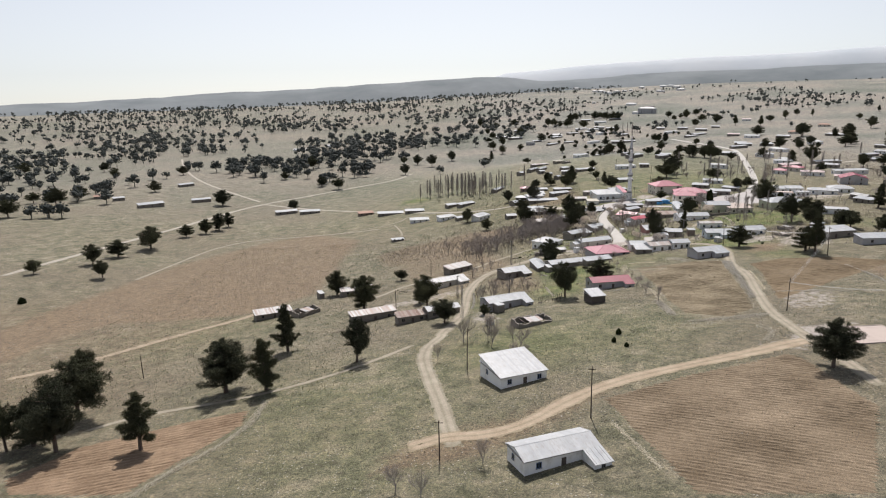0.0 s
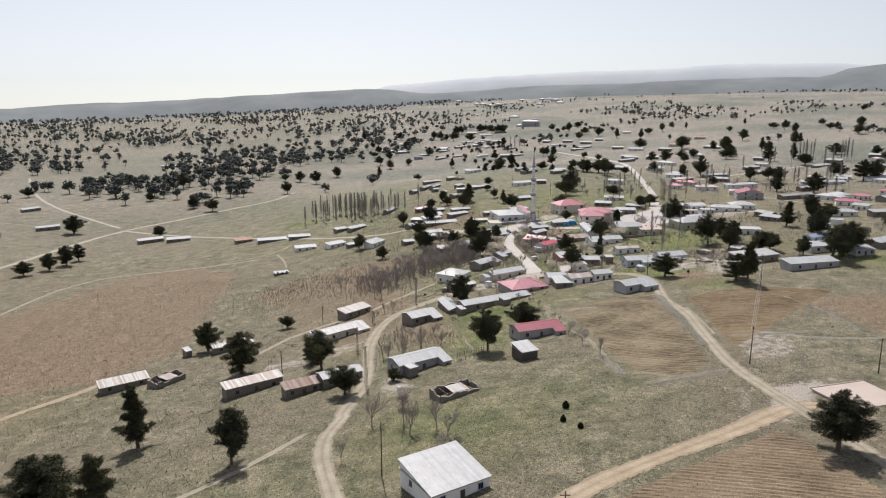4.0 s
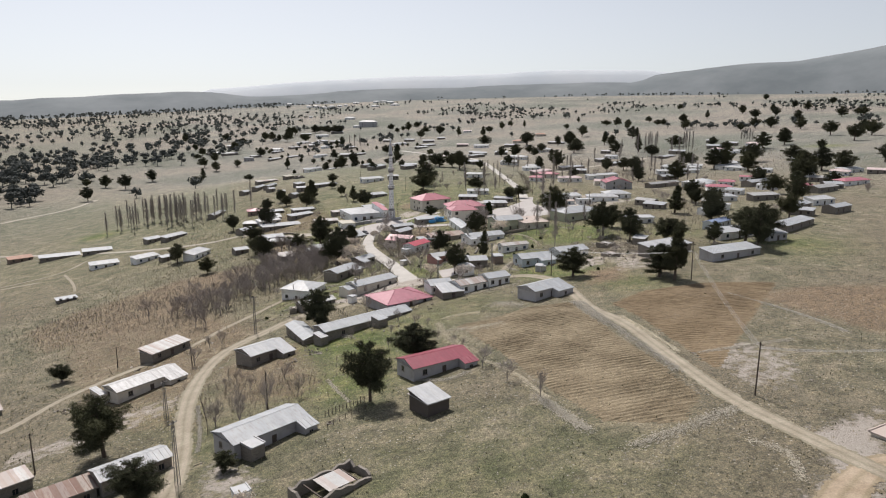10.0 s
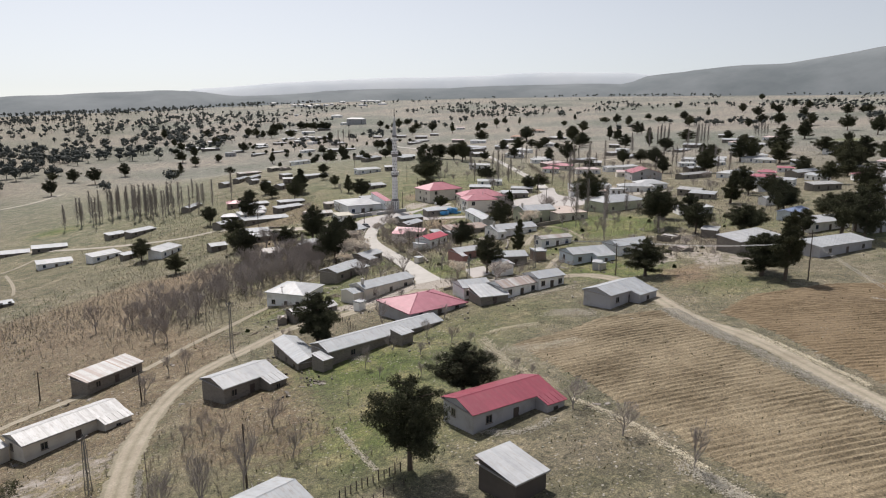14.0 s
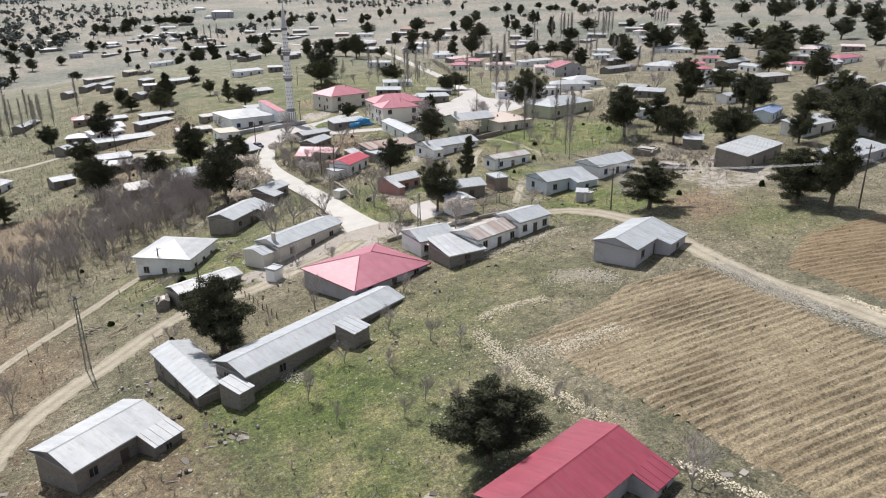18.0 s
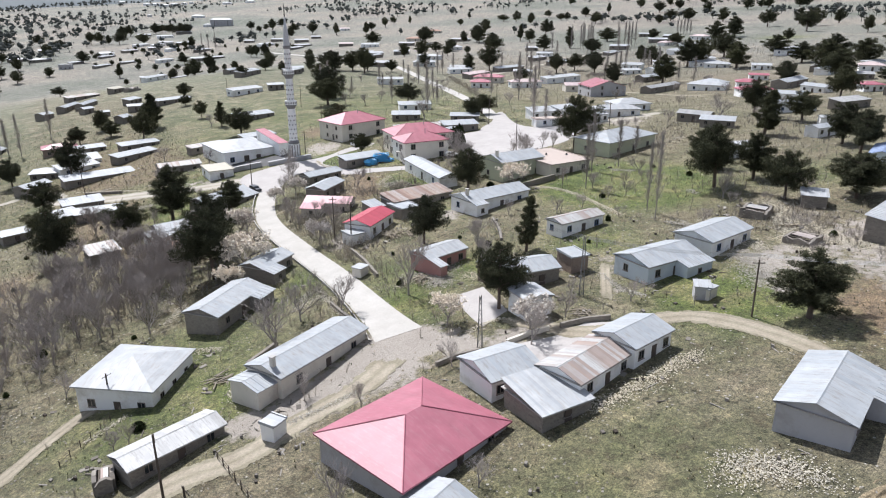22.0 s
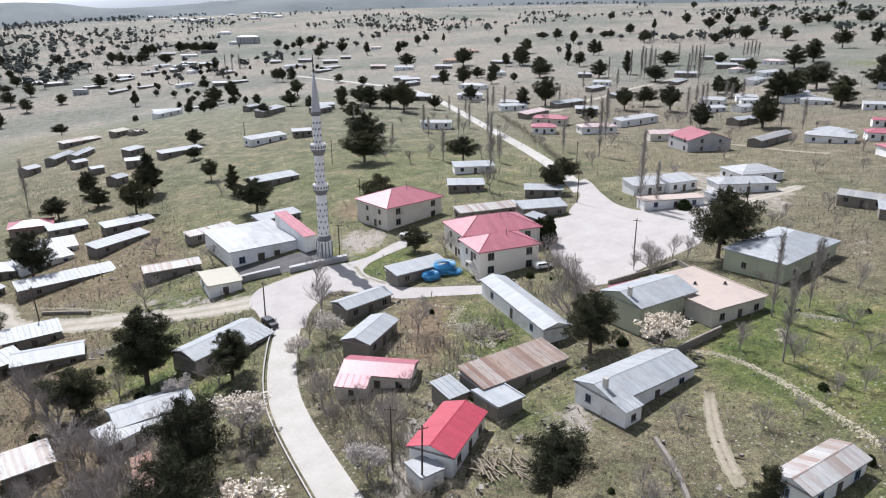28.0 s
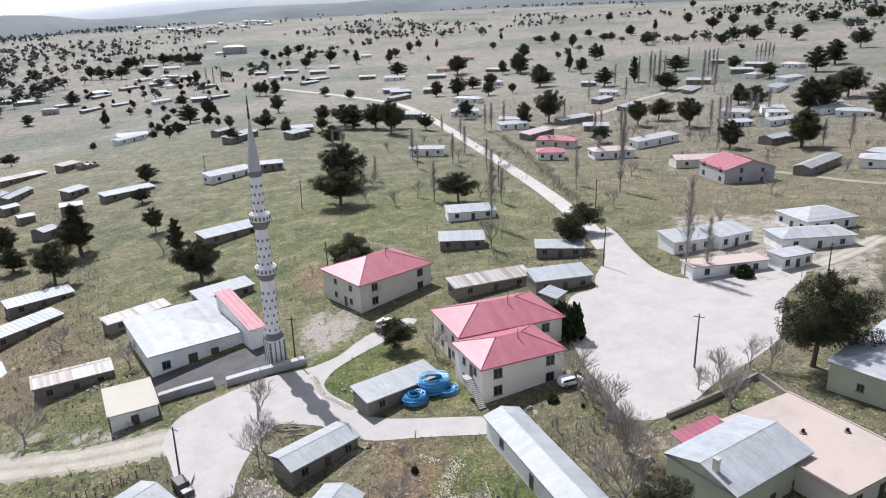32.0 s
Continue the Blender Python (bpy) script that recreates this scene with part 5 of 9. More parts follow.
house(43.6, 668.3, -6.6, 63.6, 18.1, 5.0, 2.6, "g", "silver", "stone")
house(42.1, 647.8, -6.8, 32.9, 6.1, 5.0, 2.6, "g", "silver", "stone")
house(47.8, 628.9, -6.4, 19.1, 5.4, 5.0, 2.6, "g", "silver", "stone")
house(23.9, 656.6, -9.3, 46.8, 7.2, 6.0, 2.6, "g", "silver", "stone")
house(53.7, 604.6, -5.9, 42.3, 6.1, 6.0, 2.6, "g", "silver", "stone")
house(62.5, 710.7, -4.8, 42.9, 10.4, 5.0, 2.6, "m", "cream", "stone")
house(70.1, 703.5, -3.7, 19.3, 7.3, 6.0, 2.5, "r", "none", "stone")
house(63.5, 650.7, -4.1, 43.6, 9.8, 5.0, 2.6, "m", "silver", "stone")
house(80.0, 633.1, -3.2, 21.3, 18.9, 5.0, 2.6, "m", "silver", "stone")
house(114.5, 628.4, -0.3, 21.6, 18.8, 6.0, 3.0, "m", "white", "white", windows=True)
house(100.0, 561.4, -2.7, 16.1, 17.4, 6.0, 2.6, "m", "silver", "stone")
house(94.3, 785.7, -6.5, 46.4, 24.0, 5.0, 2.6, "m", "silver", "white")
house(129.0, 898.0, -16.7, 40.5, 18.3, 4.0, 1.0, "f", "silver", "stone")
house(136.2, 702.9, 1.6, 45.4, 23.3, 6.0, 2.8, "m", "silver", "stone")
house(132.3, 729.0, 0.8, 40.7, 10.8, 5.0, 2.6, "g", "silver", "stone")
house(159.2, 688.5, 2.4, 30.8, 12.8, 6.0, 2.8, "m", "silver", "stone")
house(147.2, 1077.3, -17.4, 35.2, 21.2, 7.0, 3.0, "h", "white", "white")
house(116.4, 1100.1, -19.3, 33.6, 26.0, 5.0, 2.6, "m", "silver", "stone")
house(86.8, 1084.4, -20.7, 48.6, 26.0, 5.0, 2.6, "m", "silver", "stone")
house(54.2, 1099.4, -21.7, -14.6, 12.9, 9.0, 5.0, "f", "grey", "grey")
house(65.9, 1138.6, -20.4, 25.7, 17.0, 5.0, 2.6, "m", "white", "stone")
house(132.6, 1235.2, -16.2, 44.7, 26.0, 7.0, 2.8, "m", "grey", "stone")
house(157.2, 1318.5, -14.4, 40.7, 26.0, 8.0, 3.0, "h", "white", "white")
house(177.2, 1202.6, -14.0, 51.8, 26.0, 8.0, 3.0, "h", "white", "white")
house(202.7, 1153.1, -13.0, 44.6, 26.0, 8.0, 3.0, "h", "white", "stone")
house(196.6, 1056.9, -14.8, 21.1, 18.9, 5.0, 2.6, "m", "white", "stone")
house(278.6, 1150.3, -9.0, 30.2, 25.4, 8.0, 3.0, "h", "white", "white")
house(305.6, 1091.3, -7.9, 30.3, 26.0, 7.0, 2.8, "m", "white", "stone")
house(367.0, 1750.8, 4.0, 50.3, 50.0, 10.0, 6.0, "f", "palepink", "grey", name="school")
house(101.4, 1183.9, -18.3, 49.5, 26.0, 6.0, 2.6, "m", "silver", "stone")
house(288.7, 1069.3, -8.9, 33.5, 26.0, 6.0, 2.6, "m", "white", "stone")
house(174.9, 1291.8, -13.6, 47.5, 25.7, 8.0, 3.0, "h", "white", "white")
house(-35.4, 498.1, -20.7, 38.5, 13.8, 6.0, 2.8, "m", "white", "white")
house(-34.4, 546.5, -20.2, 37.5, 10.3, 5.0, 2.6, "m", "silver", "stone")
house(-22.8, 543.8, -18.7, 47.0, 16.9, 5.0, 2.6, "m", "silver", "stone")
house(-9.9, 481.1, -16.8, 55.9, 14.7, 7.0, 3.0, "m", "white", "white")
house(-24.9, 488.2, -19.0, 35.6, 6.5, 4.0, 2.4, "m", "silver", "stone")
house(10.6, 469.4, -14.0, 18.3, 7.4, 6.0, 2.6, "g", "silver", "stone")
house(20.3, 534.4, -12.5, -12.7, 8.9, 8.0, 2.8, "h", "white", "stone")
house(30.0, 532.9, -11.3, 20.6, 14.0, 6.0, 2.8, "m", "white", "white")
house(16.0, 518.1, -12.9, 43.4, 10.6, 6.0, 2.6, "g", "silver", "stone")
house(35.2, 514.7, -11.4, 12.1, 22.5, 6.0, 2.8, "m", "silver", "stone")
house(22.6, 473.5, -12.3, 24.5, 8.7, 6.0, 2.8, "m", "silver", "stone")
house(28.1, 483.5, -11.8, 7.9, 11.3, 6.0, 2.8, "m", "silver", "stone")
house(31.5, 470.7, -11.5, -2.2, 12.7, 7.0, 2.8, "g", "silver", "stone", single=True)
house(46.5, 435.6, -8.8, 10.0, 12.3, 7.0, 3.0, "g", "silver", "stone", single=True)
house(28.8, 432.4, -10.8, 11.1, 7.1, 6.0, 2.8, "m", "striped", "stone", single=True)
house(43.6, 417.4, -8.1, -89.6, 8.9, 2.8, 2.6, "m", "tile", "stone")
house(60.3, 451.7, -7.2, 30.0, 16.7, 7.0, 3.0, "g", "silver", "stone", wing=(0.5,1,2.5), single=True)
house(26.4, 569.6, -11.2, -0.9, 12.4, 8.0, 3.2, "h", "pinkr", "brown")
house(36.2, 558.5, -9.8, 12.3, 11.2, 5.0, 2.6, "m", "silver", "stone")
house(31.8, 542.6, -10.9, 6.9, 13.1, 8.0, 2.8, "m", "white", "white")
house(52.3, 548.1, -8.1, 15.9, 14.7, 5.0, 2.7, "m", "silver", "stone", windows=True)
house(48.8, 533.2, -8.8, 32.1, 17.3, 5.0, 2.7, "m", "silver", "stone")
house(42.8, 431.7, -8.9, 25.1, 9.7, 5.0, 2.7, "m", "silver", "white")
house(2.1, 589.9, -13.9, 66.7, 19.5, 5.0, 2.4, "g", "silver", "stone")
house(-185.7, 604.3, -36.3, 30.3, 19.5, 6.0, 2.7, "m", "white", "stone")
house(-163.1, 599.6, -35.3, 16.6, 18.1, 6.0, 2.7, "m", "silver", "stone")
house(-106.5, 563.4, -29.9, 24.2, 12.9, 6.0, 2.6, "m", "tile", "brown")
house(-83.9, 551.0, -27.8, 11.9, 20.9, 6.0, 2.7, "m", "silver", "stone")
house(-64.0, 546.7, -25.0, 10.2, 15.6, 6.0, 2.7, "m", "silver", "stone")
house(-55.4, 503.6, -23.7, 17.0, 14.2, 6.0, 2.7, "m", "white", "white")
house(-63.2, 442.1, -23.8, 23.6, 8.5, 4.0, 1.6, "m", "silver", "stone")
house(-326.4, 635.7, -35.0, 40.0, 24.0, 8.0, 2.8, "m", "silver", "stone")
house(-398.6, 678.0, -34.3, 26.5, 15.5, 6.0, 2.6, "m", "tile", "stone")
house(-375.4, 668.0, -34.5, 36.4, 11.4, 6.0, 2.6, "m", "white", "stone")
house(-333.1, 1188.1, -37.0, -3.8, 26.0, 8.0, 3.0, "m", "white", "white")
house(-288.8, 1236.9, -35.0, -4.3, 25.9, 8.0, 3.0, "m", "white", "white")
house(-292.6, 673.0, -36.8, 32.0, 18.9, 6.0, 2.6, "m", "silver", "stone")
house(-352.0, 772.2, -35.9, 47.1, 17.9, 6.0, 2.6, "m", "silver", "stone")
house(168.5, 311.0, 6.5, 7.4, 23.3, 7.0, 3.0, "m", "silver", "grey")
house(202.6, 327.9, 7.4, 0.8, 9.6, 7.0, 2.8, "m", "silver", "grey")
house(228.0, 342.3, 7.8, 22.9, 27.4, 6.0, 2.8, "m", "silver", "stone")
house(153.5, 327.3, 5.5, 14.9, 21.0, 8.0, 3.4, "m", "white", "stone")
house(155.9, 346.3, 5.1, -53.0, 5.3, 5.0, 2.6, "m", "white", "stone")
house(202.5, 358.8, 6.8, 23.8, 15.4, 6.0, 2.8, "g", "bluer", "blue")
house(182.5, 387.3, 5.1, -18.7, 13.3, 8.0, 3.0, "f", "white", "white", windows=True)
house(292.0, 465.1, 5.1, -29.9, 14.8, 8.0, 3.2, "h", "pinkr", "white")
house(303.4, 499.4, 3.1, -60.9, 17.9, 9.0, 3.2, "h", "white", "white", windows=True)
house(404.0, 587.6, 3.3, -10.4, 20.6, 8.0, 3.0, "h", "white", "white")
house(213.8, 418.9, 5.4, -54.6, 11.2, 6.0, 2.6, "m", "silver", "stone")
house(332.4, 476.5, 5.8, 13.8, 26.0, 8.0, 3.0, "g", "silver", "stone")
house(402.5, 507.9, 7.1, 25.7, 26.0, 7.0, 3.0, "g", "grey", "stone")
house(344.1, 431.3, 8.6, -21.4, 11.0, 8.0, 3.0, "g", "silver", "stone")
house(386.7, 493.2, 7.3, 9.7, 15.1, 8.0, 3.0, "h", "silver", "white")
house(328.6, 423.5, 8.5, 11.6, 19.8, 8.0, 3.0, "g", "grey", "stone")
house(264.4, 378.1, 8.2, 19.5, 17.1, 8.0, 3.0, "g", "silver", "stone")
house(258.7, 424.7, 6.3, -19.8, 17.4, 8.0, 3.0, "h", "silver", "white")
house(497.5, 706.4, 7.3, 10.6, 26.0, 8.0, 3.0, "h", "palepink", "white")
house(453.4, 657.6, 5.1, 21.7, 26.0, 7.0, 3.0, "m", "white", "white")
house(366.4, 437.8, 9.2, 4.0, 22.0, 9.0, 3.0, "h", "pinkr", "white")
house(274.0, 363.7, 8.8, 15.0, 15.0, 7.0, 3.0, "g", "silver", "stone")
house(88.8, 498.3, -3.6, 8.7, 3.5, 17.7, 4.2, "m", "pinkr", "white", name="side_hall")
house(40.4, 347.6, -5.2, 24.5, 3.9, 6.0, 2.7, "g", "silver", "cream", name="annexe")
house(130.8, 420.9, 1.2, 1.5, 8.4, 2.8, 2.3, "m", "pink", "white", name="shed")
house(104.0, 329.3, 2.4, -41.3, 2.6, 2.5, 2.2, "m", "white", "grey", name="outbuilding")
house(208.8, 461.5, 3.7, -22.5, 17.6, 8.0, 3.0, "h", "white", "white")
house(491.1, 588.4, 9.0, 20.4, 26.0, 7.0, 3.0, "h", "white", "white")
house(420.8, 487.6, 9.4, 2.2, 20.8, 7.0, 3.0, "m", "white", "white")
house(287.6, 386.5, 8.5, 0.5, 14.7, 7.0, 3.0, "m", "white", "white")
house(278.7, 414.7, 7.3, -2.1, 17.4, 6.0, 3.0, "m", "grey", "stone")
house(193.4, 338.5, 6.8, 5.0, 19.5, 7.0, 3.0, "m", "silver", "white")
house(101.9, 187.3, 8.8, -79.8, 12.5, 15.3, 0.6, "f", "slab", "cream", name="foundation")
house(317.3, 452.9, 6.2, -91.3, 12.0, 7.0, 3.0, "g", "silver", "white")
house(222.5, 388.4, 6.7, 0.6, 11.1, 5.0, 2.8, "g", "silver", "white")
house(285.6, 443.9, 6.0, -62.0, 10.3, 6.0, 3.0, "m", "silver", "white")
house(330.0, 437.3, 7.8, -31.3, 8.9, 7.0, 3.0, "h", "pinkr", "white")
house(61.8, 626.4, -4.4, -0.3, 7.3, 4.5, 2.7, "m", "white", "stone")
house(98.7, 823.8, -11.2, 0.3, 17.7, 8.0, 3.0, "m", "white", "stone")
house(130.9, 629.4, 1.1, -8.1, 8.7, 4.8, 2.7, "m", "white", "stone")
house(33.4, 1201.3, -20.9, 13.0, 24.0, 8.0, 3.0, "m", "white", "stone")
house(176.6, 1052.7, -15.5, -3.8, 14.2, 7.8, 3.0, "m", "white", "stone")
house(161.5, 1237.4, -14.3, 4.4, 14.8, 8.0, 3.0, "m", "silver", "stone")
house(188.8, 1315.7, -12.3, -21.6, 19.3, 8.0, 3.0, "m", "silver", "stone")
house(103.1, 1213.5, -17.4, -4.9, 20.0, 11.0, 3.0, "h", "white", "white")
house(207.6, 1281.1, -11.6, 2.6, 23.3, 8.0, 3.0, "m", "silver", "stone")
house(208.7, 1441.3, -9.4, -4.3, 24.0, 8.0, 3.0, "m", "white", "white")
house(245.9, 1490.0, -6.5, 1.3, 24.0, 8.0, 3.0, "m", "white", "stone")
house(187.6, 1501.6, -9.3, -17.9, 20.9, 8.0, 3.0, "m", "silver", "stone")
house(46.8, 1341.9, -19.2, -1.1, 24.0, 8.0, 3.0, "m", "silver", "stone")
house(11.4, 1232.0, -21.8, -5.1, 21.8, 8.0, 3.0, "m", "white", "stone")
house(326.1, 1155.2, -5.9, -17.7, 18.3, 8.0, 3.0, "m", "white", "stone")
house(360.1, 1194.7, -4.1, -18.1, 13.4, 7.3, 2.7, "m", "silver", "stone")
house(309.4, 1202.4, -6.7, -30.6, 16.2, 8.0, 3.0, "m", "silver", "stone")
house(278.5, 1224.9, -8.2, -22.7, 13.4, 7.4, 2.7, "m", "silver", "stone")
house(351.0, 1000.0, -4.4, -30.8, 20.2, 8.0, 3.0, "m", "white", "white")
house(299.2, 875.3, -4.2, -13.5, 16.5, 8.0, 3.0, "m", "silver", "stone")
house(493.1, 1107.6, 2.8, -22.6, 17.3, 11.0, 3.0, "h", "tile", "cream")
house(379.8, 967.8, -2.4, -37.3, 17.4, 8.0, 3.0, "m", "white", "stone")
house(165.6, 700.7, 2.5, -10.0, 10.8, 5.9, 2.7, "m", "silver", "stone")
house(269.3, 674.1, 0.2, -43.4, 12.7, 7.0, 2.7, "g", "white", "white")
house(443.0, 1295.5, 0.9, -19.2, 15.1, 8.0, 3.0, "m", "palepink", "white")
house(382.6, 729.9, 1.3, -50.7, 12.7, 7.0, 2.7, "m", "white", "white")
house(368.8, 616.9, 1.1, -62.4, 14.0, 7.7, 3.0, "m", "white", "white")
house(389.3, 610.8, 2.3, -40.4, 12.2, 6.7, 2.7, "m", "white", "white")
house(537.6, 742.1, 9.9, -58.2, 15.5, 8.0, 3.0, "m", "white", "stone")
house(217.7, 431.4, 5.3, -67.4, 11.6, 6.4, 2.7, "g", "grey", "stone")
house(552.6, 791.7, 9.7, -34.2, 11.1, 6.1, 2.7, "m", "white", "stone")
house(507.4, 729.8, 8.3, -38.7, 16.8, 8.0, 3.0, "m", "silver", "stone")
house(407.4, 780.1, 2.2, -44.8, 11.2, 6.2, 2.7, "m", "white", "stone")
house(319.0, 489.7, 4.6, -46.8, 10.3, 8.2, 3.0, "h", "pinkr", "white", windows=True)
house(416.4, 600.4, 4.4, -47.9, 16.1, 11.0, 3.0, "h", "white", "white", windows=True)
house(352.1, 508.3, 4.7, -47.7, 10.1, 5.6, 2.7, "g", "pinkr", "white")
house(465.9, 572.2, 9.2, -62.8, 17.6, 8.0, 3.0, "g", "white", "white")
house(238.6, 396.9, 7.0, -44.6, 6.0, 4.5, 2.7, "g", "white", "white")
house(369.5, 464.7, 8.1, -53.7, 11.2, 6.2, 2.7, "m", "grey", "stone")
house(379.8, 600.8, 2.0, -33.1, 10.5, 5.8, 2.7, "m", "white", "white")
house(422.3, 467.3, 11.0, -51.1, 12.5, 6.9, 2.7, "m", "palepink", "stone")
house(396.2, 539.9, 5.4, -51.5, 11.5, 6.3, 2.7, "m", "white", "white")
house(404.2, 480.3, 9.2, -55.2, 12.4, 10.0, 3.0, "h", "palepink", "white", windows=True)
house(255.1, 365.2, 8.2, -60.0, 10.6, 5.8, 2.7, "m", "silver", "stone")
house(451.9, 718.4, 5.0, -48.7, 16.2, 8.0, 3.0, "m", "silver", "stone")
house(372.8, 856.6, -0.4, -40.2, 15.3, 11.0, 3.0, "h", "white", "white")
house(263.1, 711.7, 0.8, -30.9, 15.8, 11.0, 3.0, "h", "white", "white")
house(416.0, 1018.2, -0.8, -22.9, 20.0, 11.0, 3.0, "h", "tile", "cream")
house(230.6, 716.3, 1.7, -36.3, 13.6, 7.5, 2.7, "m", "white", "stone")
house(303.7, 902.9, -5.2, -17.1, 14.3, 7.8, 3.0, "m", "silver", "stone")
house(319.0, 858.9, -2.6, -29.0, 14.9, 8.0, 3.0, "m", "silver", "stone")
house(230.9, 588.5, 0.4, -33.4, 11.0, 8.8, 3.0, "h", "pinkr", "white", windows=True)
house(264.7, 544.1, 1.0, -25.4, 21.1, 8.0, 3.0, "g", "palepink", "cream")
house(339.6, 1041.4, -5.3, -21.5, 16.8, 8.0, 3.0, "m", "palepink", "stone")
house(292.4, 634.6, -0.6, -36.6, 12.6, 6.9, 2.7, "m", "white", "stone")
house(325.7, 2941.6, 35.4, -32.0, 26.0, 14.0, 4.2, "h", "white", "white")
house(340.7, 2506.4, 30.8, -34.1, 17.7, 12.4, 4.2, "h", "white", "white")
house(358.2, 2474.8, 30.8, -29.4, 23.3, 14.0, 4.2, "h", "white", "white")
house(365.6, 2372.1, 28.3, -33.3, 26.0, 14.0, 4.2, "h", "white", "white")
house(398.4, 2406.0, 31.0, -34.7, 19.2, 13.5, 4.2, "h", "white", "white")
house(425.4, 2414.4, 32.5, -29.4, 14.8, 10.4, 4.2, "h", "white", "white")
house(450.4, 2443.1, 34.5, -21.1, 12.7, 8.9, 4.2, "h", "white", "white")
house(515.2, 2586.1, 40.9, -23.0, 21.1, 14.0, 4.2, "h", "white", "white")
house(345.2, 1854.7, 9.4, -23.5, 25.1, 14.0, 4.2, "h", "white", "white")
house(514.8, 2295.0, 33.4, -32.2, 22.8, 14.0, 4.2, "h", "white", "white")
house(616.2, 2591.3, 45.4, -27.2, 25.1, 14.0, 4.2, "h", "white", "white")
house(614.5, 2497.3, 43.5, -31.4, 26.0, 14.0, 4.2, "h", "white", "white")
house(580.9, 2307.8, 37.0, -33.0, 26.0, 14.0, 4.2, "h", "white", "white")
house(592.1, 2599.3, 44.5, -34.1, 22.6, 14.0, 4.2, "h", "white", "white")
house(269.0, 1986.3, 10.0, -32.4, 9.0, 6.3, 4.2, "h", "white", "white")
house(308.3, 1605.2, -0.4, -20.9, 14.0, 9.8, 4.2, "h", "white", "white")
house(333.0, 1600.7, 0.8, -27.8, 38.0, 13.0, 11.0, "h", "white", "grey", windows=True, storeys=3, name="school")


# ---- trees ----
def tube(verts, faces, a, b, ra, rb, sides=5):
    d = (b - a).normalized()
    u = d.orthogonal().normalized()
    w = d.cross(u)
    n = len(verts)
    for p, r in ((a, ra), (b, rb)):
        for i in range(sides):
            q = p + (u * math.cos(2 * math.pi * i / sides) + w * math.sin(2 * math.pi * i / sides)) * r
            verts.append(q[:])
    for i in range(sides):
        faces.append((n + i, n + (i + 1) % sides, n + sides + (i + 1) % sides, n + sides + i))


def sweep(verts, faces, pts, r, sides=4):
    """One unbroken tube through the points."""
    n = len(verts)
    for i, p in enumerate(pts):
        d = (pts[min(i + 1, len(pts) - 1)] - pts[max(i - 1, 0)]).normalized()
        u = d.cross(Vector((0, 0, 1))).normalized()
        w = u.cross(d)
        verts += [(p + (u * math.cos(2 * math.pi * k / sides) + w * math.sin(2 * math.pi * k / sides)) * r)[:] for k in range(sides)]
    for i in range(len(pts) - 1):
        for k in range(sides):
            a, b = n + i * sides + k, n + i * sides + (k + 1) % sides
            faces.append((a, b, b + sides, a + sides))


def tuft(verts, faces, c, size, rnd, blades=4, thin=(0.3, 0.5)):
    """A small spray of leaves: crossed, bent blades."""
    for _ in range(blades):
        d = Vector((rnd.gauss(0, 1), rnd.gauss(0, 1), rnd.gauss(0.35, 0.8))).normalized()
        u = d.orthogonal().normalized()
        u.rotate(Matrix.Rotation(rnd.uniform(0, 6.28), 3, d))
        n, w = len(verts), size * rnd.uniform(*thin)
        verts += [(c - u * w * 0.4)[:], (c + u * w * 0.4)[:], (c + d * size * 0.6 + u * w)[:], (c + d * size * 1.1)[:], (c + d * size * 0.6 - u * w)[:]]
        faces.append((n, n + 1, n + 2, n + 3, n + 4))


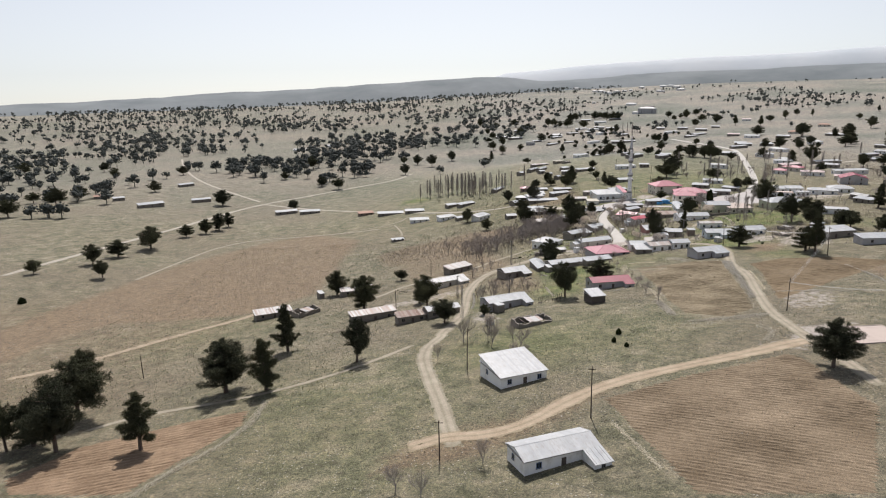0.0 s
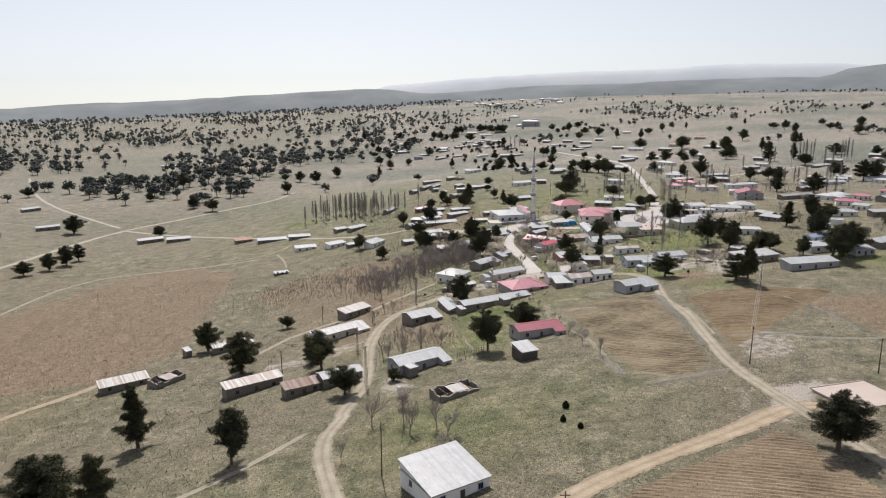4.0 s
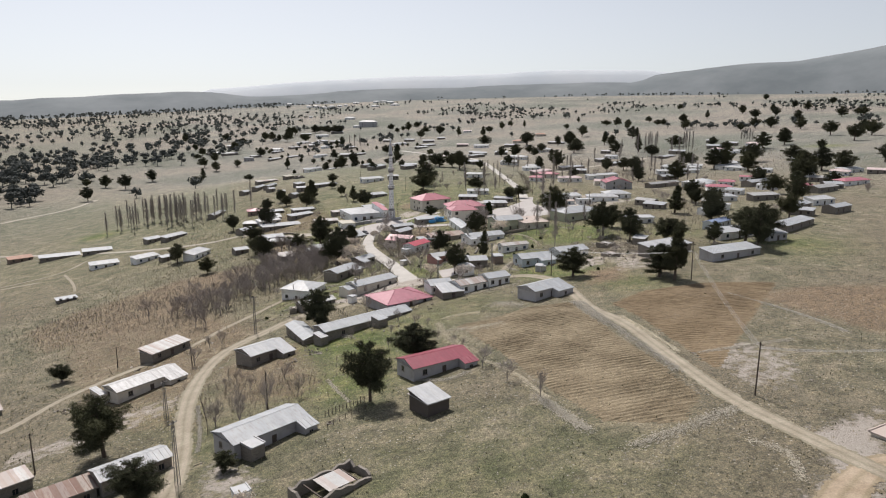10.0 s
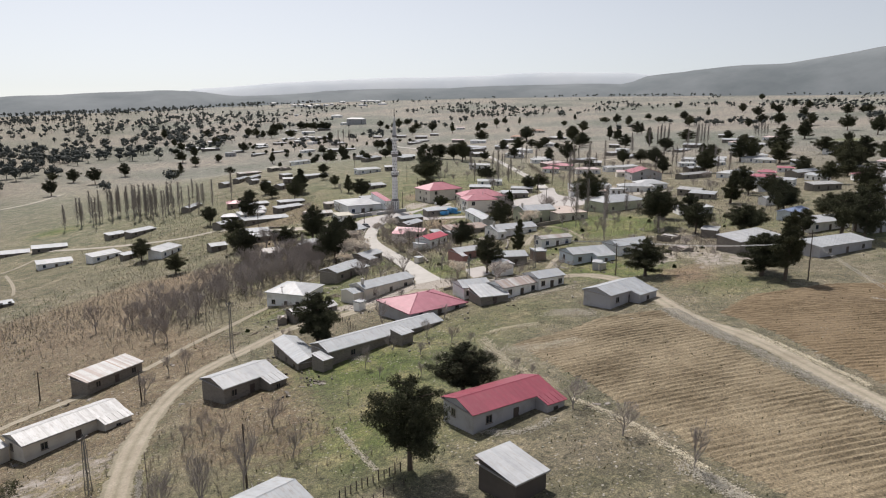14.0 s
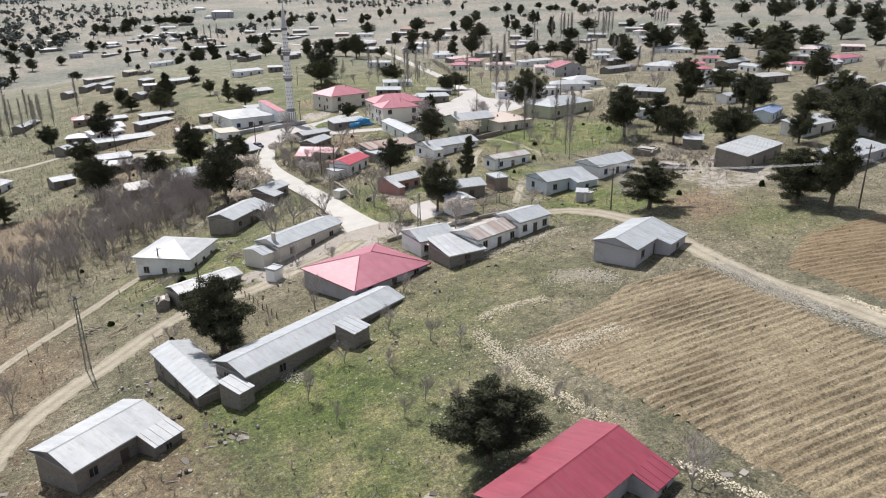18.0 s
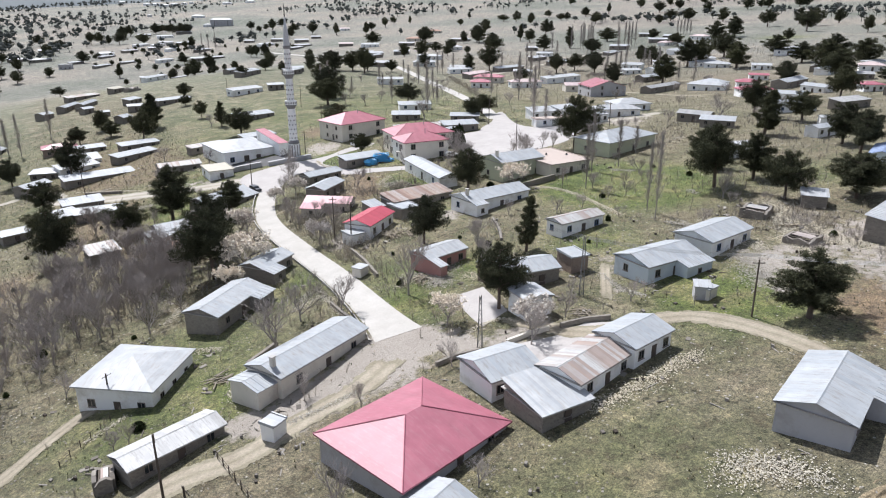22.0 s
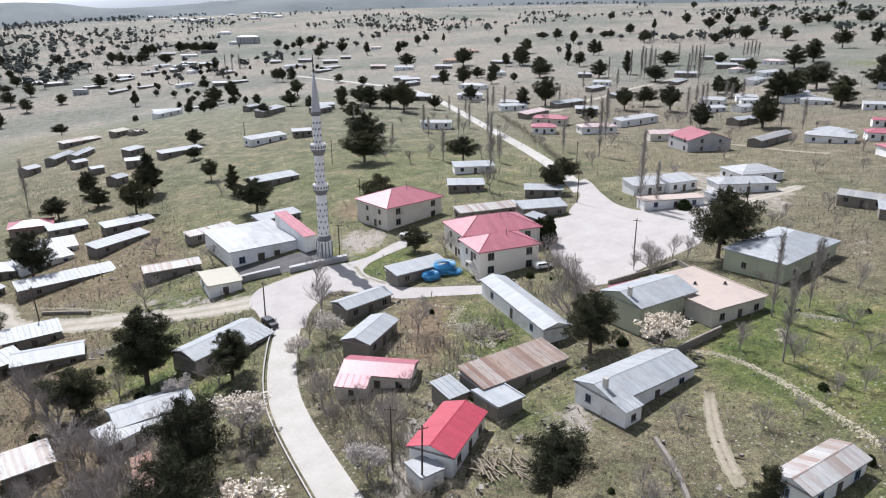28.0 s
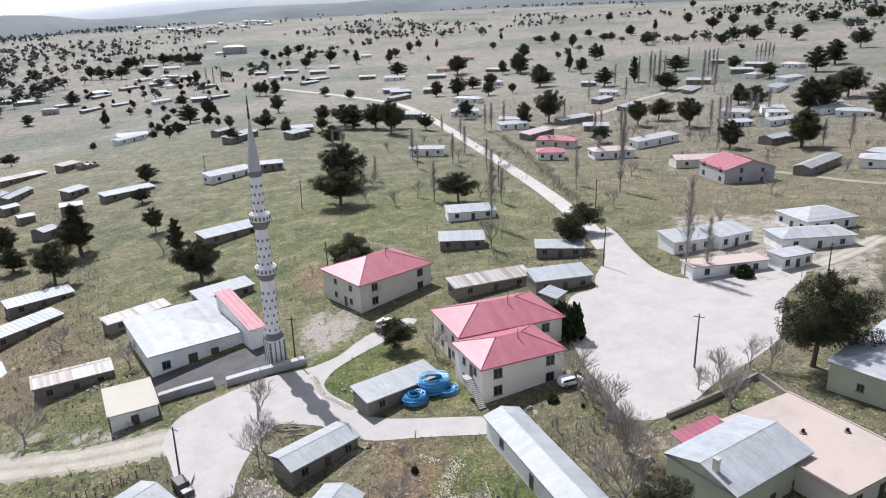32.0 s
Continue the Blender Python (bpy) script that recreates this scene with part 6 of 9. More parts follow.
def pine_meshes(seed, wide, bare, tufts):
    """A pine or juniper ten metres high: trunk with limbs in uneven tiers, each limb carrying flat pads of needle sprays."""
    rnd = random.Random(seed)
    tv, tf, cv, cf = [], [], [], []
    lean = Vector((rnd.uniform(-0.6, 0.6), rnd.uniform(-0.6, 0.6), 0))
    spine = [Vector((0, 0, -0.6)), Vector((0, 0, 0)), lean * 0.4 + Vector((0, 0, 3)), lean * 0.8 + Vector((0, 0, 6.2)), lean + Vector((0, 0, 9.2))]
    radii = (0.4, 0.34, 0.26, 0.15, 0.03)
    for i in range(4):
        tube(tv, tf, spine[i], spine[i + 1], radii[i], radii[i + 1], 7)
    pads = []
    n = 34
    for i in range(n):
        f = (i + 0.5) / n
        z = bare + (9.3 - bare) * f ** 0.92
        round_off = math.sqrt(max(0.04, 1 - (1.5 * max(0.0, f - 0.33)) ** 2)) if wide > 3.5 else 1 - 0.86 * max(0, f - 0.1) ** 1.1
        reach = wide * round_off * (0.7 + 0.3 * min(1, f / 0.15)) * (rnd.uniform(0.5, 1.0) if i % 4 else rnd.uniform(1.0, 1.25))
        az = i * 2.4 + rnd.uniform(-0.6, 0.6)
        root = lean * f * 0.8 + Vector((0, 0, max(1.2, z - 0.28 * reach)))
        tip = lean * f + Vector((math.cos(az) * reach, math.sin(az) * reach, z + rnd.uniform(-0.2, 0.5)))
        tube(tv, tf, root, root.lerp(tip, 0.86), 0.1, 0.03, 4)
        for g, r in ((0.3, 0.24), (0.58, 0.23), (0.84, 0.2)):
            c = root.lerp(tip, g) + Vector((rnd.gauss(0, 0.16), rnd.gauss(0, 0.16), rnd.gauss(0.1, 0.14)))
            pads.append((c, max(0.4, reach * r * rnd.uniform(0.8, 1.2)), rnd.uniform(0.5, 0.85)))
    pads.append((lean + Vector((0, 0, 9.2)), 0.5, 1.4))
    total = sum(b[1] ** 2 for b in pads)
    for c, r, flat in pads:
        for _ in range(int(tufts * r * r / total)):
            d = Vector((rnd.gauss(0, 1), rnd.gauss(0, 1), rnd.gauss(0, 1))).normalized() * r * (1.12 - 0.75 * rnd.random() ** 1.6)
            tuft(cv, cf, c + Vector((d.x, d.y, d.z * flat)), rnd.uniform(0.2, 0.5), rnd, 6, (0.045, 0.1))
    return (tv, tf), (cv, cf)


def bare_meshes(seed, tall, spread, depth, up=0.35, stem=0.11):
    """A leafless tree: limbs that fork again and again down to twigs."""
    rnd = random.Random(seed)
    verts, faces, tips, trunk = [], [], [], ([], [])

    def grow(a, d, length, r, level):
        b = a + d * length
        tube(*((verts, faces) if level else trunk), a, b, r, r * 0.7, 5 if level < 2 else 3)
        if level >= depth:
            tips.append(b)
            return
        for _ in range((4, 3, 3, 3, 2, 2)[min(level, 5)]):
            e = (d + Vector((rnd.gauss(0, spread), rnd.gauss(0, spread), rnd.gauss(up, 0.22)))).normalized()
            grow(a + d * length * rnd.uniform(0.55, 1.0), e, length * rnd.uniform(0.66, 0.9), max(0.011, r * 0.58), level + 1)

    grow(Vector((0, 0, -0.3)), Vector((rnd.uniform(-0.08, 0.08), rnd.uniform(-0.08, 0.08), 1)).normalized(), tall * 0.24, stem, 0)
    return trunk, (verts, faces), tips


def poplar_meshes(seed):
    """A leafless poplar fifteen metres high: one mast with steep twigs all the way up."""
    rnd = random.Random(seed)
    verts, faces = [], []
    tube(verts, faces, Vector((0, 0, 2.0)), Vector((0, 0, 14.6)), 0.08, 0.012, 5)
    for i in range(130):
        z = 1.4 + 12.0 * rnd.random() ** 0.8
        az, ln = rnd.uniform(0, 6.28), rnd.uniform(1.3, 3.2) * (1 - 0.45 * z / 15)
        a = Vector((0, 0, z))
        lean = rnd.uniform(0.22, 0.6) * (1.15 - 0.6 * z / 15)
        b = a + Vector((math.cos(az) * lean, math.sin(az) * lean, 0.9)) * ln
        tube(verts, faces, a, b, 0.028, 0.012, 3)
        for _ in range(5):
            c = a.lerp(b, rnd.uniform(0.2, 0.95))
            tube(verts, faces, c, c + Vector((rnd.gauss(0, 0.45), rnd.gauss(0, 0.45), 0.75)) * ln * rnd.uniform(0.3, 0.6), 0.02, 0.01, 3)
    return verts, faces


FIRST = {}


def plant(kind, k, x, y, scale_side, scale_up, turn, make):
    """A tree of a kind: the first one is built, the others are copies of it."""
    m = pose(x, y, lie(x, y), 0, 0, turn)
    if (kind, k) not in FIRST:
        FIRST[kind, k] = make()
        FIRST[kind, k].matrix_world = m
        ob = FIRST[kind, k]
    else:
        src = FIRST[kind, k]
        keep = src.scale.copy()
        src.scale = (1, 1, 1)
        ob = copy_thing(src, m)
        src.scale = keep
    ob.scale = (scale_side, scale_side, scale_up)
    return ob


PINES = ((11, 4.6, 2.9, 6500), (12, 4.0, 2.2, 6000), (13, 3.4, 2.7, 5000), (14, 5.0, 3.2, 6500), (15, 3.0, 1.5, 4600))


def pine(x, y, h, w):
    slim = w / max(h, 0.1)
    k = (2, 4)[int(x) % 2] if slim < 0.68 else (0, 1, 3)[int(abs(x * 3 + y)) % 3]
    seed, wide, clear, tufts = PINES[k]

    def make():
        (tv, tf), (cv, cf) = pine_meshes(seed, wide, clear, tufts)
        root = thing("pine_tree", 0, 0, 0, 0, "dark evergreen pine with a dense rounded crown on dry turf", "tree", "pines of the village")
        from_lists("trunk", tv, tf, M_TRUNK, root)
        from_lists("crown", cv, cf, M_PINE, root)
        return root

    return plant("pine", k, x, y, w / (2 * wide * 0.92), h / 9.7, (x * 37 + y * 11) % 360, make)


def bush(x, y, h, w):
    def make():
        rnd = random.Random(4)
        v, f, sv, sf = [], [], [], []
        for _ in range(420):
            d = Vector((rnd.gauss(0, 1), rnd.gauss(0, 1), abs(rnd.gauss(0, 1)))).normalized() * rnd.uniform(0.5, 1.0)
            tuft(v, f, Vector((d.x * 0.5, d.y * 0.5, d.z * 0.85 + 0.03)), 0.13, rnd, 3)
        for i in range(5):
            tube(sv, sf, Vector((0, 0, -0.1)), Vector((math.cos(i * 1.3) * 0.3, math.sin(i * 1.3) * 0.3, 0.6)), 0.03, 0.01, 3)
        root = thing("juniper_bush", 0, 0, 0, 0, "low dark green bush in the grass", "bush", "bushes")
        from_lists("stem", sv, sf, M_TRUNK, root)
        from_lists("foliage", v, f, M_BUSH, root)
        return root

    return plant("bush", 0, x, y, w, h, (x * 13) % 360, make)


def bare(x, y, h, w):
    k = int(abs(x * 5 + y * 3)) % 4

    def make():
        st, (v, f), _ = bare_meshes(30 + k, 6.0, 0.5, 6, 0.26)
        root = thing("bare_tree", 0, 0, 0, 0, "leafless fruit tree with grey-brown twigs", "tree", "bare trees")
        from_lists("trunk", *st, M_TWIG, root)
        from_lists("crown", v, f, M_TWIG, root)
        return root

    return plant("bare", k, x, y, w / 4.6, h / 5.6, (x * 31 + y) % 360, make)


def bloom(x, y, h, w):
    k = int(abs(x + y)) % 2

    def make():
        st, (v, f), tips = bare_meshes(60 + k, 6.0, 0.55, 5, 0.25)
        rnd = random.Random(k)
        cv, cf = [], []
        for p in tips:
            for _ in range(6):
                tuft(cv, cf, p + Vector((rnd.gauss(0, 0.16), rnd.gauss(0, 0.16), rnd.gauss(0, 0.16))), rnd.uniform(0.1, 0.2), rnd, 3)
        root = thing("blossoming_tree", 0, 0, 0, 0, "fruit tree covered in whitish spring blossom", "tree", "blossoming trees")
        from_lists("trunk", *st, M_TWIG, root)
        from_lists("crown", v, f, M_TWIG, root)
        from_lists("blossom", cv, cf, M_BLOSSOM, root)
        return root

    return plant("bloom", k, x, y, w / 4.6, h / 5.6, (x * 31 + y) % 360, make)


def poplar(x, y, h, w):
    k = int(abs(x)) % 2

    def make():
        v, f = poplar_meshes(80 + k)
        root = thing("bare_poplar", 0, 0, 0, 0, "tall leafless poplar with upright grey twigs", "tree", "poplars")
        from_lists("crown", v, f, M_POPLAR, root)
        bm = bmesh.new()
        bmesh.ops.create_cone(bm, segments=7, radius1=0.13, radius2=0.05, depth=9, cap_ends=True, matrix=Matrix.Translation((0, 0, 4.0)))
        part("trunk", bm, M_POPLAR, root)
        return root

    return plant("poplar", k, x, y, min(1.6, max(0.8, w / 2.6)), h / 15.0, (x * 31) % 360, make)


pine(-82.6, 143.2, 14.0, 9.3)
pine(-105.9, 146.5, 17.5, 13.7)
pine(-114.4, 169.5, 17.5, 17.0)
pine(-115.0, 151.3, 12.6, 12.7)
pine(-120.5, 148.9, 13.9, 9.8)
pine(-76.2, 179.4, 16.0, 15.3)
pine(-63.8, 178.0, 15.0, 9.5)
pine(-129.1, 195.5, 13.3, 11.0)
pine(-69.3, 216.9, 15.5, 8.6)
pine(-41.4, 195.5, 13.6, 9.4)
pine(81.6, 164.5, 12.4, 10.9)
pine(-73.3, 308.2, 11.4, 9.5)
pine(-53.1, 269.2, 14.3, 13.4)
pine(-25.9, 257.1, 13.1, 11.8)
pine(-17.3, 229.6, 8.6, 9.0)
pine(-266.5, 373.3, 8.3, 7.9)
pine(-223.4, 370.3, 10.5, 9.0)
pine(-247.0, 401.2, 12.7, 9.8)
pine(-242.6, 422.9, 11.1, 12.8)
pine(-234.0, 449.6, 15.6, 17.0)
pine(-229.5, 495.0, 9.4, 10.5)
pine(-220.7, 510.1, 11.4, 10.4)
pine(-216.5, 525.5, 13.5, 12.4)
pine(-214.9, 541.4, 12.0, 9.1)
pine(-264.0, 655.7, 15.4, 16.5)
pine(-185.2, 625.1, 9.5, 10.9)
pine(-450.6, 647.0, 11.0, 12.7)
pine(-415.2, 560.7, 15.4, 17.0)
pine(-415.2, 627.8, 17.5, 17.0)
pine(-415.6, 665.6, 13.5, 15.6)
pine(-489.6, 870.0, 13.1, 15.0)
pine(-666.7, 948.8, 15.9, 16.1)
pine(-548.7, 947.5, 14.2, 12.7)
pine(-367.7, 729.1, 12.2, 13.5)
pine(-403.9, 881.0, 11.7, 13.2)
pine(-252.2, 824.2, 9.5, 10.9)
pine(-239.7, 910.7, 17.5, 16.4)
pine(-168.8, 742.8, 12.3, 13.5)
pine(-193.8, 768.7, 11.4, 11.4)
pine(-106.6, 826.7, 13.4, 12.1)
pine(-82.1, 909.0, 16.1, 13.2)
pine(-59.6, 963.2, 13.9, 12.4)
pine(-12.0, 888.5, 9.6, 10.8)
pine(-103.8, 934.2, 13.4, 12.2)
pine(-122.8, 943.9, 9.8, 11.0)
pine(-19.1, 477.4, 9.4, 8.7)
pine(-5.4, 440.2, 7.5, 6.9)
pine(-45.0, 324.2, 5.2, 6.0)
pine(10.1, 530.6, 9.5, 8.0)
pine(18.5, 488.2, 9.3, 8.5)
pine(55.8, 558.5, 11.0, 10.3)
pine(25.7, 249.2, 13.2, 10.1)
pine(40.8, 268.6, 8.9, 9.8)
pine(25.4, 315.0, 12.0, 10.6)
pine(46.6, 400.0, 14.5, 11.2)
pine(132.0, 292.7, 16.2, 8.6)
pine(134.2, 302.7, 9.5, 7.6)
pine(189.7, 327.5, 13.3, 15.3)
pine(79.2, 347.0, 11.0, 8.0)
pine(165.9, 382.4, 10.1, 8.8)
pine(165.0, 367.5, 10.9, 8.7)
pine(171.2, 345.3, 8.5, 9.8)
pine(214.5, 377.0, 11.4, 10.5)
pine(135.8, 567.9, 11.9, 13.6)
pine(27.7, 522.0, 12.8, 10.4)
pine(35.8, 445.0, 8.8, 9.2)
pine(-29.9, 267.0, 6.3, 6.8)
pine(-3.6, 234.4, 3.8, 4.3)
pine(109.3, 315.3, 9.6, 9.9)
pine(131.0, 298.9, 10.6, 12.2)
pine(85.2, 383.0, 10.2, 7.8)
pine(153.0, 368.5, 14.5, 12.0)
pine(155.3, 352.3, 10.4, 9.1)
pine(166.6, 343.8, 9.4, 10.7)
pine(206.5, 367.1, 11.6, 10.2)
pine(178.6, 331.5, 8.6, 7.1)
pine(198.0, 329.8, 14.4, 13.3)
pine(184.5, 315.5, 14.3, 10.7)
pine(238.0, 417.6, 8.6, 6.6)
pine(367.7, 475.2, 14.8, 15.4)
pine(423.4, 495.3, 15.0, 17.0)
pine(484.7, 513.5, 14.4, 16.5)
pine(244.5, 361.8, 10.9, 9.3)
pine(47.0, 448.0, 14.5, 10.5)
pine(19.3, 439.9, 11.9, 8.5)
pine(97.0, 364.2, 10.4, 5.0)
pine(60.0, 439.5, 9.0, 7.7)
pine(48.5, 412.0, 14.5, 10.0)
pine(111.3, 408.0, 10.6, 9.0)
pine(116.5, 509.0, 10.3, 11.4)
pine(82.9, 581.6, 7.6, 5.6)
pine(87.3, 533.0, 10.5, 11.5)
pine(62.7, 578.4, 14.0, 9.4)
pine(34.0, 575.1, 7.3, 8.4)
pine(88.1, 646.3, 6.8, 7.8)
pine(144.8, 587.7, 14.7, 13.1)
pine(175.6, 501.6, 7.9, 8.9)
pine(166.3, 547.8, 9.1, 10.4)
pine(319.4, 543.2, 15.3, 13.9)
pine(289.9, 669.4, 16.8, 12.0)
pine(270.3, 663.8, 12.0, 9.0)
pine(186.4, 731.1, 9.2, 8.8)
pine(190.6, 709.6, 10.8, 11.0)
pine(199.9, 690.7, 12.3, 12.6)
pine(208.7, 687.4, 10.5, 9.4)
pine(92.3, 985.2, 12.9, 8.6)
pine(420.4, 716.1, 11.8, 16.8)
pine(528.8, 685.6, 16.9, 14.1)
pine(411.2, 983.1, 17.5, 17.0)
pine(403.6, 836.2, 14.0, 16.1)
pine(441.3, 923.2, 17.5, 17.0)
pine(464.9, 877.6, 16.7, 8.6)
pine(331.4, 797.0, 9.3, 8.7)
pine(1017.8, 1037.1, 17.5, 17.0)
pine(159.0, 425.0, 15.6, 12.0)
pine(110.1, 471.5, 6.1, 6.1)
pine(165.9, 492.8, 8.4, 8.1)
pine(43.8, 594.6, 8.8, 7.2)
pine(45.8, 578.3, 6.8, 7.5)
pine(62.4, 577.1, 11.3, 9.8)
bush(-234.5, 316.8, 3.4, 3.9)
bush(36.3, 197.6, 2.0, 1.6)
bush(33.8, 190.6, 1.7, 1.3)
bush(36.5, 186.0, 1.4, 1.3)
bush(136.9, 454.8, 7.5, 4.0)
bush(137.7, 459.9, 5.6, 4.1)
bare(-9.6, 204.0, 10.1, 7.0)
bare(-2.1, 203.0, 11.3, 5.8)
bare(5.5, 196.8, 9.8, 5.7)
bare(7.6, 191.0, 8.3, 6.5)
bare(-0.9, 195.2, 10.5, 6.7)
bare(7.6, 180.1, 8.2, 6.2)
bare(-2.2, 124.1, 7.3, 4.4)
bare(-18.3, 115.5, 7.0, 5.3)
bare(-13.3, 113.0, 5.7, 5.1)
bare(-16.2, 187.0, 6.9, 3.2)
bare(5.2, 255.1, 12.5, 4.4)
bare(-0.2, 254.0, 11.2, 4.2)

bare(-5.0, 258.6, 6.2, 3.4)
bare(12.5, 261.9, 6.1, 3.6)
bare(-5.5, 321.2, 6.1, 3.6)
bare(-2.1, 320.1, 7.0, 4.0)
bare(3.0, 273.9, 5.2, 3.2)
bare(-2.2, 279.0, 4.9, 3.0)
bare(0.5, 281.2, 5.2, 3.2)
bare(80.7, 453.5, 9.0, 5.6)
bare(-4.9, 256.8, 8.0, 5.0)
bare(-9.6, 307.9, 7.5, 4.8)
bare(-0.1, 255.4, 6.2, 3.3)
bare(55.0, 230.4, 8.2, 3.9)
bare(53.3, 242.4, 6.4, 5.2)
bare(52.4, 253.7, 6.0, 5.7)
bare(46.2, 302.9, 5.4, 3.9)
bare(53.9, 313.3, 4.4, 4.2)
bare(11.2, 276.2, 5.4, 4.1)
bare(40.7, 318.5, 7.9, 5.7)
bare(71.2, 362.5, 13.6, 8.5)
bare(30.3, 292.5, 6.2, 3.0)
bare(41.5, 293.0, 3.7, 3.9)
bare(49.0, 295.5, 4.7, 3.4)
bare(51.3, 291.5, 3.8, 2.7)
bare(41.1, 282.5, 4.7, 2.9)
bare(42.3, 278.0, 5.2, 2.7)
bare(31.3, 285.7, 3.3, 2.2)
bare(50.4, 279.6, 3.4, 2.4)
bare(52.3, 272.4, 3.8, 2.7)
bare(53.5, 269.1, 3.1, 2.1)
bare(37.5, 298.4, 4.6, 3.3)
bare(37.7, 281.0, 4.0, 2.8)
bare(47.0, 359.5, 12.0, 11.2)
bare(75.9, 334.1, 7.7, 6.3)
bare(84.9, 337.8, 5.5, 4.2)
bare(45.5, 342.3, 5.0, 3.7)
bare(50.7, 335.8, 4.8, 3.6)
bare(85.5, 362.2, 9.5, 6.1)
bare(147.6, 361.5, 7.4, 7.4)
bare(53.3, 366.8, 10.0, 7.5)
bare(59.7, 364.4, 9.3, 6.2)
bare(32.1, 390.7, 10.1, 7.0)
bare(24.3, 387.9, 11.8, 8.0)
bare(29.1, 404.2, 10.1, 6.9)
bare(22.1, 410.4, 10.2, 7.9)
bare(38.7, 395.8, 8.1, 5.8)
bare(50.4, 484.9, 9.0, 7.4)
bare(91.8, 372.7, 8.2, 5.9)
bare(130.1, 394.6, 7.0, 5.6)
bare(133.3, 387.3, 5.6, 4.4)
bare(225.4, 427.6, 9.9, 10.1)
bare(82.0, 457.2, 8.6, 5.8)
bare(92.2, 432.8, 7.8, 6.2)
bare(74.8, 406.1, 9.8, 5.5)
bare(73.7, 413.9, 8.4, 5.0)
bare(81.7, 415.1, 5.9, 4.4)
bare(126.9, 441.1, 11.2, 7.2)
bare(36.2, 428.4, 9.8, 6.6)
bare(31.7, 444.0, 11.7, 8.2)
bare(29.0, 454.2, 10.3, 6.8)
bare(145.0, 430.2, 7.4, 5.9)
bare(150.9, 429.7, 7.5, 4.8)
bare(153.1, 427.9, 7.4, 4.8)
bare(139.3, 382.9, 5.4, 3.4)
bare(129.7, 378.0, 5.0, 3.9)
bare(134.0, 376.8, 5.0, 3.9)
bare(115.5, 378.3, 4.8, 3.7)
bare(121.6, 377.1, 4.1, 3.0)
bare(136.0, 389.8, 3.8, 3.5)
bare(145.1, 383.1, 4.5, 3.5)
bare(150.1, 389.2, 5.8, 5.5)
bare(125.8, 432.5, 9.8, 8.0)
bare(122.4, 425.3, 9.1, 6.7)
bare(140.6, 424.7, 7.8, 6.4)
bare(114.8, 465.0, 7.5, 5.9)
bare(148.9, 556.1, 7.0, 6.9)
bare(152.8, 582.9, 6.8, 6.7)
bare(158.8, 560.6, 7.3, 6.2)
bare(174.6, 567.0, 7.6, 6.6)
bare(174.5, 548.7, 8.1, 7.0)
bare(143.1, 564.6, 7.2, 6.1)
bare(151.4, 505.0, 11.4, 8.3)
bare(67.7, 499.6, 6.8, 5.3)
bare(82.1, 560.1, 7.8, 7.6)
bare(89.9, 538.4, 7.2, 5.6)
bare(56.4, 517.5, 7.2, 6.9)
poplar(172.8, 463.7, 22.0, 6.3)
poplar(176.0, 461.0, 13.2, 3.0)
poplar(132.1, 388.3, 16.0, 3.3)
poplar(166.0, 406.7, 8.0, 3.5)
poplar(143.7, 399.6, 16.0, 2.9)
poplar(151.5, 398.1, 13.2, 2.6)
poplar(126.1, 360.3, 19.0, 2.3)
poplar(129.0, 365.4, 15.6, 2.3)
poplar(449.9, 762.6, 22.0, 13.5)
poplar(458.7, 762.5, 22.0, 11.8)
poplar(422.4, 688.3, 22.0, 11.7)
poplar(426.5, 682.1, 22.0, 10.1)
poplar(203.8, 1157.6, 20.8, 8.9)
poplar(209.7, 1150.1, 21.9, 8.8)
poplar(216.1, 1142.0, 21.8, 8.8)
poplar(213.0, 528.5, 22.0, 9.4)
poplar(243.5, 561.0, 22.0, 9.0)
poplar(160.8, 520.0, 22.0, 11.6)
poplar(425.7, 748.7, 21.5, 4.2)
poplar(430.1, 742.2, 22.0, 4.2)
poplar(433.9, 742.3, 22.0, 4.2)
poplar(436.1, 739.6, 22.0, 4.2)
poplar(439.5, 738.1, 21.5, 4.2)
poplar(516.3, 789.5, 17.8, 4.2)
poplar(465.8, 726.9, 22.0, 4.2)
poplar(467.4, 724.6, 22.0, 4.2)
poplar(468.6, 722.1, 22.0, 4.2)
poplar(474.2, 723.6, 22.0, 4.2)
poplar(585.2, 779.8, 13.3, 4.2)
poplar(586.2, 776.5, 14.2, 4.2)
poplar(587.5, 773.6, 15.2, 4.2)
poplar(588.5, 770.4, 15.1, 4.2)
poplar(589.7, 767.5, 13.2, 4.2)
poplar(411.9, 757.4, 16.8, 4.2)
poplar(380.4, 711.3, 13.8, 4.2)
poplar(326.0, 594.7, 15.8, 4.2)
poplar(339.5, 601.7, 15.3, 4.2)
poplar(341.4, 599.6, 15.3, 4.2)
poplar(353.4, 607.5, 14.7, 4.2)
poplar(376.3, 614.2, 13.1, 4.2)
poplar(378.3, 611.9, 11.9, 4.2)
poplar(387.1, 611.6, 13.3, 4.2)
poplar(413.4, 611.1, 12.6, 4.2)
poplar(357.1, 719.0, 13.6, 4.2)
bloom(57.6, 421.0, 9.0, 9.4)
bloom(47.1, 388.5, 8.0, 5.7)
bloom(51.0, 438.0, 6.0, 5.0)
bloom(69.0, 400.1, 7.6, 5.8)
bloom(71.2, 437.3, 6.5, 5.0)
bloom(120.6, 401.7, 8.8, 8.2)
bloom(78.0, 442.0, 6.8, 6.3)
bloom(52.3, 397.8, 11.3, 11.1)
bloom(70.5, 348.0, 7.0, 5.6)
